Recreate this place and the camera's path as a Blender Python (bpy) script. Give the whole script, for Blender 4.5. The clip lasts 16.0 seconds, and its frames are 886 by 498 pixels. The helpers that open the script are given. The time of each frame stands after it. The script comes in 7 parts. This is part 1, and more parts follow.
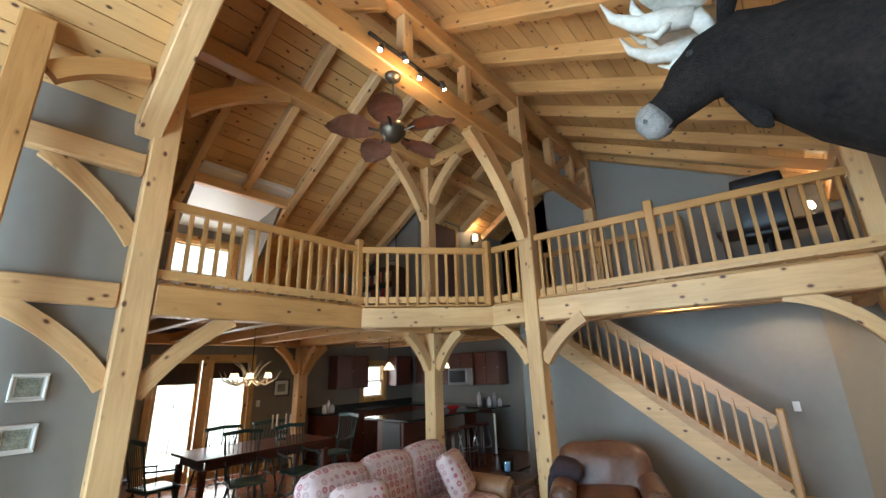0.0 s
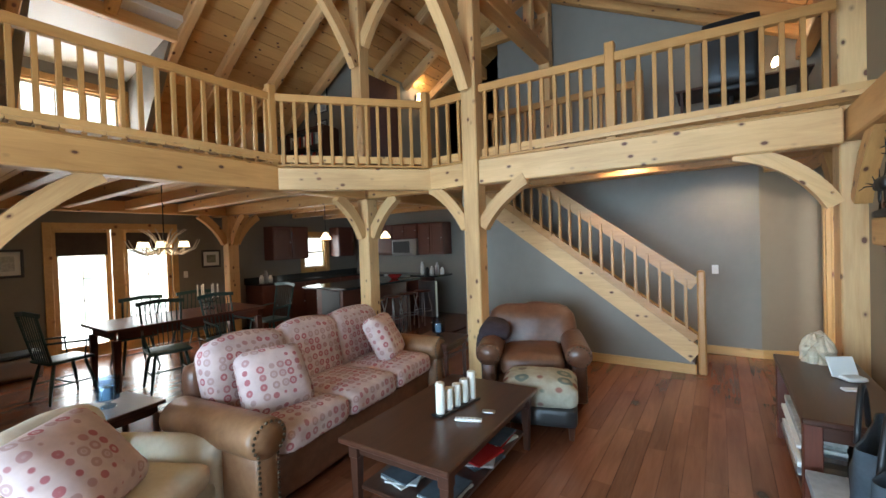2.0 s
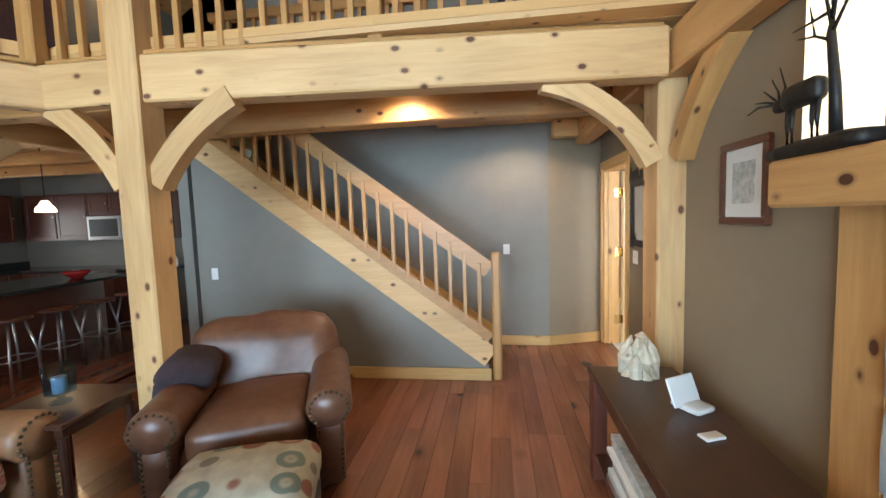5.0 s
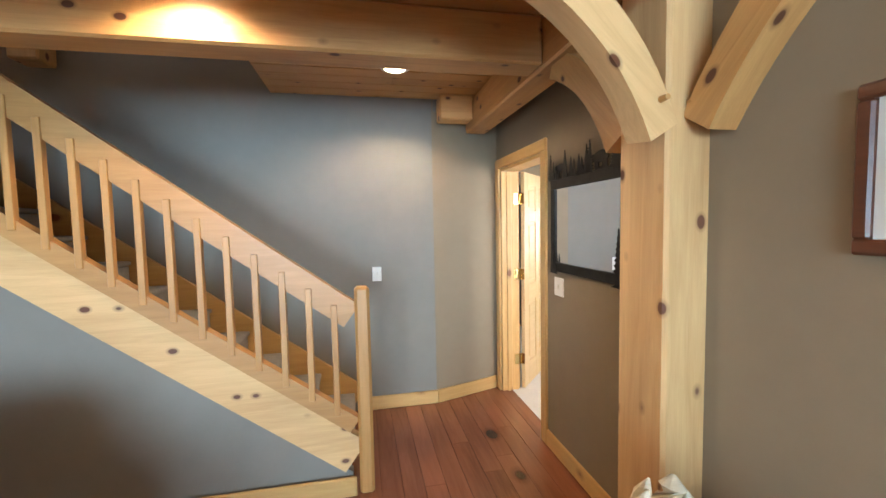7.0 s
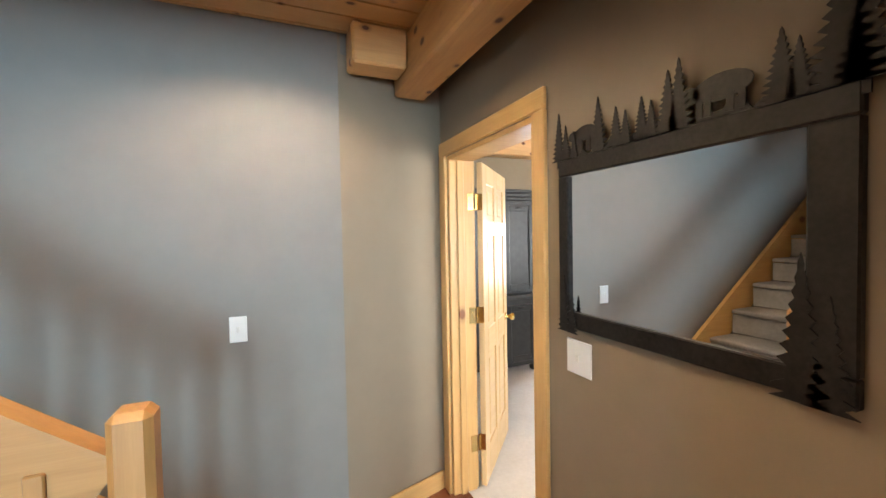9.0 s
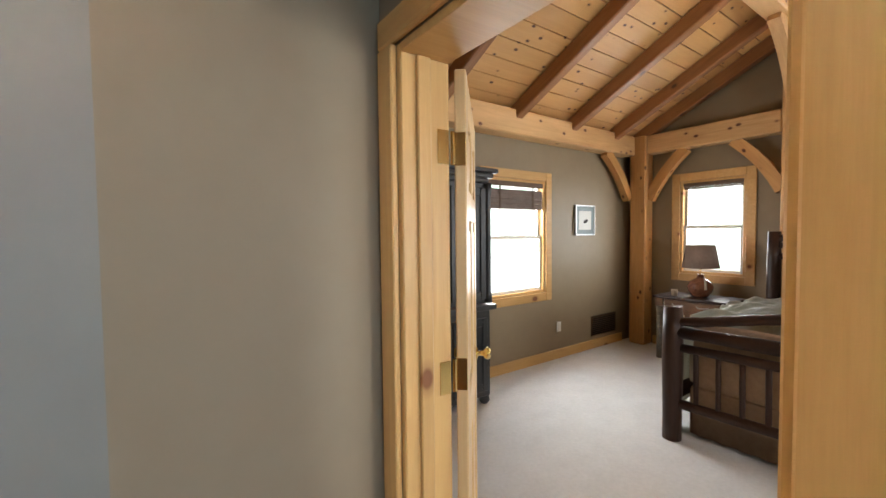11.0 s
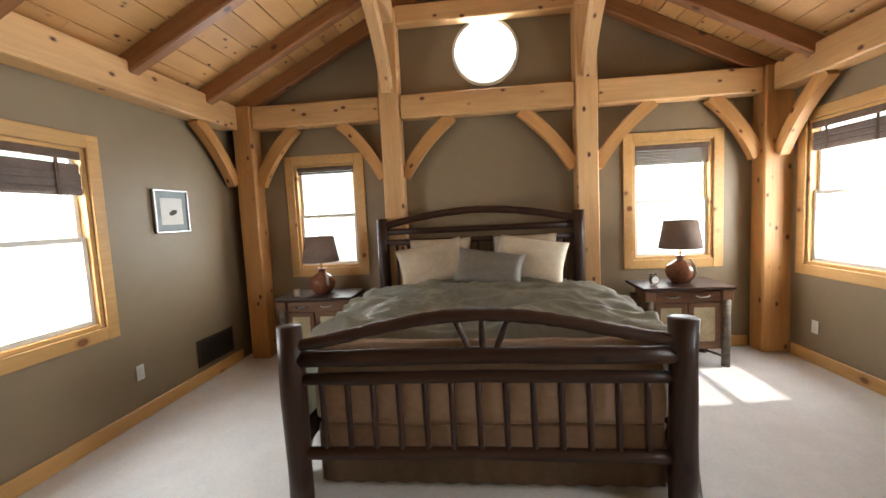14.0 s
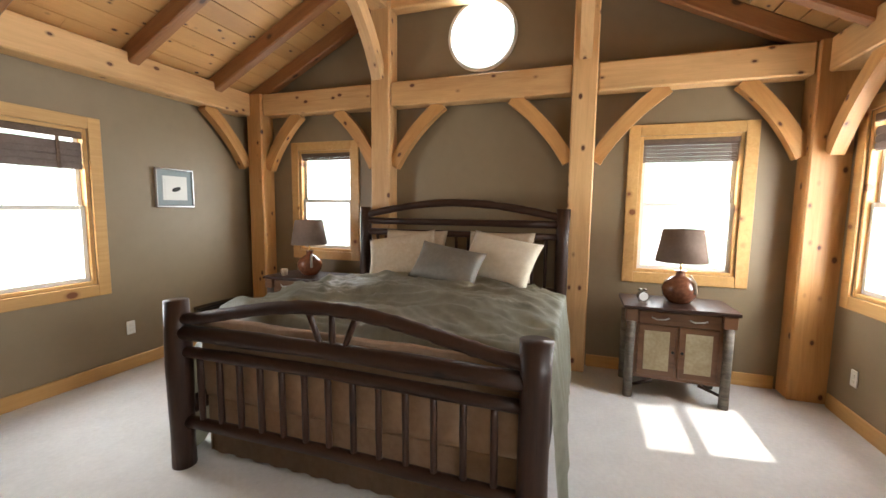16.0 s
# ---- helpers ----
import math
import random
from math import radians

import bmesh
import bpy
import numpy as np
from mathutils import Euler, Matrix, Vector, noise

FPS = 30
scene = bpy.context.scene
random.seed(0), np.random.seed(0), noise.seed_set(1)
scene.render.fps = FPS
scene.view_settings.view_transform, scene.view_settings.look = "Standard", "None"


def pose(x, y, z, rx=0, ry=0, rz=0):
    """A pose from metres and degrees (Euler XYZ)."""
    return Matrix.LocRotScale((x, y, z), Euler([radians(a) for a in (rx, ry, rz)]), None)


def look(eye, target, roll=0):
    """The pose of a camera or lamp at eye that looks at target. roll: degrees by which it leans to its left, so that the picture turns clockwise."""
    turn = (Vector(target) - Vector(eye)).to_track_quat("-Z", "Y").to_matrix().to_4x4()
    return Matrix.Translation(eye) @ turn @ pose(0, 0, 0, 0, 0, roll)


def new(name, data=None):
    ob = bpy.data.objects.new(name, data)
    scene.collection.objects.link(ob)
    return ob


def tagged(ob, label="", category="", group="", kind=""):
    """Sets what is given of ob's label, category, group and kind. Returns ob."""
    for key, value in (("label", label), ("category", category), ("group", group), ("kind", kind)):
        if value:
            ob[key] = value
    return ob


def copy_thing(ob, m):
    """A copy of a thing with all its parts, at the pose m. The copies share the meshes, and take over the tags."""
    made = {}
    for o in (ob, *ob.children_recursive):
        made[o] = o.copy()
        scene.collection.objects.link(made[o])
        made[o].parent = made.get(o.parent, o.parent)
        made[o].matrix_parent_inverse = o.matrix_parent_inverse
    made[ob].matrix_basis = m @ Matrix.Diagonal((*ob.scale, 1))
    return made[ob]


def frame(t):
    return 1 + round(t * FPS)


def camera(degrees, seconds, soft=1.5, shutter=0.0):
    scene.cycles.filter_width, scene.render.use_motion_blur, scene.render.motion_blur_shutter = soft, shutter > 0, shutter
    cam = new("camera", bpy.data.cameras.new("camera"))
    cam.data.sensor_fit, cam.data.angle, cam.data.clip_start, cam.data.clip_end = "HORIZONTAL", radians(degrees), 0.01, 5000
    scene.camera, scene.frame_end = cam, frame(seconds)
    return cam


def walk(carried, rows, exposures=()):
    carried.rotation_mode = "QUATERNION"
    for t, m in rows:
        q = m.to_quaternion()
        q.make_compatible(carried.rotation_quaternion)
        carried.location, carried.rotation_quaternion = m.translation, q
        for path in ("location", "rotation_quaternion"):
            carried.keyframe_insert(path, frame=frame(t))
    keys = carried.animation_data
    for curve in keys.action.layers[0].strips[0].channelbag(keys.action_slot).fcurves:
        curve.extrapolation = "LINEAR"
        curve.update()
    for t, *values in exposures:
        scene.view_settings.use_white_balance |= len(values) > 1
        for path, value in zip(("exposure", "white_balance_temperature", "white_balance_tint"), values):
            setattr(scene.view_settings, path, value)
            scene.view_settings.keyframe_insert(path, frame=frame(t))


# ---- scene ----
cam = camera(95.1, 16.0)
PATH = [
    (0, (-0.041, 0.035, 1.764), (-1.279, 1.502, 2.327), -1.8),
    (0.5, (-0.067, 0.065, 1.742), (-1.318, 1.563, 2.178), -2.0),
    (1, (-0.113, 0.153, 1.704), (-1.36, 1.692, 1.976), -2.2),
    (1.5, (-0.148, 0.361, 1.652), (-1.358, 1.951, 1.75), -2.1),
    (2, (-0.172, 0.604, 1.647), (-1.301, 2.255, 1.612), -1.9),
    (2.5, (-0.251, 0.863, 1.611), (-1.252, 2.591, 1.502), -2.0),
    (3, (-0.303, 1.15, 1.619), (-1.153, 2.953, 1.464), -1.9),
    (3.5, (-0.339, 1.456, 1.579), (-0.967, 3.349, 1.429), -2.2),
    (4, (-0.317, 1.753, 1.562), (-0.803, 3.688, 1.416), -1.5),
    (4.2, (-0.319, 1.864, 1.549), (-0.755, 3.811, 1.405), -1.5),
    (6.3, (-0.425, 3.349, 1.565), (-0.297, 5.337, 1.388), -1.3),
    (6.5, (-0.431, 3.487, 1.563), (-0.213, 5.469, 1.406), -1.1),
    (7, (-0.355, 3.818, 1.567), (0.041, 5.774, 1.438), -1.1),
    (7.5, (-0.247, 4.15, 1.6), (0.299, 6.072, 1.516), -0.3),
    (8, (-0.196, 4.465, 1.589), (0.48, 6.347, 1.534), -0.2),
    (8.5, (-0.167, 4.795, 1.603), (0.585, 6.648, 1.554), -0.8),
    (8.7, (-0.134, 4.922, 1.592), (0.628, 6.77, 1.535), -0.9),
    (10.8, (0.296, 6.221, 1.505), (1.378, 7.902, 1.431), -1.0),
    (11, (0.332, 6.325, 1.518), (1.489, 7.953, 1.44), -0.6),
    (11.5, (0.488, 6.563, 1.5), (1.89, 7.987, 1.408), -0.2),
    (12, (0.649, 6.767, 1.505), (2.302, 7.887, 1.395), -1.0),
    (12.5, (0.818, 6.871, 1.513), (2.636, 7.696, 1.401), -1.5),
    (13, (1.046, 6.877, 1.518), (2.957, 7.455, 1.406), -2.0),
    (13.5, (1.218, 6.821, 1.521), (3.178, 7.2, 1.389), -2.5),
    (14, (1.382, 6.7, 1.515), (3.364, 6.903, 1.346), -2.8),
    (14.5, (1.597, 6.486, 1.502), (3.587, 6.561, 1.312), -2.4),
    (15, (1.73, 6.224, 1.502), (3.715, 6.381, 1.307), -1.3),
    (15.5, (1.791, 5.9, 1.489), (3.741, 6.301, 1.297), 0.3),
    (16, (1.754, 5.625, 1.495), (3.639, 6.261, 1.295), 0.7),
]
walk(cam, [(t, look(eye, target, roll)) for t, eye, target, roll in PATH],
     exposures=[(0, -0.1), (1.5, -0.05), (2.5, 0.05), (4, 0.2), (6.5, 0.5), (8.7, 0.65), (10.8, -0.15), (12, -0.35), (13, -0.35), (16, -0.25)])

# ---- world, sun, large lights ----
world = bpy.data.worlds.new("sky")
scene.world = world
world.use_nodes = True
wn = world.node_tree
sky = wn.nodes.new("ShaderNodeTexSky")
sky.sky_type, sky.sun_disc = "NISHITA", False
sky.sun_elevation, sky.sun_rotation = radians(53), radians(176)
wn.nodes["Background"].inputs["Strength"].default_value = 0.13
wn.links.new(sky.outputs[0], wn.nodes["Background"].inputs["Color"])


def lamp(name, kind, m, energy, color=(1, 1, 1), size=1.0, size_y=None, **kw):
    d = bpy.data.lights.new(name, kind)
    d.energy, d.color = energy, color
    if kind == "AREA":
        d.shape, d.size, d.size_y = "RECTANGLE", size, size_y or size
    elif kind == "SUN":
        d.angle = radians(0.5)
    else:
        d.shadow_soft_size = size
    ob = new(name, d)
    ob.matrix_world = m
    return ob


DAY = (0.93, 0.97, 1.0)
WARM = (1.0, 0.72, 0.42)
lamp("sun", "SUN", look((4.0, -8.0, 10.0), (3.88, -7.12, 8.82)), 5.0, (1.0, 0.95, 0.86))


def window_light(x, y, z, wide, high, facing, energy, color=DAY):
    """Daylight that falls in through an opening."""
    lamp("window_light", "AREA", look((x, y, z), (x + facing[0], y + facing[1], z)), energy, color, wide, high)


# great room glass wall behind the walker
for wx in (-3.15, -1.75, -0.35):
    window_light(wx, -3.12, 1.5, 1.05, 2.2, (0, 1), 290, (0.52, 0.765, 1.0))
    window_light(wx, -3.12, 3.45, 1.05, 1.0, (0, 1), 8, (0.69, 0.845, 1.0))
# dining doors, loft dormer, kitchen window
window_light(-8.62, 2.66, 1.05, 0.62, 1.8, (1, 0), 28)
window_light(-8.62, 3.52, 1.05, 0.62, 1.8, (1, 0), 28)
window_light(-7.42, 2.33, 3.35, 1.1, 1.0, (1, 0), 45)
window_light(-8.62, 7.05, 1.5, 0.6, 0.75, (1, 0), 14)
# bedroom
window_light(3.58, 9.70, 1.45, 0.85, 1.25, (0, -1), 95)
window_light(5.02, 3.50, 1.50, 0.80, 1.22, (0, 1), 115)
window_light(6.02, 8.43, 1.54, 0.58, 1.12, (-1, 0), 40)
window_light(6.02, 4.75, 1.54, 0.62, 1.12, (-1, 0), 60)
window_light(6.02, 6.61, 3.18, 0.55, 0.55, (-1, 0), 30)
# added opening out of view, to brighten the bedroom
window_light(2.30, 3.50, 1.50, 0.80, 1.22, (0, 1), 115)


# ---- materials ----
def mat(name, base, rough=0.5, metal=0.0, build=None, coat=0.0, spec=None):
    m = bpy.data.materials.new(name)
    m.use_nodes = True
    nt = m.node_tree
    p = nt.nodes["Principled BSDF"]
    p.inputs["Base Color"].default_value = (*base, 1)
    p.inputs["Roughness"].default_value = rough
    p.inputs["Metallic"].default_value = metal
    p.inputs["Coat Weight"].default_value = coat
    if spec is not None:
        p.inputs["Specular IOR Level"].default_value = spec
    if build:
        build(nt, p)
    return m


def coords(nt, scale=(1, 1, 1), rnd=0.0, kind="Object"):
    tc = nt.nodes.new("ShaderNodeTexCoord")
    mp = nt.nodes.new("ShaderNodeMapping")
    mp.inputs["Scale"].default_value = scale
    nt.links.new(tc.outputs[kind], mp.inputs["Vector"])
    if rnd:
        oi = nt.nodes.new("ShaderNodeObjectInfo")
        mul = nt.nodes.new("ShaderNodeMath")
        mul.operation = "MULTIPLY"
        mul.inputs[1].default_value = rnd
        nt.links.new(oi.outputs["Random"], mul.inputs[0])
        nt.links.new(mul.outputs[0], mp.inputs["Location"])
    return mp.outputs[0]


def noise_tex(nt, vec, scale, detail=4.0, rough=0.55, distortion=0.0):
    n = nt.nodes.new("ShaderNodeTexNoise")
    n.inputs["Scale"].default_value, n.inputs["Detail"].default_value = scale, detail
    n.inputs["Roughness"].default_value, n.inputs["Distortion"].default_value = rough, distortion
    nt.links.new(vec, n.inputs["Vector"])
    return n.outputs["Fac"]


def ramp(nt, fac, stops):
    r = nt.nodes.new("ShaderNodeValToRGB")
    el = r.color_ramp.elements
    while len(el) < len(stops):
        el.new(0.5)
    for e, (pos, c) in zip(el, stops):
        e.position, e.color = pos, (*c, 1) if len(c) == 3 else c
    nt.links.new(fac, r.inputs["Fac"])
    return r.outputs["Color"]


def mix(nt, fac, a, b, mode="MIX"):
    n = nt.nodes.new("ShaderNodeMix")
    n.data_type, n.blend_type = "RGBA", mode
    for key, v in ((0, fac), (6, a), (7, b)):
        if isinstance(v, bpy.types.NodeSocket):
            nt.links.new(v, n.inputs[key])
        elif key == 0:
            n.inputs[0].default_value = v
        else:
            n.inputs[key].default_value = (*v, 1)
    return n.outputs[2]


def bump(nt, p, height, strength=0.3, dist=0.01):
    b = nt.nodes.new("ShaderNodeBump")
    b.inputs["Strength"].default_value, b.inputs["Distance"].default_value = strength, dist
    nt.links.new(height, b.inputs["Height"])
    nt.links.new(b.outputs[0], p.inputs["Normal"])


def wood(dark, light, knots=(0.12, 0.05, 0.02), knot_scale=3.2, grain=1.0, rnd=40.0, knot_on=True, per_island=False, bumpy=0.25, tone=0.25):
    """Timber whose grain runs along the object's own x axis."""
    def build(nt, p):
        v = coords(nt, (0.9 * grain, 11 * grain, 11 * grain), rnd)
        g = noise_tex(nt, v, 2.2, 6, 0.6, 0.8)
        col = ramp(nt, g, [(0.28, dark), (0.72, light)])
        fine = noise_tex(nt, coords(nt, (3, 90, 90), rnd), 3.0, 3)
        col = mix(nt, 0.22, col, ramp(nt, fine, [(0.3, dark), (0.7, light)]))
        big = noise_tex(nt, coords(nt, (0.5, 1.2, 1.2), rnd), 1.3, 2)
        col = mix(nt, tone, col, ramp(nt, big, [(0.35, tuple(c * 0.72 for c in dark)), (0.65, tuple(min(1, c * 1.12) for c in light))]))
        if per_island:
            geo = nt.nodes.new("ShaderNodeNewGeometry")
            col = mix(nt, 0.35, col, ramp(nt, geo.outputs["Random Per Island"], [(0.0, tuple(c * 0.8 for c in dark)), (0.5, light), (1.0, tuple(min(1, c * 1.1) for c in light))]))
        if knot_on:
            vo = nt.nodes.new("ShaderNodeTexVoronoi")
            vo.inputs["Scale"].default_value = knot_scale
            nt.links.new(coords(nt, (0.8, 1.25, 1.25), rnd), vo.inputs["Vector"])
            k = ramp(nt, vo.outputs["Distance"], [(0.10, (1, 1, 1)), (0.125, (0.4, 0.4, 0.4)), (0.19, (0, 0, 0))])
            col = mix(nt, k, col, knots)
        nt.links.new(col, p.inputs["Base Color"])
        bump(nt, p, g, bumpy, 0.004)
    return build


def mottled(a, b, scale=2.0, fine=60.0, strength=0.12, dist=0.003):
    def build(nt, p):
        v = coords(nt)
        col = mix(nt, 0.5, ramp(nt, noise_tex(nt, v, scale, 3), [(0.3, a), (0.7, b)]), ramp(nt, noise_tex(nt, v, scale * 7, 4), [(0.3, a), (0.7, b)]))
        nt.links.new(col, p.inputs["Base Color"])
        bump(nt, p, noise_tex(nt, v, fine, 4), strength, dist)
    return build


def fabric(cols, motif, scale=7.0):
    """A woven cloth with a repeating faded motif."""
    def build(nt, p):
        v = coords(nt)
        vo = nt.nodes.new("ShaderNodeTexVoronoi")
        vo.inputs["Scale"].default_value, vo.inputs["Randomness"].default_value = scale, 0.3
        nt.links.new(v, vo.inputs["Vector"])
        ring = ramp(nt, vo.outputs["Distance"], [(0.10, (0.6, 0.6, 0.6)), (0.16, (0.05, 0.05, 0.05)), (0.25, (0.9, 0.9, 0.9)), (0.38, (0.9, 0.9, 0.9)), (0.42, (0.0, 0.0, 0.0))])
        col = ramp(nt, noise_tex(nt, v, 9.0, 3), [(0.35, cols[0]), (0.65, cols[1])])
        sep = nt.nodes.new("ShaderNodeSeparateColor")
        nt.links.new(vo.outputs["Color"], sep.inputs[0])
        tint = ramp(nt, sep.outputs[0], [(0.3, motif[0]), (0.6, motif[1])])
        col = mix(nt, ring, col, tint)
        nt.links.new(col, p.inputs["Base Color"])
        bump(nt, p, noise_tex(nt, v, 240.0, 2), 0.2, 0.002)
    return build


def stone_nodes(nt, p):
    oi = nt.nodes.new("ShaderNodeObjectInfo")
    v = coords(nt, (1, 1, 1), 30.0)
    base = ramp(nt, oi.outputs["Random"], [(0.0, (0.13, 0.15, 0.16)), (0.35, (0.26, 0.29, 0.30)), (0.7, (0.40, 0.42, 0.42)), (1.0, (0.30, 0.27, 0.23))])
    n = noise_tex(nt, v, 5.0, 6, 0.65)
    col = mix(nt, 0.5, base, ramp(nt, n, [(0.3, (0.10, 0.115, 0.12)), (0.7, (0.55, 0.56, 0.54))]))
    nt.links.new(col, p.inputs["Base Color"])
    bump(nt, p, n, 0.6, 0.02)


M = {}
M["pine"] = mat("pine_timber", (0.6, 0.36, 0.15), 0.48, build=wood((0.39, 0.175, 0.05), (0.66, 0.36, 0.13), (0.09, 0.026, 0.01), 6.2, tone=0.4))
M["pine_pale"] = mat("pale_pine", (0.7, 0.47, 0.24), 0.5, build=wood((0.50, 0.265, 0.098), (0.78, 0.495, 0.23), (0.12, 0.038, 0.014), 6.2, tone=0.4))
M["rafter"] = mat("dark_rafter_pine", (0.3, 0.13, 0.05), 0.45, build=wood((0.20, 0.078, 0.026), (0.36, 0.16, 0.058), (0.06, 0.02, 0.008), 4.0))
M["pine_rail"] = mat("railing_pine", (0.55, 0.3, 0.11), 0.42, build=wood((0.36, 0.165, 0.046), (0.53, 0.275, 0.09), knot_on=False))
M["trim"] = mat("pine_trim", (0.6, 0.36, 0.14), 0.42, build=wood((0.50, 0.27, 0.085), (0.68, 0.42, 0.16), (0.2, 0.07, 0.02), 3.5))
M["boards"] = mat("ceiling_boards", (0.6, 0.36, 0.15), 0.5, build=wood((0.46, 0.23, 0.075), (0.64, 0.365, 0.135), (0.08, 0.026, 0.01), 7.5, per_island=True, tone=0.35))
M["door_pine"] = mat("door_pine", (0.66, 0.45, 0.22), 0.4, build=wood((0.56, 0.36, 0.16), (0.72, 0.51, 0.27), knot_on=False))
M["floor"] = mat("hardwood_floor", (0.14, 0.05, 0.025), 0.26, build=wood((0.13, 0.040, 0.019), (0.29, 0.104, 0.051), (0.04, 0.014, 0.008), 2.0, rnd=60, bumpy=0.12, tone=0.45), coat=0.15)
M["dark"] = mat("dark_stained_wood", (0.07, 0.026, 0.014), 0.32, build=wood((0.035, 0.013, 0.008), (0.085, 0.032, 0.018), knot_on=False, bumpy=0.1))
M["log"] = mat("dark_log", (0.06, 0.03, 0.02), 0.42, spec=0.3, build=wood((0.016, 0.0075, 0.005), (0.052, 0.023, 0.014), (0.012, 0.006, 0.005), 5.0, bumpy=0.6))
M["bark"] = mat("grey_bark_leg", (0.12, 0.10, 0.085), 0.8, build=wood((0.03, 0.024, 0.02), (0.26, 0.22, 0.18), knot_on=False, bumpy=0.8))
M["black_wood"] = mat("black_painted_wood", (0.02, 0.021, 0.022), 0.36, build=mottled((0.014, 0.015, 0.016), (0.034, 0.034, 0.034), 3))
M["cherry"] = mat("cherry_cabinet", (0.12, 0.03, 0.015), 0.35, build=wood((0.065, 0.017, 0.009), (0.13, 0.034, 0.018), knot_on=False))
M["wall"] = mat("taupe_paint", (0.215, 0.19, 0.155), 0.62, build=mottled((0.20, 0.180, 0.150), (0.225, 0.203, 0.170), 1.2, 160, 0.08, 0.001))
# the taupe paint made browner: warm light is put into its colour
M["wall_warm_lit"] = mat("warm_lit_taupe_paint", (0.25, 0.19, 0.125), 0.6, build=mottled((0.235, 0.178, 0.115), (0.262, 0.20, 0.132), 1.2, 160, 0.08, 0.001))
M["wall_bed"] = mat("khaki_paint", (0.22, 0.19, 0.14), 0.5, build=mottled((0.228, 0.170, 0.10), (0.258, 0.195, 0.117), 1.2, 160, 0.08, 0.001))
M["carpet"] = mat("pale_carpet", (0.52, 0.49, 0.46), 0.95, build=mottled((0.60, 0.59, 0.58), (0.72, 0.71, 0.70), 5, 420, 0.5, 0.004), spec=0.1)
M["stair_carpet"] = mat("grey_stair_carpet", (0.3, 0.28, 0.26), 0.95, build=mottled((0.24, 0.225, 0.21), (0.34, 0.32, 0.30), 5, 420, 0.5, 0.004), spec=0.1)
M["leather"] = mat("brown_leather", (0.13, 0.05, 0.025), 0.36, build=mottled((0.085, 0.03, 0.016), (0.19, 0.085, 0.045), 2.5, 130, 0.25, 0.003))
M["tan_leather"] = mat("tan_leather", (0.28, 0.14, 0.07), 0.38, build=mottled((0.2, 0.095, 0.045), (0.34, 0.18, 0.09), 3.0, 130, 0.22, 0.003))
M["floral"] = mat("floral_fabric", (0.5, 0.33, 0.29), 0.9, build=fabric(((0.50, 0.37, 0.345), (0.62, 0.48, 0.45)), ((0.38, 0.10, 0.115), (0.40, 0.25, 0.235)), 15.0), spec=0.15)
M["kilim"] = mat("kilim_fabric", (0.35, 0.3, 0.24), 0.9, build=fabric(((0.32, 0.29, 0.22), (0.44, 0.40, 0.31)), ((0.22, 0.08, 0.06), (0.12, 0.16, 0.14)), 6.0), spec=0.15)
M["cream"] = mat("cream_fabric", (0.62, 0.56, 0.44), 0.9, build=mottled((0.56, 0.50, 0.38), (0.68, 0.62, 0.50), 4, 300, 0.4, 0.003), spec=0.15)
M["sage"] = mat("sage_duvet", (0.2, 0.2, 0.15), 0.52, build=mottled((0.25, 0.24, 0.18), (0.37, 0.36, 0.28), 3, 260, 0.3, 0.003), spec=0.4)
M["linen"] = mat("tan_pillow_linen", (0.42, 0.35, 0.25), 0.85, build=mottled((0.36, 0.29, 0.2), (0.48, 0.40, 0.3), 5, 260, 0.3, 0.003))
M["grey_cloth"] = mat("grey_satin", (0.13, 0.125, 0.11), 0.5, build=mottled((0.12, 0.106, 0.084), (0.175, 0.158, 0.128), 5, 260, 0.3, 0.003))
M["skirt"] = mat("brown_bed_skirt", (0.30, 0.2, 0.13), 0.9, build=mottled((0.26, 0.165, 0.10), (0.37, 0.25, 0.165), 4, 200, 0.3, 0.003))
M["shade"] = mat("brown_lampshade", (0.10, 0.07, 0.05), 0.9, build=mottled((0.15, 0.10, 0.075), (0.21, 0.145, 0.11), 6, 300, 0.3, 0.002))
M["glaze"] = mat("glazed_ceramic", (0.13, 0.05, 0.025), 0.15, build=mottled((0.10, 0.032, 0.018), (0.26, 0.10, 0.05), 5, 30, 0.1, 0.002))
M["stone"] = mat("grey_fieldstone", (0.3, 0.31, 0.31), 0.75, build=stone_nodes)
M["bluestone"] = mat("bluestone_slab", (0.42, 0.45, 0.47), 0.6, build=mottled((0.34, 0.37, 0.39), (0.52, 0.55, 0.57), 4, 90, 0.3, 0.004))
M["mortar"] = mat("mortar", (0.42, 0.42, 0.40), 0.95, build=mottled((0.36, 0.36, 0.34), (0.48, 0.48, 0.46), 6, 90, 0.5, 0.006))
M["iron"] = mat("dark_iron", (0.025, 0.022, 0.02), 0.5, 0.7, build=mottled((0.015, 0.013, 0.012), (0.04, 0.034, 0.03), 12))
M["bronze"] = mat("oil_rubbed_bronze", (0.10, 0.075, 0.05), 0.4, 0.8)
M["brass"] = mat("polished_brass", (0.75, 0.55, 0.22), 0.2, 1.0)
M["steel"] = mat("brushed_steel", (0.5, 0.5, 0.5), 0.3, 1.0)
M["white"] = mat("white_plastic", (0.75, 0.74, 0.70), 0.4)
M["wax"] = mat("ivory_wax", (0.8, 0.77, 0.68), 0.5)
M["paper"] = mat("white_mat_board", (0.72, 0.72, 0.68), 0.8)
M["black"] = mat("black_plastic", (0.012, 0.012, 0.013), 0.4)
M["navy"] = mat("navy_canvas", (0.022, 0.032, 0.045), 0.75, build=mottled((0.036, 0.048, 0.06), (0.07, 0.09, 0.108), 6, 350, 0.4, 0.002))
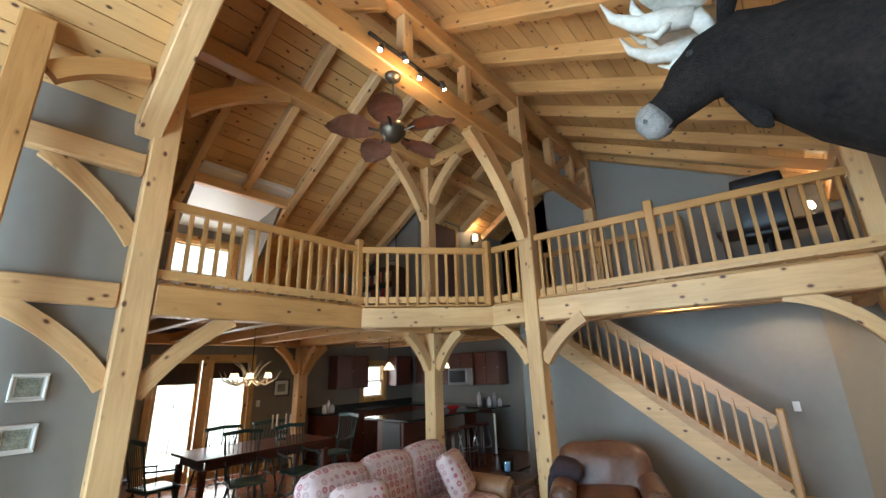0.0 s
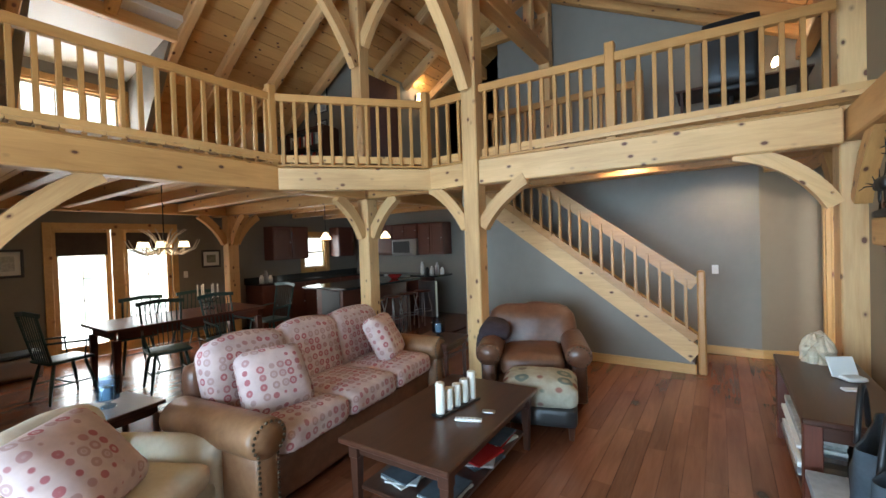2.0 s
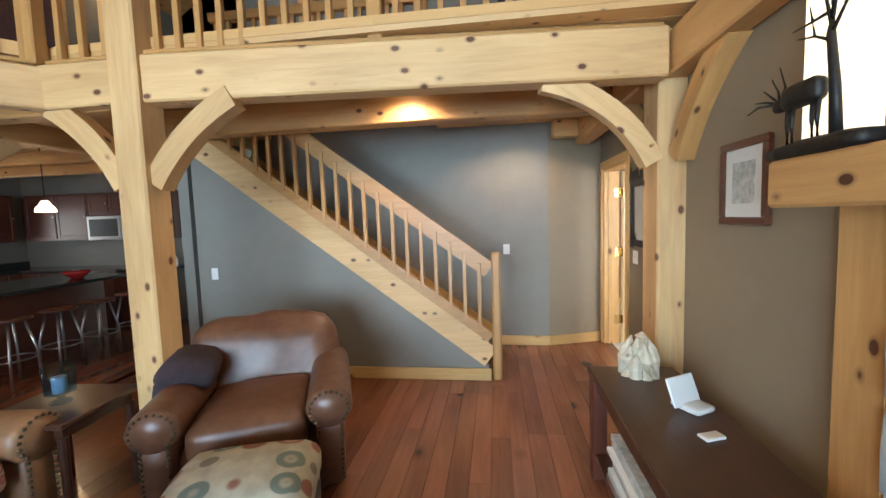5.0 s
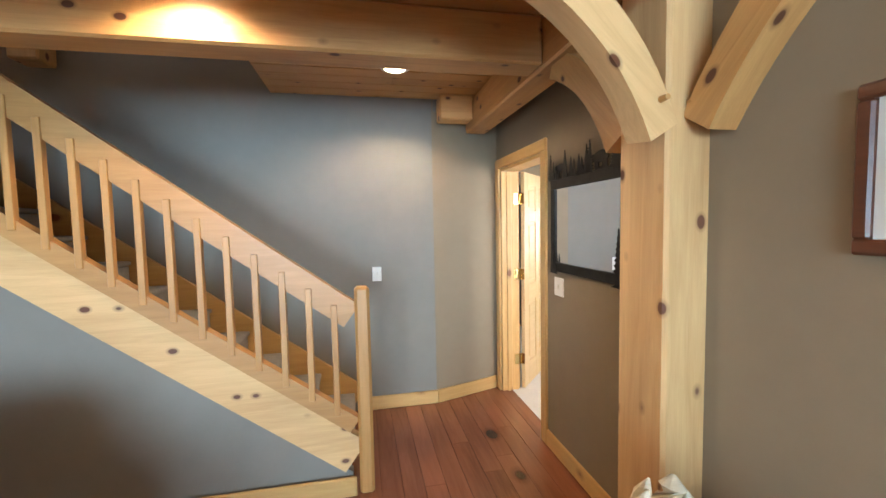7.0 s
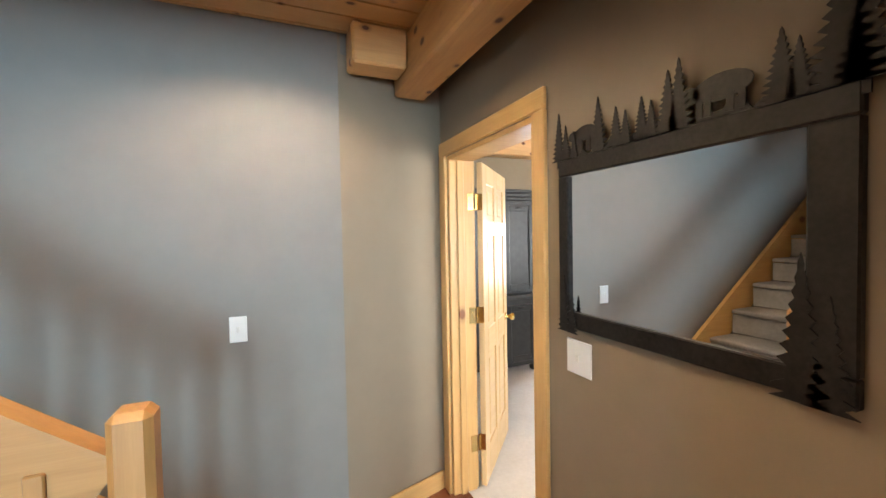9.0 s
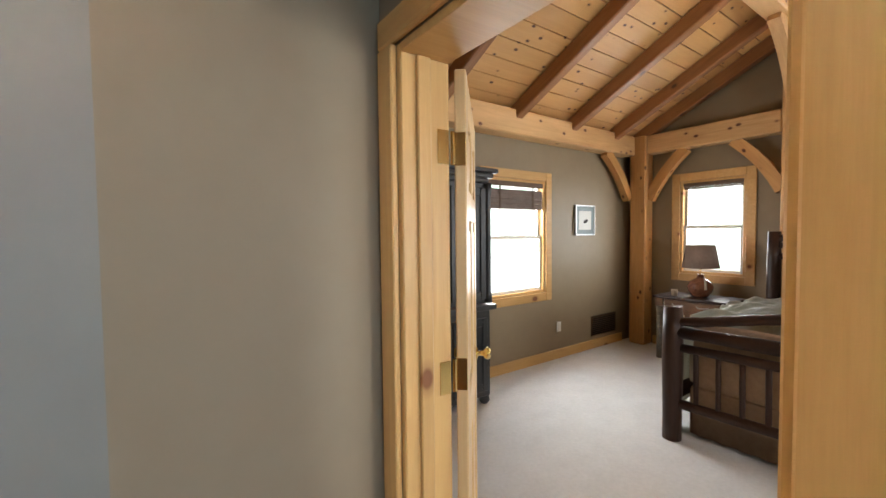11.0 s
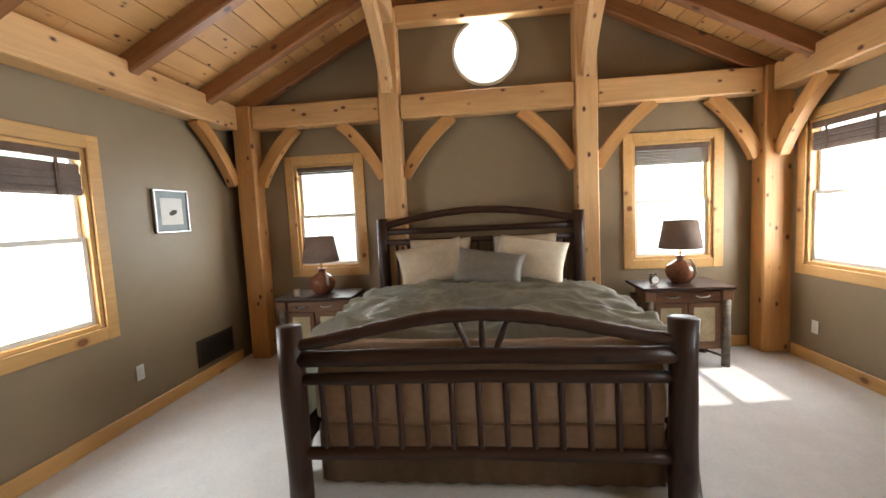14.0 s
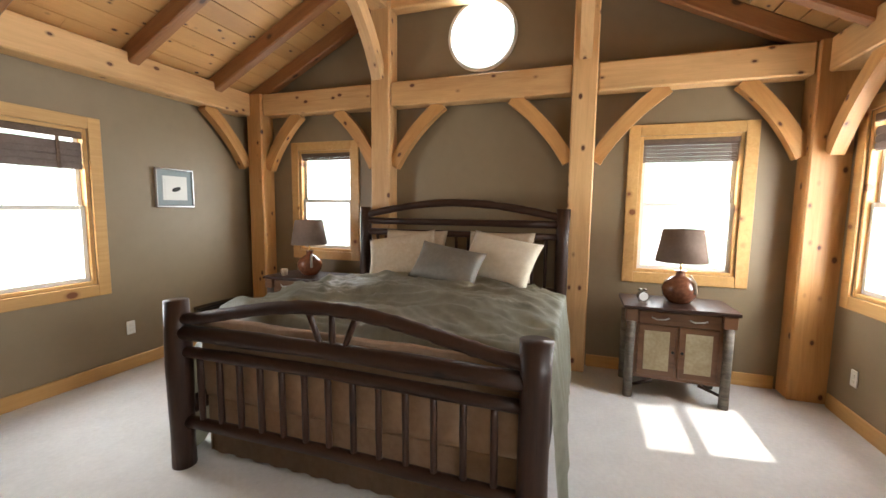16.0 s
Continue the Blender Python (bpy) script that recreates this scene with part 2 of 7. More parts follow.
M["knit"] = mat("dark_plum_knit", (0.035, 0.02, 0.025), 0.95, build=mottled((0.02, 0.012, 0.016), (0.06, 0.036, 0.042), 20, 120, 0.8, 0.01))
M["green_chair"] = mat("dark_green_paint", (0.02, 0.06, 0.055), 0.35, build=mottled((0.015, 0.045, 0.042), (0.03, 0.085, 0.078), 5))
M["granite"] = mat("black_granite", (0.02, 0.02, 0.02), 0.12, build=mottled((0.012, 0.012, 0.012), (0.045, 0.045, 0.042), 60))
M["antler"] = mat("bleached_antler", (0.6, 0.55, 0.45), 0.6, build=mottled((0.45, 0.40, 0.32), (0.74, 0.70, 0.61), 6, 40, 0.4, 0.006))
M["fur"] = mat("dark_moose_hide", (0.03, 0.024, 0.02), 0.85, build=mottled((0.008, 0.007, 0.007), (0.04, 0.031, 0.026), 5, 120, 1.0, 0.02), spec=0.12)
M["muzzle"] = mat("grey_muzzle_hide", (0.2, 0.18, 0.16), 0.8, build=mottled((0.09, 0.078, 0.07), (0.36, 0.33, 0.29), 7, 120, 0.8, 0.01))
M["leaf_fan"] = mat("carved_fan_blade", (0.24, 0.10, 0.055), 0.5, build=mottled((0.17, 0.065, 0.035), (0.31, 0.14, 0.08), 8, 60, 0.4, 0.004))
M["grass"] = mat("grass", (0.09, 0.13, 0.04), 0.95, build=mottled((0.05, 0.09, 0.02), (0.14, 0.17, 0.06), 1, 30, 0.5, 0.02))
M["mirror"] = mat("mirror_glass", (0.9, 0.9, 0.9), 0.01, 1.0)
M["vinyl"] = mat("white_vinyl_sash", (0.72, 0.70, 0.64), 0.4)
M["bamboo"] = mat("brown_woven_blind", (0.12, 0.075, 0.05), 0.8, build=mottled((0.07, 0.042, 0.028), (0.18, 0.12, 0.08), 14, 200, 0.4, 0.003))
M["valance"] = mat("taupe_blind_cloth", (0.16, 0.12, 0.10), 0.85, build=mottled((0.13, 0.095, 0.08), (0.2, 0.155, 0.135), 10, 260, 0.3, 0.002))
M["walnut"] = mat("brown_rustic_wood", (0.16, 0.08, 0.04), 0.4, build=wood((0.095, 0.042, 0.02), (0.21, 0.105, 0.052), knot_on=False))
M["blue_mat"] = mat("grey_blue_mat_board", (0.26, 0.31, 0.31), 0.7, build=mottled((0.23, 0.28, 0.28), (0.29, 0.34, 0.34), 6, 90))
M["driftwood"] = mat("carved_pale_driftwood", (0.6, 0.5, 0.36), 0.75, build=wood((0.40, 0.30, 0.19), (0.75, 0.66, 0.5), (0.08, 0.05, 0.03), 6.0, bumpy=0.8))
M["red"] = mat("red_glass", (0.35, 0.02, 0.02), 0.2)
M["blind_roller"] = mat("brown_roller_blind", (0.055, 0.038, 0.03), 0.85, build=mottled((0.045, 0.03, 0.024), (0.07, 0.05, 0.04), 8, 200))
M["brown_frame"] = mat("mahogany_frame", (0.10, 0.03, 0.015), 0.3, build=wood((0.07, 0.02, 0.01), (0.15, 0.05, 0.024), knot_on=False))
M["art_green"] = mat("print_of_woods", (0.2, 0.22, 0.14), 0.7, build=mottled((0.05, 0.055, 0.035), (0.42, 0.44, 0.34), 9, 60))
M["art_snow"] = mat("print_of_snow", (0.5, 0.5, 0.47), 0.7, build=mottled((0.22, 0.24, 0.22), (0.7, 0.7, 0.66), 5, 60))
M["red_book"] = mat("magazine_covers", (0.3, 0.2, 0.17), 0.5, build=mottled((0.12, 0.10, 0.10), (0.55, 0.45, 0.38), 14, 30))


def glow(name, color, strength):
    m = bpy.data.materials.new(name)
    m.use_nodes = True
    p = m.node_tree.nodes["Principled BSDF"]
    p.inputs["Base Color"].default_value = (*color, 1)
    p.inputs["Emission Color"].default_value = (*color, 1)
    p.inputs["Emission Strength"].default_value = strength
    return m


M["bulb"] = glow("lit_bulb", (1.0, 0.82, 0.55), 14)
M["lit_shade"] = glow("lit_glass_shade", (1.0, 0.80, 0.50), 3.5)
M["lantern"] = glow("lit_mica_panel", (1.0, 0.86, 0.62), 1.1)


def clear_glass(name, tint=(1, 1, 1), rough=0.0):
    m = bpy.data.materials.new(name)
    m.use_nodes = True
    nt = m.node_tree
    nt.nodes.clear()
    out = nt.nodes.new("ShaderNodeOutputMaterial")
    a, b, mx = (nt.nodes.new("ShaderNode" + k) for k in ("BsdfTransparent", "BsdfGlossy", "MixShader"))
    a.inputs[0].default_value = (*tint, 1)
    b.inputs["Roughness"].default_value = rough
    mx.inputs[0].default_value = 0.06
    for i, s in ((1, a), (2, b)):
        nt.links.new(s.outputs[0], mx.inputs[i])
    nt.links.new(mx.outputs[0], out.inputs[0])
    return m


M["glass"] = clear_glass("window_glass")
M["blue_glass"] = clear_glass("blue_hurricane_glass", (0.62, 0.74, 0.85), 0.1)


# ---- building helpers ----
def rest(ob):
    """World pose of an object from its own chain."""
    return (rest(ob.parent) @ ob.matrix_basis) if ob.parent else ob.matrix_basis.copy()


def part(name, bm, material, parent=None, label="", m=None, smooth=False):
    """Links a bmesh as one mesh object, at the world pose m, under a thing or a part."""
    if isinstance(bm, bpy.types.Mesh):
        me = bm
    else:
        me = bpy.data.meshes.new(name)
        bm.to_mesh(me)
        bm.free()
        me.materials.append(M[material] if isinstance(material, str) else material)
        if smooth:
            me.polygons.foreach_set("use_smooth", [True] * len(me.polygons))
    ob = new(name, me)
    m = m or Matrix()
    if parent:
        ob.parent = parent
        m = rest(parent).inverted() @ m
    ob.matrix_basis = m
    return tagged(ob, label)


def thing(name, m, label, category, group="", kind=""):
    return_ob = new(name)
    return_ob.empty_display_size = 0.1
    return_ob.matrix_basis = m
    return tagged(return_ob, label, category, group, kind)


def at(x, y, z=0.0, rz=0.0, rx=0.0, ry=0.0):
    return pose(x, y, z, rx, ry, rz)


def box(x0, x1, y0, y1, z0, z1, bevel=0.0, bm=None):
    bm = bm or bmesh.new()
    r = bmesh.ops.create_cube(bm, size=1.0, matrix=Matrix.Translation(((x0 + x1) / 2, (y0 + y1) / 2, (z0 + z1) / 2)) @ Matrix.Diagonal((abs(x1 - x0), abs(y1 - y0), abs(z1 - z0), 1)))
    if bevel:
        edges = list({e for v in r["verts"] for e in v.link_edges})
        bmesh.ops.bevel(bm, geom=edges, offset=bevel, segments=1, affect="EDGES")
    return bm


def cyl(r0, r1, h, seg=16, bm=None, m=None):
    """An upright tapered cylinder from z 0 to h."""
    bm = bm or bmesh.new()
    bmesh.ops.create_cone(bm, cap_ends=True, segments=seg, radius1=r0, radius2=r1, depth=h, matrix=(m or Matrix()) @ Matrix.Translation((0, 0, h / 2)))
    return bm


def lathe(profile, seg=20, bm=None, m=None):
    """Turns (radius, height) pairs round the z axis."""
    bm = bm or bmesh.new()
    m = m or Matrix()
    rings = [[bm.verts.new(m @ Vector((r * math.cos(2 * math.pi * i / seg), r * math.sin(2 * math.pi * i / seg), z))) for i in range(seg)] for r, z in profile]
    for a, b in zip(rings, rings[1:]):
        for i in range(seg):
            bm.faces.new((a[i], a[(i + 1) % seg], b[(i + 1) % seg], b[i]))
    bm.faces.new(rings[0][::-1])
    bm.faces.new(rings[-1])
    return bm


def tube(points, radius, seg=8, bm=None, taper=None, flat=1.0):
    """A round bar along points; radius may run to taper."""
    bm = bm or bmesh.new()
    pts = [Vector(p) for p in points]
    rings = []
    for i, p in enumerate(pts):
        d = (pts[min(i + 1, len(pts) - 1)] - pts[max(i - 1, 0)]).normalized()
        side = d.cross(Vector((0, 0, 1)))
        side = side.normalized() if side.length > 0.05 else d.cross(Vector((0, 1, 0))).normalized()
        up = side.cross(d)
        k = i / (len(pts) - 1)
        r = radius[i] if isinstance(radius, (list, tuple)) else radius + ((radius if taper is None else taper) - radius) * k
        rings.append([bm.verts.new(p + side * (r * math.cos(2 * math.pi * j / seg)) + up * (r * flat * math.sin(2 * math.pi * j / seg))) for j in range(seg)])
    for a, b in zip(rings, rings[1:]):
        for j in range(seg):
            bm.faces.new((a[j], a[(j + 1) % seg], b[(j + 1) % seg], b[j]))
    bm.faces.new(rings[0][::-1])
    bm.faces.new(rings[-1])
    return bm


def sweep(points, wide, high, side, bm=None):
    """A squared bar along points; side is the direction of its width."""
    bm = bm or bmesh.new()
    pts, side = [Vector(p) for p in points], Vector(side).normalized()
    rings = []
    for i, p in enumerate(pts):
        d = (pts[min(i + 1, len(pts) - 1)] - pts[max(i - 1, 0)]).normalized()
        up = side.cross(d).normalized()
        rings.append([bm.verts.new(p + side * a * wide / 2 + up * b * high / 2) for a, b in ((-1, -1), (1, -1), (1, 1), (-1, 1))])
    for a, b in zip(rings, rings[1:]):
        for j in range(4):
            bm.faces.new((a[j], a[(j + 1) % 4], b[(j + 1) % 4], b[j]))
    bm.faces.new(rings[0][::-1])
    bm.faces.new(rings[-1])
    bmesh.ops.recalc_face_normals(bm, faces=bm.faces)
    return bm


def soft(sx, sy, sz, r, n=8, puff=0.0, lumpy=0.0, seed=0, bm=None, m=None):
    """A cushion: a box with round edges, centred on its base, puffed on top and lumpy by some metres."""
    bm = bm or bmesh.new()
    m = m or Matrix()
    tmp = bmesh.new()
    bmesh.ops.create_cube(tmp, size=2.0)
    bmesh.ops.subdivide_edges(tmp, edges=tmp.edges[:], cuts=n, use_grid_fill=True)
    half = Vector((sx / 2, sy / 2, sz / 2))
    r = min(r, *half)
    for v in tmp.verts:
        u = v.co.copy()
        q = Vector([half[i] * u[i] for i in range(3)])
        inner = Vector([max(-(half[i] - r), min(half[i] - r, q[i])) for i in range(3)])
        d = q - inner
        q = inner + (d.normalized() * r if d.length > 1e-6 else d)
        q.z += puff * (1 - u.x ** 2) * (1 - u.y ** 2) * (1 if u.z > 0 else -0.25)
        if lumpy:
            k = noise.noise_vector(q * 5 + Vector((seed * 7.1, seed * 3.3, 0)))
            q += k * lumpy
        v.co = m @ (q + Vector((0, 0, sz / 2)))
    me = bpy.data.meshes.new("tmp")
    tmp.to_mesh(me)
    tmp.free()
    bm.from_mesh(me)
    bpy.data.meshes.remove(me)
    return bm


def along(p0, p1):
    """Pose with local x from p0 towards p1, and z as upright as may be; and the length."""
    p0, p1 = Vector(p0), Vector(p1)
    d = p1 - p0
    x = d.normalized()
    y = Vector((0, 0, 1)).cross(x)
    y = y.normalized() if y.length > 1e-3 else Vector((0, 1, 0))
    z = x.cross(y)
    return Matrix.Translation(p0) @ Matrix((x, y, z)).transposed().to_4x4(), d.length


def stick(name, p0, p1, wide, high, material, parent=None, label="", bevel=0.006):
    """A squared timber from p0 to p1 on its middle line, its grain along it."""
    m, length = along(p0, p1)
    return part(name, box(0, length, -wide / 2, wide / 2, -high / 2, high / 2, bevel), material, parent, label, m)


def timber(name, p0, p1, wide, high, label, material="pine"):
    return tagged(stick(name, p0, p1, wide, high, material, None, "", 0.012), label, "timber", "", "structure")


def brace(p0, p1, bow, wide=0.13, high=0.16, material="pine", label="curved pine knee brace pegged between post and beam"):
    """A curved knee brace from p0 to p1 whose middle is pushed by bow."""
    p0, p1, bow = Vector(p0), Vector(p1), Vector(bow) * -0.6
    mid = (p0 + p1) / 2
    pts = []
    for i in range(11):
        k = i / 10
        pts.append(p0.lerp(p1, k) + bow * (4 * k * (1 - k)))
    side = (p1 - p0).cross(bow)
    m, _ = along(p0, p1)
    inv = m.inverted()
    bm = sweep([inv @ p for p in pts], wide, high, inv.to_3x3() @ side)
    return tagged(part("knee_brace", bm, material, None, "", m), label, "timber", "knee braces", "structure")


def slab(name, poly, thick, material, label, category="wall", kind="structure"):
    """A flat plate: a polygon of 3D points, thickened along its normal (away from the room)."""
    bm = bmesh.new()
    vs = [bm.verts.new(p) for p in poly]
    f = bm.faces.new(vs)
    f.normal_update()
    n = f.normal * -thick
    r = bmesh.ops.extrude_face_region(bm, geom=[f])
    for v in r["geom"]:
        if isinstance(v, bmesh.types.BMVert):
            v.co += n
    bmesh.ops.recalc_face_normals(bm, faces=bm.faces)
    return tagged(part(name, bm, material), label, category, "", kind)


def wall(name, axis, c, a0, a1, z0, z1, thick, material, label, holes=(), top=None):
    """An upright wall on the plane axis = c, from a0 to a1, thickened by thick (signed). holes: (a0, a1, z0, z1). top: function of a for a sloping top, z1 the join."""
    cuts = sorted({a0, a1, *[h[0] for h in holes], *[h[1] for h in holes]})
    bm = bmesh.new()

    def put(u0, u1, w0, w1):
        if w1 - w0 < 1e-4:
            return
        if axis == "x":
            box(c, c + thick, u0, u1, w0, w1, 0, bm)
        else:
            box(u0, u1, c, c + thick, w0, w1, 0, bm)
    for u0, u1 in zip(cuts, cuts[1:]):
        z = z0
        for h in sorted((h for h in holes if h[0] <= u0 + 1e-6 and h[1] >= u1 - 1e-6), key=lambda h: h[2]):
            put(u0, u1, z, h[2])
            z = h[3]
        put(u0, u1, z, z1)
    if top:
        pts = sorted({a0, a1, *[k for k in top[0] if a0 < k < a1]})
        ring = [(a0, z1)] + [(a, max(z1, top[1](a))) for a in pts] + [(a1, z1)]
        both = []
        for d in (c, c + thick):
            both.append([bm.verts.new((d, a, z) if axis == "x" else (a, d, z)) for a, z in ring])
        bm.faces.new(both[0])
        bm.faces.new(both[1][::-1])
        for i in range(len(ring)):
            j = (i + 1) % len(ring)
            bm.faces.new((both[0][i], both[1][i], both[1][j], both[0][j]))
        bmesh.ops.remove_doubles(bm, verts=bm.verts, dist=1e-5)
        bmesh.ops.recalc_face_normals(bm, faces=bm.faces)
    return tagged(part(name, bm, material), label, "wall", "", "structure")


# ---- large structure: great room, dining, kitchen, loft ----
LOFT, BEAM_B, CEIL = 2.68, 2.27, 2.59
RIDGE = -3.15


def roof_r(x):
    return 4.46 - 0.5 * x


def roof_l(x):
    return 5.35 + 0.62 * (x + 4.25)


def roof_near(x):
    return 4.12 + 0.68 * (x + 4.25)


def boards(name, p0, along_v, down_v, length, width, board, label, material="boards", thick=0.03, holes=()):
    """Tongue-and-groove boards in one mesh, lying along along_v and laid side by side down down_v; the lining faces the room."""
    a, d = Vector(along_v).normalized(), Vector(down_v).normalized()
    n = a.cross(d).normalized()
    m = Matrix.Translation(p0) @ Matrix((a, d, n)).transposed().to_4x4()
    bm = bmesh.new()
    rng = random.Random(len(name) * 7 + int(length * 10))
    k = 0
    while k * board < width - 1e-3:
        y0, y1 = k * board, min((k + 1) * board, width)
        x = -rng.random() * 2.0
        while x < length:
            x1 = x + rng.uniform(2.2, 3.8)
            u0, u1 = max(0, x), min(length, x1)
            spans = [(u0, u1)]
            for h0, h1, g0, g1 in holes:
                if y1 > g0 and y0 < g1:
                    spans = [s for p, q in spans for s in ((p, min(q, h0)), (max(p, h1), q)) if s[1] - s[0] > 0.01]
            for p, q in spans:
                if q - p > 0.01:
                    z = rng.uniform(-0.0015, 0.0015)
                    c = 0.005
                    vs = [bm.verts.new(w) for w in ((p, y0, thick), (q, y0, thick), (q, y1, thick), (p, y1, thick), (p + .001, y0 + c, z), (q - .001, y0 + c, z), (q - .001, y1 - c, z), (p + .001, y1 - c, z))]
                    for f in ((0, 1, 5, 4), (1, 2, 6, 5), (2, 3, 7, 6), (3, 0, 4, 7), (4, 5, 6, 7), (3, 2, 1, 0)):
                        bm.faces.new([vs[i] for i in f])
            x = x1
        k += 1
    bmesh.ops.recalc_face_normals(bm, faces=bm.faces)
    return tagged(part(name, bm, material, None, "", m), label, "ceiling", "", "structure")


# subfloors and ground
tagged(part("ground", box(-400, 400, -400, 400, -0.7, -0.5), "grass"), "green lawn round the house", "ground", "", "structure")
floor = tagged(part("floor", box(-8.6, 0.98, -3.2, 8.6, -0.2, -0.016), "floor"), "reddish brown hardwood plank floor with satin finish", "floor", "", "structure")
tagged(part("floor_bedroom", box(0.99, 5.95, 3.6, 9.6, -0.2, 0.0), "carpet"), "pale grey beige carpet of the bedroom", "floor", "", "structure")

# walls of the great room
GREY = "taupe grey painted wall"
wall("wall_west_near", "x", -4.27, -3.2, 0.84, 0, 4.13, -0.16, "wall", GREY, holes=((-1.6, -0.5, 0.8, 2.1),))
wall("wall_dining_south", "y", 0.84, -8.4, -4.40, 0, 3.3, -0.14, "wall", GREY)
wall("wall_dining_west", "x", -8.4, 0.84, 8.4, 0, 2.9, -0.16, "wall", GREY, holes=((2.30, 3.90, 0, 2.03), (6.72, 7.38, 1.10, 1.90)))
wall("wall_kitchen_north", "y", 8.4, -8.4, -3.5, 0, 5.9, 0.16, "wall", GREY, holes=((-4.9, -4.1, 0, 2.05),))
wall("wall_stair_side", "x", -3.5, 6.25, 8.4, 0, 2.5, -0.12, "wall", GREY)
wall("wall_stair_back", "y", 7.22, -3.38, 0.255, 0, 4.0, 0.14, "wall", GREY, top=((-3.15,), roof_r))
wall("wall_stair_back_upper", "y", 7.225, 0.255, 0.9, 2.5, 3.9, 0.13, "wall", GREY, top=((), roof_r))
slab("wall_facet", [(0.255, 7.22, 0), (0.895, 7.43, 0), (0.895, 7.43, 2.6), (0.255, 7.22, 2.6)], 0.12, "wall_warm_lit", GREY)
wall("wall_hall_east", "x", 0.895, 5.0, 7.72, 0, 4.05, 0.13, "wall_warm_lit", "taupe painted wall round the bedroom door, warm light in its colour", holes=((6.45, 7.33, 0, 2.04),))
wall("wall_fireplace", "x", 0.76, -3.2, 5.0, 0, 4.1, 0.23, "wall_warm_lit", "taupe painted wall beside the fireplace, warm light in its colour")
wall("wall_south", "y", -3.0, -4.4, 0.99, 0, 4.0, -0.18, "wall", GREY, holes=[(x - 0.55, x + 0.55, z0, z1) for x in (-3.15, -1.75, -0.35) for z0, z1 in ((0.35, 2.65), (2.9, 3.98))], top=((-2.29,), lambda x: min(roof_near(x), roof_r(x))))
wall("wall_under_stair_end", "x", -3.38, 6.25, 7.22, 0, 2.3, 0.05, "wall", GREY)
# gable infill over the lower near bay
slab("wall_bay_step", [(-4.25, 0.84, 4.12), (-4.25, 0.84, 5.35), (-3.15, 0.84, 6.03), (-2.29, 0.84, 5.6)], -0.05, "boards", "pine boarded step between two roof bays")
# loft walls
wall("wall_loft_a", "y", 4.54, -8.4, -6.9, LOFT, 2.9, 0.12, "wall", GREY, holes=(), top=((), roof_l))
wall("wall_loft_b", "x", -6.9, 4.54, 5.4, LOFT, 3.70, -0.12, "wall", GREY)
wall("wall_loft_c", "y", 5.4, -6.9, -5.2, LOFT, 3.68, 0.12, "wall", GREY, top=((), roof_l))
wall("wall_loft_d", "x", -5.2, 5.52, 8.4, LOFT, 4.75, -0.12, "wall", GREY)
wall("wall_loft_south", "y", 0.94, -8.4, -4.40, LOFT, 2.9, -0.09, "wall", GREY, top=((), roof_l))

# roofs: boarded linings, and unseen tight outer skins that keep daylight out
n_l = Vector((-0.62, 0, 1)).normalized()
dl = Vector((-1, 0, -0.62)).normalized()
dr = Vector((1, 0, -0.5)).normalized()
dn = Vector((-1, 0, -0.68)).normalized()
L_LEN = (8.6 + RIDGE) / abs(dl.x)
boards("ceiling_west", (RIDGE, 0.84, roof_l(RIDGE)), (0, 1, 0), -dl * -1, 7.7, L_LEN, 0.185, "knotty pine tongue-and-groove roof lining", holes=((0.80, 2.20, 2.6 / abs(dl.x), 9),))
boards("ceiling_east", (0.99, -3.2, roof_r(0.99)), (0, 1, 0), -dr, 11.8, (0.99 - RIDGE) / dr.x, 0.185, "knotty pine tongue-and-groove roof lining")
boards("ceiling_near", (-2.29, -3.2, roof_near(-2.29)), (0, 1, 0), dn, 4.04, 2.2 / abs(dn.x), 0.185, "knotty pine tongue-and-groove roof lining")


def skin(name, pts):
    slab(name, pts, -0.1, "dark", "unseen roof skin above the lining, keeps daylight out", "roof")


skin("roof_west_a", [(RIDGE + 0.05, 0.8, roof_l(RIDGE) + 0.09), (RIDGE + 0.05, 1.64, roof_l(RIDGE) + 0.09), (-8.7, 1.64, roof_l(-8.7) + 0.06), (-8.7, 0.8, roof_l(-8.7) + 0.06)])
skin("roof_west_b", [(RIDGE + 0.05, 3.04, roof_l(RIDGE) + 0.09), (RIDGE + 0.05, 8.6, roof_l(RIDGE) + 0.09), (-8.7, 8.6, roof_l(-8.7) + 0.06), (-8.7, 3.04, roof_l(-8.7) + 0.06)])
skin("roof_west_c", [(RIDGE + 0.05, 1.64, roof_l(RIDGE) + 0.09), (RIDGE + 0.05, 3.04, roof_l(RIDGE) + 0.09), (-5.74, 3.04, roof_l(-5.74) + 0.06), (-5.74, 1.64, roof_l(-5.74) + 0.06)])
skin("roof_east", [(1.2, -3.4, roof_r(1.2) + 0.06), (1.2, 8.7, roof_r(1.2) + 0.06), (RIDGE, 8.7, roof_r(RIDGE) + 0.06), (RIDGE, -3.4, roof_r(RIDGE) + 0.06)])
skin("roof_near", [(-2.2, -3.4, roof_near(-2.2) + 0.1), (-2.2, 0.84, roof_near(-2.2) + 0.1), (-4.5, 0.84, roof_near(-4.5) + 0.06), (-4.5, -3.4, roof_near(-4.5) + 0.06)])
wall("wall_loft_north", "y", 8.4, -8.4, -3.0, 2.5, 2.9, 0.12, "wall", GREY, top=((-3.15,), lambda x: min(roof_l(x), roof_r(x))))

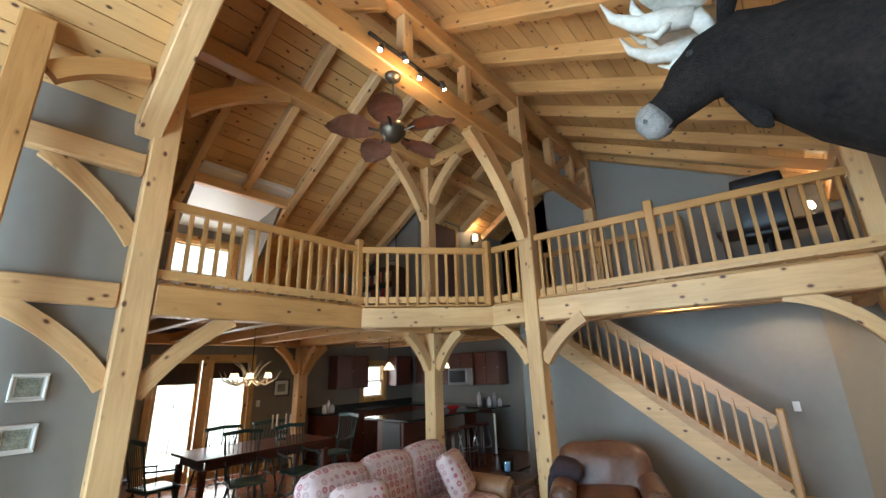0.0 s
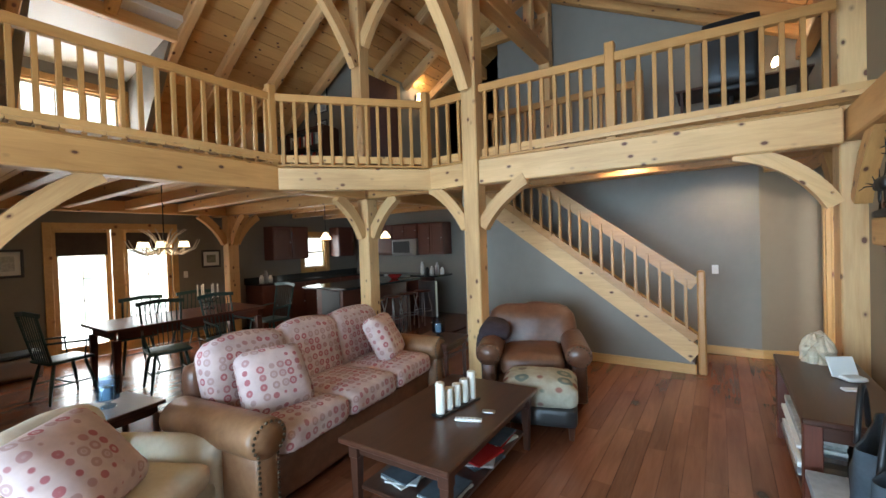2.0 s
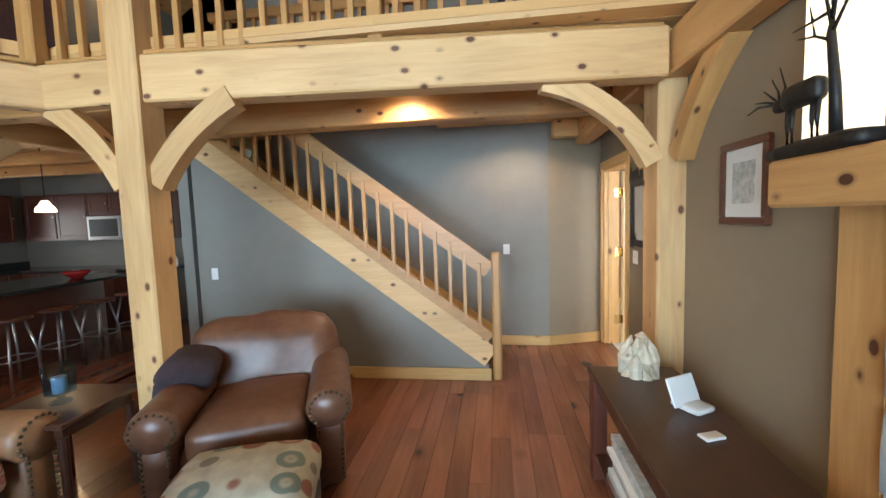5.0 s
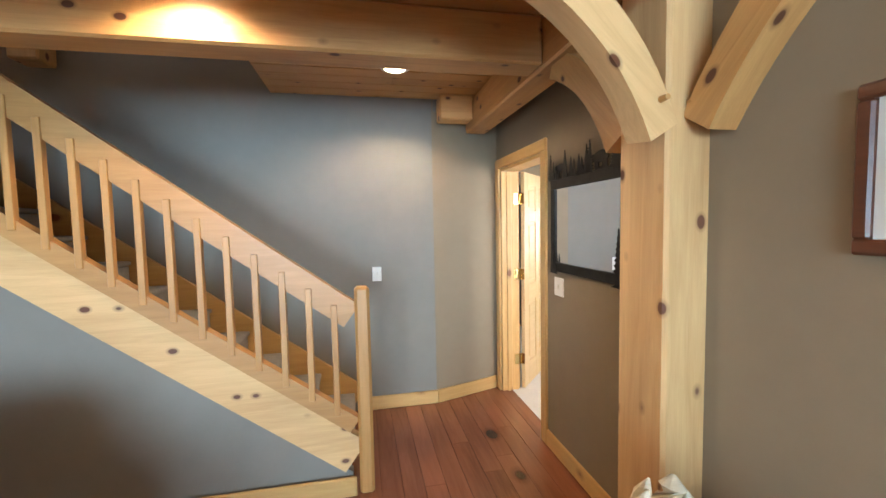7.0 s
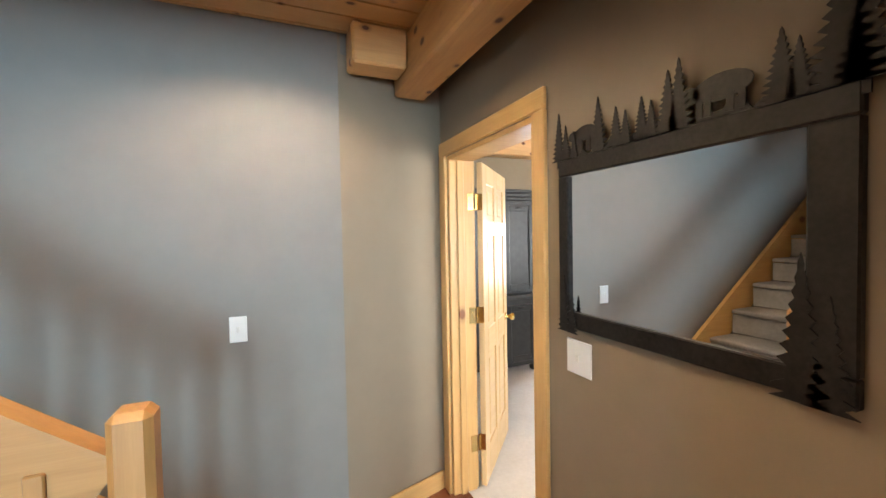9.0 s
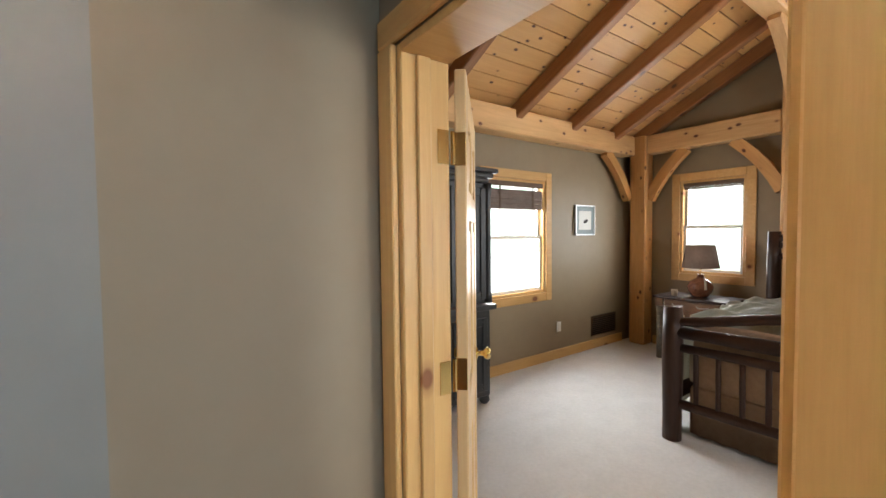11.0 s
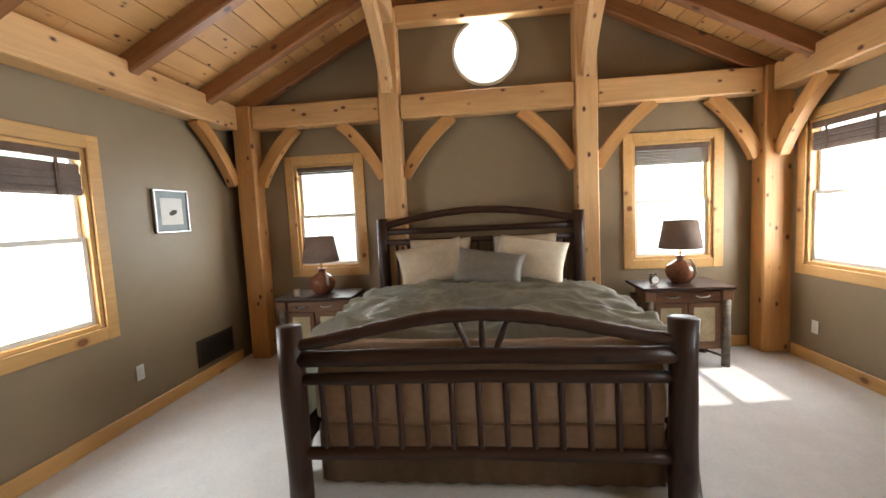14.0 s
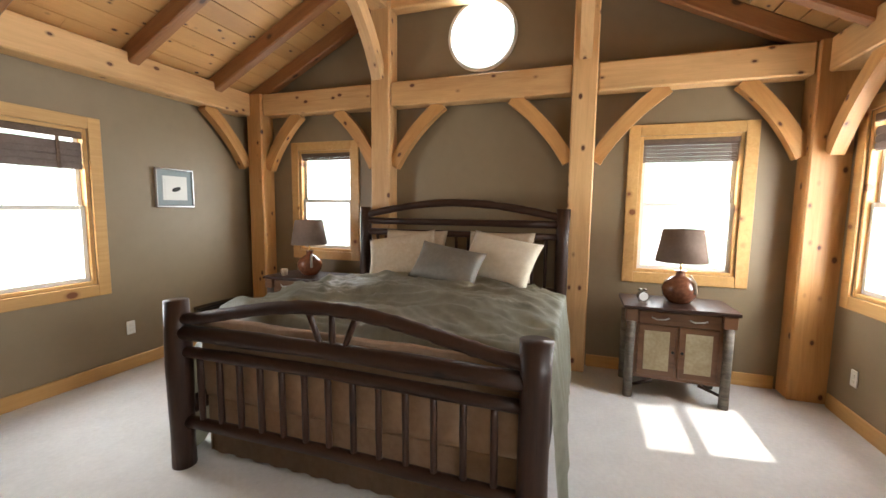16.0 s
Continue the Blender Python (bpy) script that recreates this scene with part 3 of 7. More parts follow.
# dormer
wall("wall_dormer_front", "x", -7.25, 1.64, 3.04, LOFT, 4.2, -0.12, "wall", GREY, holes=((1.80, 2.88, 2.85, 3.88),))
for yy, th in ((1.64, -0.08), (3.04, 0.08)):
    slab("wall_dormer_cheek", [(-7.25, yy, LOFT), (-7.25, yy, 4.2), (-5.8, yy, 4.35), (-5.8, yy, LOFT + 1.7)], th, "wall", "taupe painted dormer cheek")
slab("ceiling_dormer", [(-7.3, 1.56, 4.2), (-7.3, 3.12, 4.2), (-5.55, 3.12, 4.52), (-5.55, 1.56, 4.52)], -0.08, "vinyl", "white painted dormer soffit", "ceiling")

# loft floors with boarded undersides
DG = 'loft floor deck of pine boards carried on beams'


def deck(name, x0, x1, y0, y1):
    tagged(part(name, box(x0, x1, y0, y1, CEIL + 0.032, LOFT - 0.004), "boards"), "boarded loft floor", "floor", "", "structure")
    boards("ceiling_under_" + name, (x0, y0, CEIL), (1, 0, 0), (0, 1, 0), x1 - x0, y1 - y0, 0.14, "pine boards under the loft floor")


deck("loft_floor_east", -1.0, 0.89, 4.65, 7.2)
deck("loft_floor_walk", -3.1, -1.0, 4.65, 6.1)
deck("loft_floor_west", -8.4, -4.2, 0.95, 8.38)
deck("loft_floor_north", -4.2, -3.1, 4.65, 8.38)
slab("loft_floor_corner", [(-4.2, 3.35, LOFT - 0.004), (-3.06, 4.65, LOFT - 0.004), (-4.2, 4.65, LOFT - 0.004)], 0.08, "boards", "boarded loft floor over the cut corner", "floor")

# ---- timber frame ----
PO = "square pine timber post with knots and pegs"
BE = "heavy pine timber beam with knots and checks"


def post(x, y, z0, z1, w=0.2, d=0.2, material="pine_pale"):
    return timber("timber_post", (x, y, z0), (x, y, z1), w, d, PO, material)


post(-4.27, 0.94, 0, 5.1, 0.22, 0.24)
post(-4.25, 4.72, 0, BEAM_B)
post(-4.30, 4.72, LOFT, 5.15, 0.18, 0.18)
post(-2.46, 4.62, 0, 5.6, 0.19, 0.19)
timber("timber_post", (0.69, 5.07, 0), (0.69, 5.07, 3.95), 0.245, 0.175, PO, "pine_pale")
post(-7.9, 4.72, 0, BEAM_B)
post(-2.46, 7.08, LOFT, 5.5, 0.18, 0.18)
# loft edge beams
timber("timber_beam", (-4.25, 1.06, 2.405), (-4.25, 3.34, 2.405), 0.18, 0.27, BE, "pine")
timber("timber_beam", (-4.27, 3.25, 2.40), (-3.0, 4.66, 2.40), 0.12, 0.25, BE, "pine_pale")
timber("timber_beam", (-3.06, 4.62, 2.405), (-2.556, 4.62, 2.405), 0.14, 0.26, BE, "pine_pale")
timber("timber_beam", (-2.364, 4.62, 2.405), (0.60, 4.88, 2.42), 0.16, 0.27, BE, "pine_pale")
timber("timber_beam", (-4.27, -3.0, 2.42), (-4.27, 0.82, 2.42), 0.12, 0.2, BE, "pine_pale")
timber("timber_beam", (-4.15, 4.72, 2.36), (-2.56, 4.72, 2.36), 0.16, 0.18, BE)
timber("timber_beam", (-8.4, 4.72, 2.36), (-4.35, 4.72, 2.36), 0.18, 0.18, BE)
timber("timber_beam", (-4.25, 3.4, 2.36), (-4.25, 4.62, 2.36), 0.16, 0.18, BE)
timber("timber_beam", (-4.25, 4.82, 2.36), (-4.25, 8.4, 2.36), 0.16, 0.18, BE)
timber("timber_beam", (-7.9, 1.0, 2.36), (-7.9, 4.62, 2.36), 0.16, 0.18, BE)
for yy in (1.6, 2.35, 3.1, 3.85):
    timber("timber_joist", (-8.4, yy, 2.38), (-4.35, yy, 2.38), 0.11, 0.14, "pine joist under the loft floor")
for yy in (5.6, 6.5, 7.4):
    timber("timber_joist", (-8.4, yy, 2.38), (-4.33, yy, 2.38), 0.11, 0.14, "pine joist under the loft floor")
timber("timber_beam", (-3.3, 5.84, 2.465), (0.565, 5.84, 2.465), 0.18, 0.24, BE)
timber("timber_beam", (0.66, 5.2, 2.463), (0.66, 7.30, 2.463), 0.18, 0.25, BE)
timber("timber_beam_stub", (0.295, 7.12, 2.49), (0.566, 7.12, 2.49), 0.17, 0.195, "sawn end of a pine beam")
# roof timbers
timber("timber_purlin", (-4.25, -0.0 + 1.06, 5.15), (-4.25, 8.3, 5.15), 0.17, 0.22, BE)
timber("timber_chord", (-2.46, -3.0, 4.56), (-2.46, 4.52, 4.56), 0.19, 0.22, BE)
timber("timber_chord", (-2.46, 4.72, 4.56), (-2.46, 6.99, 4.56), 0.19, 0.22, BE)
timber("timber_chord", (-2.46, -3.0, 5.36), (-2.46, 7.2, 5.36), 0.17, 0.20, BE)
for k, yy in enumerate((-1.6, -0.6, 0.4, 1.4, 2.4, 3.4, 5.6, 6.4)):
    timber("truss_strut", (-2.46, yy, 4.67), (-2.46, yy, 5.26), 0.13, 0.13, "short pine strut between truss chords", "pine_pale")
    if yy > 1:
        timber("truss_web", (-2.46, yy + 0.08, 4.70), (-2.46, yy + 0.72, 5.22), 0.09, 0.12, "slanting pine web between truss chords", "pine_pale")
timber("ridge_beam", (RIDGE, 0.9, 5.83), (RIDGE, 8.3, 5.83), 0.16, 0.2, BE)
for yy in (1.6, 2.32, 3.05, 3.7, 4.45, 5.2, 6.0, 6.8, 7.6):
    x_end = -5.72 if yy == 2.32 else -8.3
    if 4.5 < yy and yy < 5.5:
        x_end = -6.8
    if yy > 5.4:
        x_end = -5.2
    timber("timber_rafter", (-3.25, yy, roof_l(-3.25) - 0.09), (x_end, yy, roof_l(x_end) - 0.09), 0.11, 0.15, "pale pine rafter under the boarded roof", "pine_pale")
timber("timber_header", (-5.75, 1.66, roof_l(-5.75) - 0.09), (-5.75, 3.0, roof_l(-5.75) - 0.09), 0.11, 0.15, "pine header over the dormer opening", "pine_pale")
for yy in (-2.4, -1.6, -0.8, 0.0, 0.75, 1.5, 2.25, 3.0, 3.75, 4.5, 5.25, 6.0, 6.7, 7.12):
    timber("timber_rafter", (-2.9, yy, roof_r(-2.9) - 0.09), (0.76, yy, roof_r(0.76) - 0.09), 0.12, 0.16, "pine rafter under the boarded roof")
for yy in (-2.3, -1.5, -0.65):
    timber("timber_rafter", (-2.4, yy, roof_near(-2.4) - 0.09), (-4.27, yy, roof_near(-4.27) - 0.09), 0.12, 0.16, "pine rafter under the boarded roof")
timber("principal_rafter", (-2.4, 0.80, roof_near(-2.4) - 0.14), (-4.27, 0.80, roof_near(-4.27) - 0.14), 0.20, 0.26, "heavy pine principal rafter", "pine_pale")
timber("wall_plate", (-4.25, -3.0, 3.60), (-4.25, 0.82, 3.60), 0.16, 0.2, BE, "pine_pale")
timber("wall_plate", (0.70, -3.0, 3.82), (0.70, 7.2, 3.82), 0.14, 0.2, BE)
timber("timber_post", (-3.85, -0.04, 0), (-3.85, -0.04, 4.34), 0.2, 0.2, PO, "pine")
brace((-3.85, 0.08, 3.95), (-3.85, 0.66, 4.28), (0, 0.06, -0.06), 0.1, 0.14, "pine")
# collar ties across the loft bays
for yy in (4.72, 7.08):
    timber("timber_collar", (-4.2, yy, 5.15), (-2.56, yy, 5.15), 0.12, 0.16, "pine collar tie across the roof")

# knee braces
brace((-4.27, 0.86, 2.88), (-4.27, 0.18, 3.52), (0, -0.07, -0.07), 0.1, 0.14, "pine_pale")
brace((-4.27, 0.84, 1.7), (-4.27, 0.12, 2.32), (0, -0.08, -0.08), 0.1, 0.14, "pine_pale")
brace((-4.26, 1.04, 1.62), (-4.26, 1.75, 2.28), (0, 0.07, -0.07), 0.1, 0.14, "pine_pale")
brace((-4.27, 1.06, 4.35), (-4.25, 2.1, 5.05), (0, 0.1, -0.1), 0.11, 0.17, "pine")
brace((-4.28, 4.62, 4.1), (-4.25, 3.7, 5.05), (0, -0.1, -0.1), 0.1, 0.15, "pine_pale")
brace((-4.22, 4.72, 4.4), (-3.6, 4.72, 5.07), (0.07, 0, -0.07), 0.1, 0.15, "pine_pale")
brace((-2.46, 4.52, 3.35), (-2.46, 3.42, 4.46), (0, -0.12, -0.12), 0.12, 0.19, "pine_pale")
brace((-2.36, 4.62, 1.80), (-1.83, 4.62, 2.28), (0.06, 0, -0.06), 0.1, 0.13, "pine_pale")
brace((-2.56, 4.62, 1.80), (-3.05, 4.64, 2.30), (-0.06, 0, -0.06), 0.1, 0.13, "pine_pale")
brace((0.575, 4.985, 1.84), (-0.07, 4.85, 2.31), (-0.10, 0, -0.12), 0.10, 0.115, "pine_pale")
brace((0.715, 4.905, 1.86), (0.715, 4.38, 2.36), (0, -0.06, -0.06), 0.105, 0.12, "pine")
brace((0.65, 5.22, 1.86), (0.65, 5.74, 2.34), (0, 0.08, -0.08), 0.09, 0.13, "pine")
for px, py, pz in ((0.555, 4.925, 1.93), (0.672, 4.938, 1.93), (0.655, 4.938, 2.40)):
    tagged(part("timber_peg", cyl(0.011, 0.009, 0.034, 10), "pine_rail", None, "", pose(px, py, pz, 90, 0, 0)), "round hardwood peg proud of the timber joint", "peg", "timber pegs", "structure")
timber("timber_beam", (0.69, 4.94, 2.43), (0.69, 3.62, 2.43), 0.13, 0.24, BE, "pine")
for sx, sy in ((1, 0), (-1, 0), (0, 1), (0, -1)):
    brace((-4.25 + 0.1 * sx, 4.72 + 0.1 * sy, 1.75), (-4.25 + 0.55 * sx, 4.72 + 0.55 * sy, 2.27), (0.06 * sx, 0.06 * sy, -0.06), 0.1, 0.13, "pine_pale")
    if sx >= 0:
        brace((-7.9 + 0.1 * sx, 4.72 + 0.1 * sy, 1.75), (-7.9 + 0.55 * sx, 4.72 + 0.55 * sy, 2.27), (0.06 * sx, 0.06 * sy, -0.06), 0.1, 0.13, "pine")

# ---- bedroom shell ----
BX0, BX1, BY0, BY1, BYC = 1.025, 5.8, 3.75, 9.47, 6.61
BW = "khaki taupe painted bedroom wall"


def roof_b(y):
    return 2.80 + 0.5 * (BY1 - 0.1 - BYC - abs(y - BYC))


wall("wall_bed_head", "x", BX1, BY0 - 0.15, BY1 + 0.15, 0, 2.6, 0.15, "wall_bed", BW, holes=((8.08, 8.79, 0.98, 2.14), (4.36, 5.15, 0.94, 2.15)))
wall("wall_bed_north", "y", BY1, BX0, BX1, 0, 2.75, 0.15, "wall_bed", BW, holes=((3.12, 4.02, 0.82, 2.10),))
wall("wall_bed_south", "y", BY0, BX0, BX1, 0, 2.75, -0.15, "wall_bed", BW, holes=((4.60, 5.42, 0.90, 2.20), (1.90, 2.72, 0.90, 2.20)))
wall("wall_bed_west_gable", "x", 1.03, BY0, BY1, 2.04, 2.75, 0.05, "wall_bed", BW, top=((BYC,), roof_b))
wall("wall_bed_west_a", "x", 1.03, BY0, 6.45, 0, 2.04, 0.02, "wall_bed", BW)
wall("wall_bed_west_b", "x", 1.03, 7.33, BY1, 0, 2.04, 0.02, "wall_bed", BW)


def round_gable():
    """The gable over the bed, with a round window opening."""
    bm = bmesh.new()
    cy, cz, r, n = BYC, 3.18, 0.33, 32
    outer = []
    for i in range(n):
        a = 2 * math.pi * (i + 0.5) / n
        dy, dz = math.cos(a), math.sin(a)
        k = 50.0
        for lim in ((2.6 - cz) / dz if dz < 0 else 50, (roof_b(cy) - cz) / (dz + 0.5 * abs(dy)) if dz + 0.5 * abs(dy) > 0 else 50, (BY1 - cy) / abs(dy) if abs(dy) > 0.01 else 50):
            k = min(k, lim)
        outer.append((cy + dy * k, cz + dz * k))
    inner = [(cy + r * math.cos(2 * math.pi * (i + 0.5) / n), cz + r * math.sin(2 * math.pi * (i + 0.5) / n)) for i in range(n)]
    rings = [[bm.verts.new((x, y, z)) for y, z in ring] for x in (BX1, BX1 + 0.15) for ring in (outer, inner)]
    for i in range(n):
        j = (i + 1) % n
        for a, b in ((0, 1), (2, 3), (1, 3), (0, 2)):
            bm.faces.new((rings[a][i], rings[a][j], rings[b][j], rings[b][i]))
    bmesh.ops.recalc_face_normals(bm, faces=bm.faces)
    tagged(part("wall_bed_gable", bm, "wall_bed"), "khaki painted gable wall with a round window", "wall", "", "structure")


round_gable()
for a, b in ((BY0 - 0.15, 5.2), (8.0, BY1 + 0.15)):
    wall("wall_bed_head_top", "x", BX1 + 0.02, a, b, 2.60, 3.02, 0.1, "wall_bed", BW)
half = BY1 + 0.1 - BYC
sl = math.hypot(half, half * 0.5)
boards("ceiling_bed_north", (BX0, BYC, roof_b(BYC)), (1, 0, 0), (0, half, -half * 0.5), BX1 - BX0 + 0.1, sl, 0.185, "knotty pine boarded bedroom ceiling")
boards("ceiling_bed_south", (BX1 + 0.1, BYC, roof_b(BYC)), (-1, 0, 0), (0, -half, -half * 0.5), BX1 - BX0 + 0.1, sl, 0.185, "knotty pine boarded bedroom ceiling")
skin("roof_bed_north", [(0.9, BYC, roof_b(BYC) + 0.06), (6.2, BYC, roof_b(BYC) + 0.06), (6.2, BYC + half + 0.4, roof_b(BYC + half + 0.4) + 0.06), (0.9, BYC + half + 0.4, roof_b(BYC + half + 0.4) + 0.06)])
skin("roof_bed_south", [(6.2, BYC, roof_b(BYC) + 0.06), (0.9, BYC, roof_b(BYC) + 0.06), (0.9, BYC - half - 0.4, roof_b(BYC - half - 0.4) + 0.06), (6.2, BYC - half - 0.4, roof_b(BYC - half - 0.4) + 0.06)])
# bedroom frame
for yy in (9.24, 3.87):
    timber("timber_post", (5.69, yy, 0), (5.69, yy, 2.77), 0.21 if yy > 5 else 0.27, 0.2, PO, "pine")
for yy in (7.62, 5.64):
    timber("timber_post", (5.69, yy, 0), (5.69, yy, roof_b(yy) - 0.05), 0.21, 0.2, PO, "pine_pale")
for a, b in ((9.13, 7.73), (7.51, 5.75), (5.53, 4.01)):
    timber("tie_beam", (5.70, a, 2.645), (5.70, b, 2.645), 0.17, 0.24, BE, "pine_pale")
timber("upper_tie_beam", (5.70, 7.52, 3.56), (5.70, 5.74, 3.56), 0.15, 0.18, BE, "pine_pale")
for yy, s in ((9.37, 1), (3.85, -1)):
    timber("wall_plate", (1.06, yy, 2.645), (5.58, yy, 2.645), 0.2, 0.25, BE, "pine_pale")
for yy in (7.62, 5.64):
    timber("timber_purlin", (1.06, yy, 3.56), (5.58, yy, 3.56), 0.19, 0.2, BE, "pine_pale")
for xx in (1.5, 2.45, 3.4, 4.3, 5.15, 5.7):
    for s in (1, -1):
        timber("timber_rafter", (xx, BYC + 0.1 * s, roof_b(BYC + 0.1) - 0.085), (xx, BYC + s * 2.72, roof_b(BYC + 2.72) - 0.085), 0.1, 0.15, "dark red-brown pine rafter under the boarded ceiling", "rafter")
for y0, y1, s in ((9.13, 8.68, -1), (7.73, 8.18, 1), (7.51, 6.98, -1), (5.75, 6.28, 1), (5.53, 4.98, -1), (4.01, 4.45, 1)):
    brace((5.70, y0, 1.93), (5.70, y1, 2.53), (0, s * 0.05, -0.05), 0.09, 0.12, "pine")
for yy in (9.37, 3.87):
    brace((5.58, yy, 1.95), (5.05, yy, 2.53), (-0.05, 0, -0.05), 0.09, 0.12, "pine")
for yy in (7.62, 5.64):
    brace((5.58, yy, 2.80), (4.95, yy, 3.47), (-0.08, 0, -0.08), 0.1, 0.15, "pine_pale")


# ---- backdrops beyond the windows ----
def backdrop(p, wide, high, facing):
    m = look(p, (p[0] + facing[0], p[1] + facing[1], p[2])) @ pose(0, 0, 0, 0, 0, 0)
    bm = box(-wide / 2, wide / 2, -high / 2, high / 2, 0, 0.02)
    tagged(part("backdrop", bm, "bright_day", None, "", m), "hazy bright daylight and trees outside", "backdrop", "", "structure")


def day_nodes():
    m = bpy.data.materials.new("bright_daylight")
    m.use_nodes = True
    nt = m.node_tree
    p = nt.nodes["Principled BSDF"]
    p.inputs["Base Color"].default_value = (0, 0, 0, 1)
    n = noise_tex(nt, coords(nt), 1.6, 5)
    nt.links.new(ramp(nt, n, [(0.35, (0.62, 0.82, 0.70)), (0.55, (0.93, 1.0, 0.98)), (0.7, (1, 1, 1))]), p.inputs["Emission Color"])
    p.inputs["Emission Strength"].default_value = 3.0
    return m


M["bright_day"] = day_nodes()
backdrop((-11.5, 4.0, 4.4), 16, 10, (1, 0))
backdrop((3.5, 12.5, 1.6), 9, 4.6, (0, -1))
backdrop((3.8, 1.6, 1.3), 5.2, 3.4, (0, 1))
backdrop((9.0, 6.6, 4.4), 14, 10, (-1, 0))


# ---- trim, doors, windows ----
def window_unit(name, axis, c, inward, a0, a1, z0, z1, label, blind="", blind_z=0.0, depth=0.15, grid=False):
    """A double-hung window: casing on the room side, vinyl frame, two sashes, glass, and a blind. inward: +1 or -1 along the axis."""
    w = thing(name, Matrix(), label, "window", "", "structure")

    def bx(nm, d0, d1, u0, u1, w0, w1, material, par=w, lb="", bev=0.004):
        lo, hi = sorted((c + d0 * inward, c + d1 * inward))
        bm = box(lo, hi, u0, u1, w0, w1, bev) if axis == "x" else box(u0, u1, lo, hi, w0, w1, bev)
        return part(nm, bm, material, par, lb)
    t = 0.095
    for u0, u1, w0, w1 in ((a0 - t, a0, z0 - t, z1 + t), (a1, a1 + t, z0 - t, z1 + t), (a0, a1, z1, z1 + t), (a0, a1, z0 - t, z0)):
        bx("casing", 0.002, 0.022, u0, u1, w0, w1, "trim")
    for u0, u1, w0, w1 in ((a0, a0 + 0.03, z0, z1), (a1 - 0.03, a1, z0, z1), (a0 + .03, a1 - .03, z1 - 0.03, z1), (a0 + .03, a1 - .03, z0, z0 + 0.03)):
        bx("window_frame", -0.12, 0.0, u0, u1, w0, w1, "trim")
    zm = (z0 + z1) / 2
    for k, (w0, w1) in enumerate(((z0 + 0.03, zm + 0.02), (zm - 0.02, z1 - 0.03))):
        d = -0.06 if k == 0 else -0.09
        sash = bx("sash", d, d + 0.028, a0 + 0.03, a0 + 0.065, w0, w1, "vinyl")
        for u0, u1, v0, v1 in ((a1 - 0.065, a1 - 0.03, w0, w1), (a0 + 0.065, a1 - 0.065, w0, w0 + 0.035), (a0 + 0.065, a1 - 0.065, w1 - 0.035, w1)):
            bx("sash_rail", d, d + 0.028, u0, u1, v0, v1, "vinyl", sash)
        g = bx("pane", d + 0.012, d + 0.016, a0 + 0.06, a1 - 0.06, w0 + 0.03, w1 - 0.03, "glass", sash, bev=0)
        g.visible_shadow = False
        if grid:
            for f in (1 / 3, 2 / 3):
                u = a0 + 0.06 + (a1 - a0 - 0.12) * f
                bx("muntin", d + 0.004, d + 0.022, u - 0.008, u + 0.008, w0 + 0.03, w1 - 0.03, "vinyl", sash, bev=0)
    if blind == "valance":
        b = bx("blind", -0.03, 0.0, a0 + 0.032, a1 - 0.032, z1 - 0.085, z1 - 0.03, "bamboo", w, "brown woven roman blind, raised")
        bx("blind_panel", -0.024, -0.016, a0 + 0.034, a1 - 0.034, blind_z, z1 - 0.115, "valance", b, "flat folded cloth of the blind")
        for k in range(3):
            bx("blind_fold", -0.016, -0.008, a0 + 0.036, a1 - 0.036, blind_z + 0.01 + 0.05 * k, blind_z + 0.052 + 0.05 * k, "valance", b)
        for f in (0.22, 0.78):
            u = a0 + (a1 - a0) * f
            bx("blind_tape", -0.008, -0.005, u - 0.012, u + 0.012, blind_z - 0.004, z1 - 0.085, "bamboo", b)
    elif blind:
        b = bx("blind", -0.03, 0.0, a0 + 0.032, a1 - 0.032, z1 - 0.07, z1 - 0.03, "bamboo", w, "brown woven roman blind, raised")
        n = max(3, int((z1 - 0.07 - blind_z) / 0.016))
        for i in range(n):
            zz = z1 - 0.07 - (i + 1) * (z1 - 0.07 - blind_z) / n
            bx("blind_slat", -0.026 - 0.004 * (i % 2), -0.016 - 0.004 * (i % 2), a0 + 0.034, a1 - 0.034, zz + 0.001, zz + (z1 - 0.07 - blind_z) / n - 0.001, "bamboo", b, bev=0)
    return w


window_unit("window_1", "y", 9.47, -1, 3.12, 4.02, 0.82, 2.10, "double-hung bedroom window with a raised brown blind", "valance", 1.77)
window_unit("window_2", "x", 5.8, -1, 8.08, 8.79, 0.98, 2.14, "double-hung window beside the bed with a pine casing", "y", 2.03)
window_unit("window_3", "x", 5.8, -1, 4.36, 5.15, 0.94, 2.15, "double-hung window with a short woven blind", "y", 1.92)
window_unit("window_4", "y", 3.75, 1, 4.60, 5.42, 0.90, 2.20, "sunlit double-hung window with a raised blind", "valance", 1.92)
# unseen window, added to hold the extra bedroom light
window_unit("window_5", "y", 3.75, 1, 1.90, 2.72, 0.90, 2.20, "unseen bedroom window, added to brighten the room", "y", 1.95)
window_unit("window_6", "x", -8.4, 1, 6.72, 7.38, 1.10, 1.90, "small kitchen window over the sink")
window_unit("window_7", "x", -7.25, 1, 1.80, 2.88, 2.85, 3.88, "gridded dormer window in the loft", grid=True)
for wx in (-3.15, -1.75, -0.35):
    window_unit("window_8", "y", -3.0, 1, wx - 0.55, wx + 0.55, 0.35, 2.65, "tall great room window")
    window_unit("window_9", "y", -3.0, 1, wx - 0.55, wx + 0.55, 2.9, 3.98, "upper great room window")

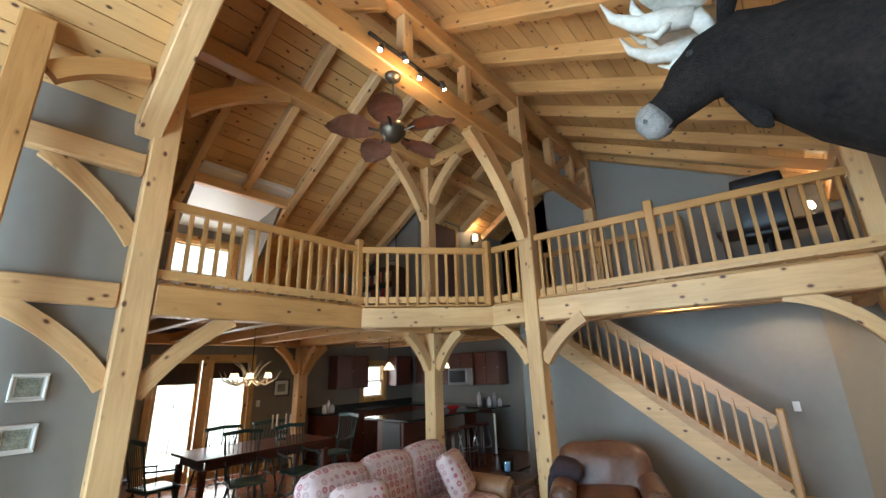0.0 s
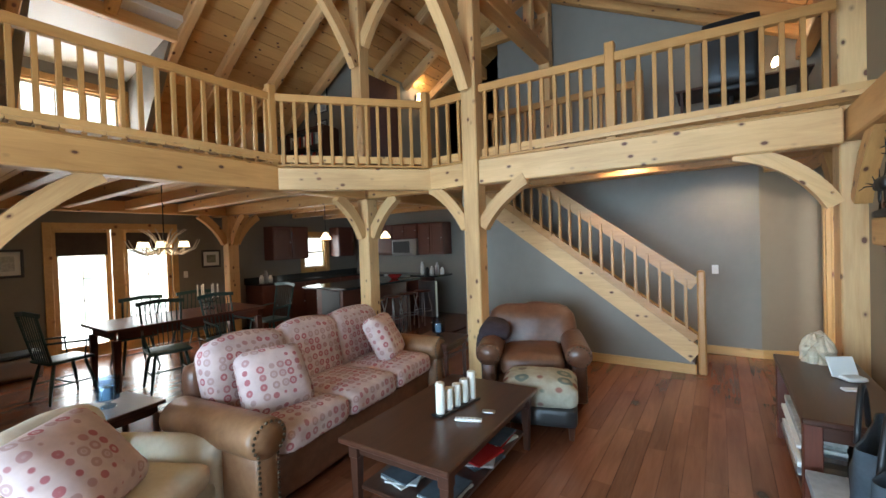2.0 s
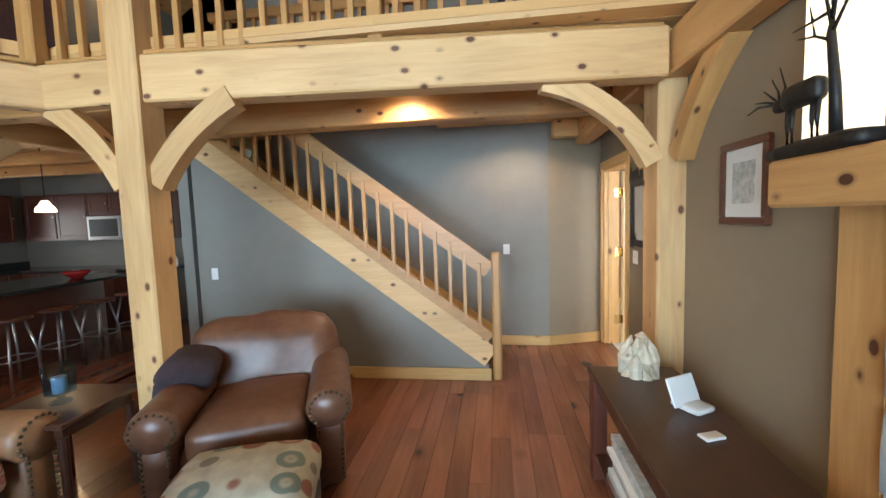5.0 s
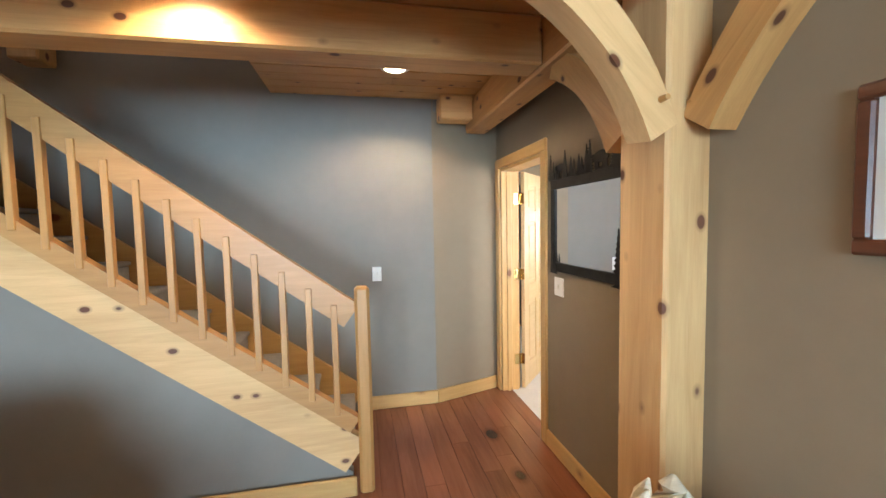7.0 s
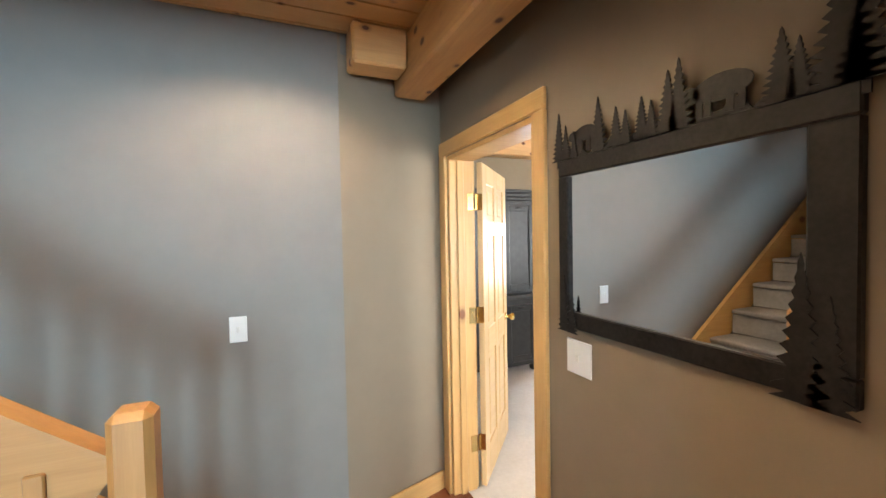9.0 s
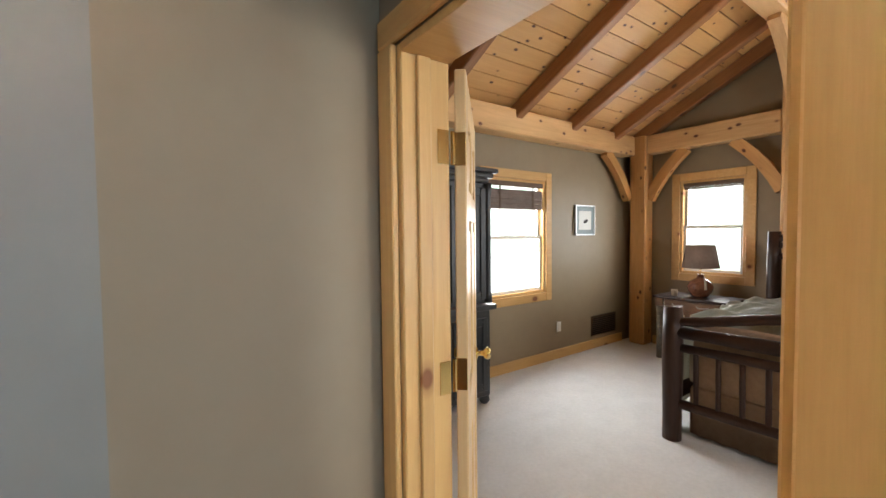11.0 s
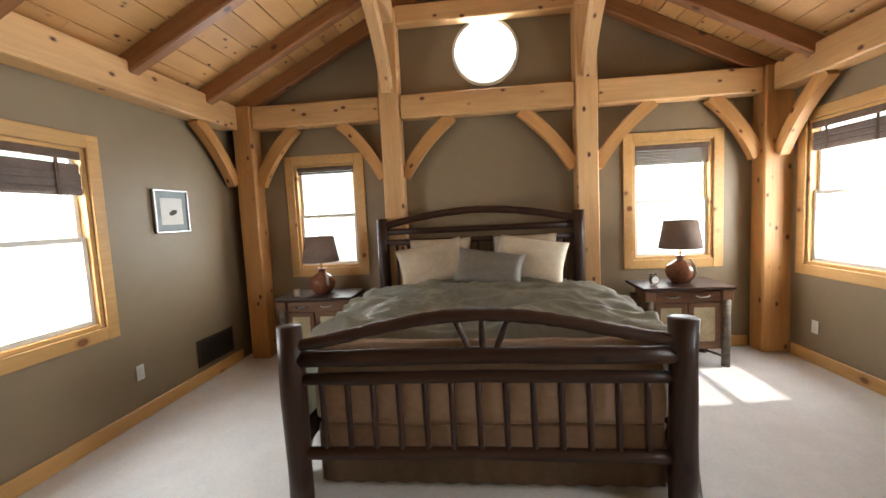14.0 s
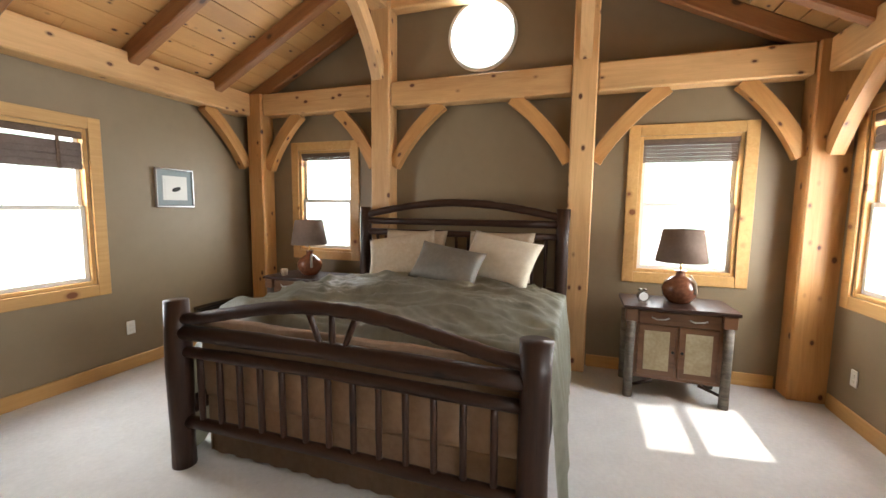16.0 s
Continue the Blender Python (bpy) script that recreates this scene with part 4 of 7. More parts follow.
rw = thing("window_10", Matrix(), "round window high in the bedroom gable", "window", "", "structure")
ringm = pose(5.72, 6.61, 3.18, 0, 90, 0)
bm = bmesh.new()
n = 40
prof = ((0.345, 0.0), (0.345, 0.16), (0.315, 0.16), (0.315, 0.0))
rings = [[bm.verts.new((r * math.cos(2 * math.pi * i / n), r * math.sin(2 * math.pi * i / n), z)) for i in range(n)] for r, z in prof]
for a in range(4):
    for i in range(n):
        bm.faces.new((rings[a][i], rings[a][(i + 1) % n], rings[(a + 1) % 4][(i + 1) % n], rings[(a + 1) % 4][i]))
bmesh.ops.recalc_face_normals(bm, faces=bm.faces)
part("window_frame", bm, "vinyl", rw, "white round frame", ringm @ Matrix.Translation((0, 0, 0.06)))
g = part("pane", cyl(0.318, 0.318, 0.006, 40), "glass", rw, "", ringm @ Matrix.Translation((0, 0, 0.16)))
g.visible_shadow = False

def grain_up(nm, x0, x1, y0, y1, z0, z1, material, par, label=""):
    m = pose((x0 + x1) / 2, (y0 + y1) / 2, z0, 0, -90, 0)
    h, w, d = z1 - z0, x1 - x0, y1 - y0
    return part(nm, box(0, h, -d / 2, d / 2, -w / 2, w / 2, 0.004), material, par, label, m)


# bedroom door opening: casings and jambs
dt = thing("door_trim", Matrix(), "honey pine casing round the bedroom doorway", "trim", "", "structure")
for x0, x1 in ((0.872, 0.893), (1.052, 1.072)):
    grain_up("casing", x0, x1, 6.375, 6.455, 0, 2.04, "trim", dt)
    grain_up("casing", x0, x1, 7.325, 7.405, 0, 2.04, "trim", dt)
    part("head_casing", box(0, 1.03, (x0 - x1) / 2, (x1 - x0) / 2, 0, 0.085, 0.006), "trim", dt, "", pose((x0 + x1) / 2, 6.375, 2.04, 0, 0, 90))



grain_up("jamb", 0.893, 1.052, 6.45, 6.472, 0, 2.04, "trim", dt)
grain_up("jamb", 0.893, 1.052, 7.305, 7.33, 0, 2.04, "trim", dt)
grain_up("door_stop", 0.94, 0.985, 7.292, 7.305, 0, 2.015, "trim", dt)
part("head_jamb", box(0.893, 1.052, 6.472, 7.305, 2.015, 2.04, 0.002), "trim", dt)


def panel_door(m, w, h, label, knob=True, name="door_1"):
    """A six-panel pine door; local x from the hinge, z up, thick 3.5 cm."""
    d = thing(name, m, label, "door", "", "structure")
    th = 0.018
    cols = ((0.0, 0.11), (w / 2 - 0.045, w / 2 + 0.045), (w - 0.11, w))
    for i, (a, b) in enumerate(cols):
        bm = box(0, h, -th, th, -(b - a) / 2, (b - a) / 2, 0.004)
        part("stile", bm, "door_pine", d, "", m @ Matrix.Translation(((a + b) / 2, 0, 0)) @ pose(0, 0, 0, 0, -90, 0))
    rows = ((0, 0.22), (0.80, 0.96), (1.55, 1.65), (h - 0.12, h))
    for a, b in rows:
        for u0, u1 in ((0.11, w / 2 - 0.045), (w / 2 + 0.045, w - 0.11)):
            part("rail", box(u0, u1, -th, th, a, b, 0.003), "door_pine", d, "", m)
    for (_, a), (b, _) in zip(rows, rows[1:]):
        for u0, u1 in ((0.11, w / 2 - 0.045), (w / 2 + 0.045, w - 0.11)):
            pb = box(u0, u1, -0.007, 0.007, a, b)
            box(u0 + 0.03, u1 - 0.03, -0.014, 0.014, a + 0.03, b - 0.03, 0.012, pb)
            part("panel", pb, "door_pine", d, "", m)
    if knob:
        for s in (1, -1):
            kb = lathe([(0.03, 0), (0.03, 0.006), (0.012, 0.01), (0.012, 0.035), (0.024, 0.042), (0.029, 0.055), (0.022, 0.068), (0.004, 0.072)], 16)
            part("knob", kb, "brass", d, "polished brass knob", m @ pose(w - 0.07, th * s, 0.93, -90 * s, 0, 0), True)
        for z in (0.28, 1.07, 1.76):
            hb = cyl(0.007, 0.007, 0.1, 10, None, Matrix.Translation((-0.012, 0.022, 0)))
            box(-0.004, -0.0005, -0.016, 0.022, 0, 0.1, 0.0008, hb)
            part("hinge", hb, "brass", d, "brass butt hinge", m @ Matrix.Translation((0, 0, z - 0.05)))
            part("hinge_plate", box(1.012, 1.052, 7.302, 7.3045, z - 0.038, z + 0.062, 0.0008), "brass", d, "brass hinge plate on the jamb")
    return d


panel_door(at(1.095, 7.302, 0.012, 48), 0.76, 2.0, "six-panel pine bedroom door standing wide open")
panel_door(at(-7.35, 4.50, LOFT, 0), 0.72, 2.0 * 0.86, "pale pine six-panel loft door, closed", False, "door_2")
ldoor = thing("door_3", Matrix(), "pine-cased dark loft doorway", "door", "", "structure")
for u0, u1, w0, w1 in ((5.68, 5.77, LOFT, 4.70), (6.55, 6.64, LOFT, 4.70), (5.77, 6.55, 4.61, 4.70)):
    part("casing", box(-5.195, -5.172, u0, u1, w0, w1, 0.004), "trim", ldoor)
# the leaf's dark brown carries the shade inside the doorway
part("door_leaf", box(-5.195, -5.182, 5.77, 6.55, LOFT, 4.61), "brown_frame", ldoor, "door leaf with shade put into its dark brown")

# baseboards
for i, (p0, p1) in enumerate((((0.882, 5.20), (0.882, 6.37)), ((0.262, 7.207), (0.872, 7.408)), ((-0.4, 7.207), (0.262, 7.207)), ((-3.3, 6.13), (-0.42, 6.13)), ((0.747, 3.98), (0.747, 4.85)),
                              ((5.787, 4.02), (5.787, 5.52)), ((5.787, 7.74), (5.787, 9.12)), ((1.08, 9.457), (5.6, 9.457)), ((1.08, 3.763), (5.55, 3.763)), ((-8.387, 0.95), (-8.387, 2.2)), ((-8.387, 4.0), (-8.387, 4.6)))):
    h = 0.115
    tagged(stick("baseboard", (*p0, h / 2), (*p1, h / 2), 0.02, h, "trim"), "honey pine baseboard along the wall", "trim", "baseboards", "structure")


# ---- staircase ----
def staircase():
    st = thing("staircase", at(-0.45, 6.15, 0), "pine staircase with carpeted treads rising to the loft", "staircase")
    n, rise, run = 12, LOFT / 14, 0.26
    x0 = -0.46
    for i in range(n):
        x1 = x0 - i * run
        tr = soft(run + 0.05, 0.92, 0.045, 0.02, 4)
        part("tread", tr, "stair_carpet", st, "grey carpeted tread", at(x1 - run / 2, 6.70, (i + 1) * rise - 0.045), True)
        part("riser", box(x1 - 0.018, x1, 6.24, 7.16, i * rise, (i + 1) * rise - 0.045), "stair_carpet", st)
    slope = rise / run

    def line(x, dz):
        return (x0 - x) * slope + dz
    a, b = -0.42, -3.42
    part("stringer", sweep([(a, 6.19, line(a, 0.245)), (b, 6.19, line(b, 0.245))], 0.07, 0.21, (0, 1, 0)), "pine_pale", st, "wide pale pine stringer")
    part("stringer", sweep([(a, 7.19, line(a, 0.14)), (b, 7.19, line(b, 0.14))], 0.03, 0.24, (0, 1, 0)), "trim", st)
    part("bottom_rail", sweep([(a, 6.17, line(a, 0.44)), (b + .2, 6.17, line(b + .2, 0.44))], 0.06, 0.095, (0, 1, 0)), "pine_rail", st)
    part("handrail", sweep([(a, 6.17, line(a, 1.08)), (b + 0.5, 6.17, line(b + 0.5, 1.08))], 0.06, 0.15, (0, 1, 0)), "pine_rail", st)
    nb = box(0, 1.215, -0.042, 0.042, -0.042, 0.042, 0.016)
    part("newel_post", nb, "pine_rail", st, "square newel post", pose(-0.36, 6.165, 0, 0, -90, 0))
    me = bpy.data.meshes.new("baluster")
    bb = box(0, 0.64, -0.019, 0.017, -0.017, 0.017, 0.003)
    bb.to_mesh(me)
    bb.free()
    me.materials.append(M["pine_rail"])
    for i in range(19):
        x = -0.515 - i * 0.1345
        part("baluster", me, None, st, "", pose(x, 6.15, line(x, 0.44), 0, -90, 0))
    # side wall below the stringer
    bm = bmesh.new()
    pts = [(-0.44, 0), (-3.38, 0), (-3.38, line(-3.38, 0.14)), (-0.44, line(-0.44, 0.14))]
    fr = [[bm.verts.new((x, y, max(0, z))) for x, z in pts] for y in (6.16, 6.22)]
    bm.faces.new(fr[0])
    bm.faces.new(fr[1][::-1])
    for i in range(4):
        bm.faces.new((fr[0][i], fr[1][i], fr[1][(i + 1) % 4], fr[0][(i + 1) % 4]))
    bmesh.ops.recalc_face_normals(bm, faces=bm.faces)
    tagged(part("wall_under_stair", bm, "wall"), "taupe painted wall under the staircase", "wall", "", "structure")


staircase()


def railing(name, p0, p1, z0, z1, posts=(), label="pine loft railing with square balusters", step=0.125, newels=True):
    p0, p1 = Vector((*p0, 0)), Vector((*p1, 0))
    d = p1 - p0
    length = d.length
    d.normalize()
    r = thing(name, Matrix.Translation((p0.x, p0.y, z0)), label, "railing", "loft railings")
    up = Vector((0, 0, 1))
    stick("handrail", p0 + up * (z1 - 0.035), p1 + up * (z1 - 0.035), 0.065, 0.085, "pine_rail", r)
    stick("bottom_rail", p0 + up * (z0 + 0.013), p1 + up * (z0 + 0.013), 0.09, 0.026, "pine_rail", r)
    me = bpy.data.meshes.new("baluster")
    bb = box(0, z1 - z0 - 0.07, -0.018, 0.018, -0.018, 0.018, 0.003)
    bb.to_mesh(me)
    bb.free()
    me.materials.append(M["pine_rail"])
    nb = max(2, int(length / step))
    for i in range(nb):
        p = p0 + d * (length * (i + 0.5) / nb)
        ang = math.degrees(math.atan2(d.y, d.x))
        part("baluster", me, None, r, "", pose(p.x, p.y, z0 + 0.02, 0, 0, ang) @ pose(0, 0, 0, 0, -90, 0))
    for k in posts:
        p = p0 + d * k
        part("newel_post", box(0, z1 - z0 + 0.11, -0.045, 0.045, -0.045, 0.045, 0.01), "pine_rail", r, "square newel post", pose(p.x, p.y, z0 - 0.0, 0, -90, 0))
    return r


railing("loft_railing", (-4.25, 1.08), (-4.25, 3.28), 2.54, 3.34, (2.2,))
railing("loft_railing", (-4.22, 3.32), (-3.08, 4.60), 2.54, 3.34, (1.70,))
railing("loft_railing", (-3.02, 4.62), (-2.56, 4.62), 2.54, 3.34, ())
railing("loft_railing", (-2.36, 4.62), (0.58, 4.86), 2.55, 3.37, (1.36,))
railing("loft_railing", (-3.0, 6.08), (-0.95, 6.08), LOFT, LOFT + 0.85, (2.05,), "pine railing round the stairwell")


# ---- fireplace ----
fp = thing("fireplace", at(0.74, 2.4, 0), "tall grey fieldstone fireplace and chimney", "fireplace")
part("core", box(0.70, 0.757, 1.1, 3.60, 0, 4.0), "mortar", fp, "grey mortar bed")
rng = random.Random(5)


def cobble(w, h, d, seed):
    """One faced stone with an uneven outline."""
    r = random.Random(seed)
    bm = bmesh.new()
    n = 16
    outer = []
    for i in range(n):
        a = 2 * math.pi * (i + 0.5 * (i % 2)) / n
        k = 1 / max(abs(math.cos(a)), abs(math.sin(a))) * 0.5
        k = min(k, 0.68) * r.uniform(0.95, 1.01)
        outer.append((math.cos(a) * k * w, math.sin(a) * k * h))
    rings = []
    for s, x in ((1.0, 0.0), (0.985, -d * 0.7), (0.93, -d)):
        rings.append([bm.verts.new((x * r.uniform(0.9, 1.1), y * s, z * s)) for y, z in outer])
    for a, b in zip(rings, rings[1:]):
        for i in range(n):
            bm.faces.new((a[i], a[(i + 1) % n], b[(i + 1) % n], b[i]))
    bm.faces.new(rings[-1])
    bmesh.ops.recalc_face_normals(bm, faces=bm.faces)
    me = bpy.data.meshes.new("stone")
    bm.to_mesh(me)
    bm.free()
    me.materials.append(M["stone"])
    return me


def stone_face(par, y0, y1, z0, z1, x):
    z = z0
    while z < z1 - 0.05:
        h = min(rng.choice((0.16, 0.21, 0.27, 0.33)), z1 - z)
        y = y1
        while y > y0 + 0.03:
            w = min(rng.uniform(0.20, 0.46), y - y0)
            if y - w - y0 < 0.1:
                w = y - y0
            part("stone", cobble(w - 0.014, h - 0.014, 0.026, rng.random()), None, par, "", Matrix.Translation((x, y - w / 2, z + h / 2)))
            y -= w
        z += h


stone_face(fp, 1.1, 3.60, 0.0, 4.0, 0.70)
hearth = thing("hearth", at(0.5, 2.3, 0), "raised bluestone hearth slab before the fireplace", "hearth")
part("slab", soft(0.56, 2.34, 0.07, 0.02, 3), "bluestone", hearth, "pale bluestone top slab", at(0.45, 2.23, 0.33))
part("base", box(0.22, 0.70, 1.12, 3.36, 0, 0.33, 0.01), "mortar", hearth, "rough masonry base")
stone_face(hearth, 1.12, 3.36, 0.0, 0.33, 0.215)
tb = grain_up("timber_trim", 0.70, 0.757, 3.61, 3.79, 0, 1.56, "pine", None)
tagged(tb, "pine upright beside the stone fireplace", "timber", "", "structure")
man = thing("mantel", at(0.55, 2.4, 1.55), "thick honey pine mantel shelf with pegged end", "mantel")
mb = box(0, 2.7, -0.11, 0.11, -0.075, 0.075, 0.01)
part("shelf", mb, "pine", man, "", pose(0.645, 3.86, 1.625, 0, 0, -90))
for z in (1.60, 1.65):
    part("peg", cyl(0.012, 0.012, 0.02, 10), "pine_pale", man, "", pose(0.57, 3.865, z, 90, 0, 0))

# moose lantern on the mantel
lan = thing("table_lantern", at(0.60, 3.70, 1.70), "lit parchment lantern with an iron moose and tree", "lamp")
part("base", soft(0.16, 0.36, 0.045, 0.02, 5, 0.01, 0.01, 3), "iron", lan, "rough iron base", at(0.61, 3.70, 1.70), True)
bm = bmesh.new()
pts = [(0.0, 0.13), (0.03, 0.13), (0.16, 0.05)]
cols = []
for i in range(13):
    a = math.pi * i / 12
    y, x = math.cos(a) * 0.13, 0.615 + math.sin(a) * 0.06
    top = 0.53 + 0.02 * math.sin(i * 2.1)
    cols.append((bm.verts.new((x, 3.70 + y, 1.74)), bm.verts.new((x, 3.70 + y, 1.74 + top))))
for a, b in zip(cols, cols[1:]):
    bm.faces.new((a[0], b[0], b[1], a[1]))
bm.faces.new((cols[0][0], cols[0][1], cols[-1][1], cols[-1][0]))
part("shade", bm, "lantern", lan, "glowing parchment shade")
tree = tube([(0.565, 3.630, 1.74), (0.565, 3.640, 1.88), (0.565, 3.660, 2.02), (0.565, 3.655, 2.12)], 0.016, 7, None, 0.008)
for s, (dy, dz) in enumerate(((0.12, 0.05), (-0.08, 0.08), (0.05, 0.12), (-0.03, 0.13), (0.14, 0.0), (-0.10, 0.02))):
    z0 = 2.0 + 0.02 * s
    tube([(0.565, 3.658, z0), (0.565, 3.658 + dy * 0.5, z0 + dz * 0.7), (0.56, 3.658 + dy, z0 + dz)], 0.006, 5, tree, 0.002)
    tube([(0.565, 3.658 + dy * 0.5, z0 + dz * 0.7), (0.565, 3.658 + dy * 0.6, z0 + dz * 0.7 + 0.05)], 0.004, 5, tree, 0.001)
part("tree", tree, "iron", lan, "wrought iron tree", None, True)
mo = soft(0.05, 0.15, 0.075, 0.035, 5, m=at(0.555, 3.740, 1.845))
soft(0.035, 0.06, 0.045, 0.02, 4, bm=mo, m=at(0.555, 3.830, 1.85))
for y in (3.680, 3.700, 3.780, 3.800):
    tube([(0.555, y, 1.86), (0.555, y + 0.004, 1.80), (0.555, y, 1.74)], 0.008, 6, mo, 0.005)
for k in range(5):
    tube([(0.555, 3.840, 1.88), (0.555 + 0.02 * (k - 2), 3.880, 1.88 + 0.015 * k), (0.555 + 0.03 * (k - 2), 3.900 + 0.01 * k, 1.86 + 0.04 * k)], 0.005, 5, mo, 0.002)
part("moose_figure", mo, "iron", lan, "iron moose with branching antlers", None, True)
lamp("lantern_glow", "POINT", Matrix.Translation((0.55, 3.45, 2.4)), 3.0, WARM, 0.05)
rc = thing("candle_jar", at(0.55, 3.30, 1.70), "small red glass candle jar on the mantel", "candle")
part("jar", lathe([(0.035, 0), (0.045, 0.02), (0.05, 0.08), (0.046, 0.085), (0.04, 0.03)], 18), "red", rc, "", at(0.60, 3.30, 1.70), True)


# framed pictures, plates
def picture(name, m, w, h, frame_mat, art, label, fw=0.035, border=0.06, board="paper", rim=0.0):
    """A framed print; local x across, z up, facing -y."""
    p = thing(name, m, label, "picture")
    for x0, x1, z0, z1 in ((-w / 2, w / 2, h / 2 - fw, h / 2), (-w / 2, w / 2, -h / 2, -h / 2 + fw), (-w / 2, -w / 2 + fw, -h / 2 + fw, h / 2 - fw), (w / 2 - fw, w / 2, -h / 2 + fw, h / 2 - fw)):
        part("frame", box(x0, x1, -0.028, 0, z0, z1, 0.006), frame_mat, p, "", m)
    part("mat_board", box(-w / 2 + fw, w / 2 - fw, -0.014, -0.004, -h / 2 + fw, h / 2 - fw), board, p, "mat board", m)
    if rim:
        e = fw + border - rim
        part("inner_mat", box(-w / 2 + e, w / 2 - e, -0.0165, -0.0135, -h / 2 + e, h / 2 - e), "paper", p, "white inner mat", m)
    part("print", box(-w / 2 + fw + border, w / 2 - fw - border, -0.018, -0.0135, -h / 2 + fw + border, h / 2 - fw - border), art, p, "", m)
    if rim:
        part("dark_shape", cyl(1, 1, 0.002, 20), "iron", p, "small dark animal in the print", m @ pose(0.01, -0.018, -h * 0.03, 90, 0, 0) @ pose(0, 0, 0, 0, 0, 18) @ Matrix.Diagonal((w * 0.12, h * 0.055, 1, 1)))
    return p


picture("framed_print", at(0.758, 4.36, 1.665, -90), 0.35, 0.375, "brown_frame", "art_snow", "mahogany framed print of an animal in snow")
picture("framed_print", at(4.75, 9.466, 1.66, 180 - 180) @ pose(0, 0, 0), 0.40, 0.38, "steel", "paper", "silver framed print with grey-blue mat on the bedroom wall", 0.018, 0.075, "blue_mat", 0.02)
picture("framed_print", at(-8.397, 4.58, 1.47, 90), 0.36, 0.34, "black_wood", "art_green", "black framed green print beside the dining doors")
picture("framed_print", at(-8.397, 1.80, 1.54, 90), 0.40, 0.40, "black_wood", "art_snow", "dark framed print on the dining wall")
for z in (1.72, 1.38):
    picture("framed_print", at(-4.268, 0.42, z, 90), 0.20, 0.19, "vinyl", "art_green", "white framed small photograph of woods", 0.02, 0.012)
picture("framed_print", at(-5.95, 5.397, 4.25, 0), 0.34, 0.52, "black_wood", "art_snow", "dark framed print on the loft wall", 0.02, 0.02)
picture("framed_print", at(-5.95, 5.397, 3.75, 0), 0.30, 0.22, "black_wood", "art_snow", "small framed print on the loft wall", 0.02, 0.02)


def plate(name, m, label, outlet=False, wide=0.075):
    p = thing(name, m, label, "switch" if not outlet else "outlet")
    part("cover", box(-wide / 2, wide / 2, -0.007, 0, -0.06, 0.06, 0.003), "white", p, "", m)
    for k in ((-0.022, 0.022) if outlet else (0.0,)):
        part("socket" if outlet else "toggle", box(-0.014 if outlet else -0.006, 0.014 if outlet else 0.006, -0.010 if outlet else -0.016, -0.007, k - 0.013, k + 0.013, 0.002), "vinyl", p, "", m)


plate("light_switch", at(-0.232, 7.217, 1.153), "white single light switch on the stair wall")
plate("light_switch", at(0.892, 6.21, 1.14, -90), "white double light switch under the mirror", False, 0.12)
plate("wall_outlet", at(-2.222, 6.157, 0.414), "white outlet below the staircase", True)
plate("wall_outlet", at(4.26, 9.467, 0.38), "white outlet on the bedroom wall", True)
plate("wall_outlet", at(5.28, 3.753, 0.34, 180), "white outlet by the corner post", True)
plate("light_switch", at(-3.2, 6.157, 1.05), "white switch plate beside the post")
plate("light_switch", at(-8.397, 4.12, 1.2, 90), "white switch beside the dining doors")

# mirror with cut-out fir trees
mir = thing("wall_mirror", at(0.89, 5.9, 1.5), "black iron framed mirror with cut-out fir trees", "mirror")
for y0, y1, z0, z1 in ((5.48, 6.285, 1.768, 1.83), (5.48, 6.285, 1.243, 1.30), (5.48, 5.56, 1.30, 1.768), (6.235, 6.285, 1.30, 1.768)):
    part("frame", box(0.866, 0.890, y0, y1, z0, z1, 0.004), "iron", mir)
part("mirror_glass", box(0.878, 0.888, 5.56, 6.235, 1.30, 1.768), "mirror", mir, "silvered mirror glass")


def fir(y, z, h, w, x=0.862):
    bm = bmesh.new()
    n = 11
    pts = []
    for i in range(n):
        k = i / n
        pts.append((w * (1 - k) * 0.5, z + h * (k + 0.02)))
        pts.append((w * (1 - k) * 0.24, z + h * (k + 0.065)))
    ring = [(y + a, b) for a, b in pts] + [(y, z + h)] + [(y - a, b) for a, b in pts[::-1]]
    both = [[bm.verts.new((xx, a, b)) for a, b in ring] for xx in (x, x + 0.004)]
    bm.faces.new(both[0])
    bm.faces.new(both[1][::-1])
    for i in range(len(ring)):
        j = (i + 1) % len(ring)
        bm.faces.new((both[0][i], both[1][i], both[1][j], both[0][j]))
    bmesh.ops.recalc_face_normals(bm, faces=bm.faces)
    part("fir_cutout", bm, "iron", mir, "flat iron fir tree")


# a strip of ground under the trees, uneven along its top
bm = bmesh.new()
edge = [(5.47 + 0.82 * i / 40, 1.845 + 0.016 * math.sin(i * 1.9) + 0.012 * math.sin(i * 0.7)) for i in range(41)]
both = [[bm.verts.new((x, y, z)) for y, z in edge] + [bm.verts.new((x, y, 1.80)) for y, z in edge[::-1]] for x in (0.868, 0.872)]
bm.faces.new(both[0])
bm.faces.new(both[1][::-1])
for i in range(82):
    bm.faces.new((both[0][i], both[1][i], both[1][(i + 1) % 82], both[0][(i + 1) % 82]))
bmesh.ops.recalc_face_normals(bm, faces=bm.faces)
part("ground_strip", bm, "iron", mir, "ragged iron ground under the firs")
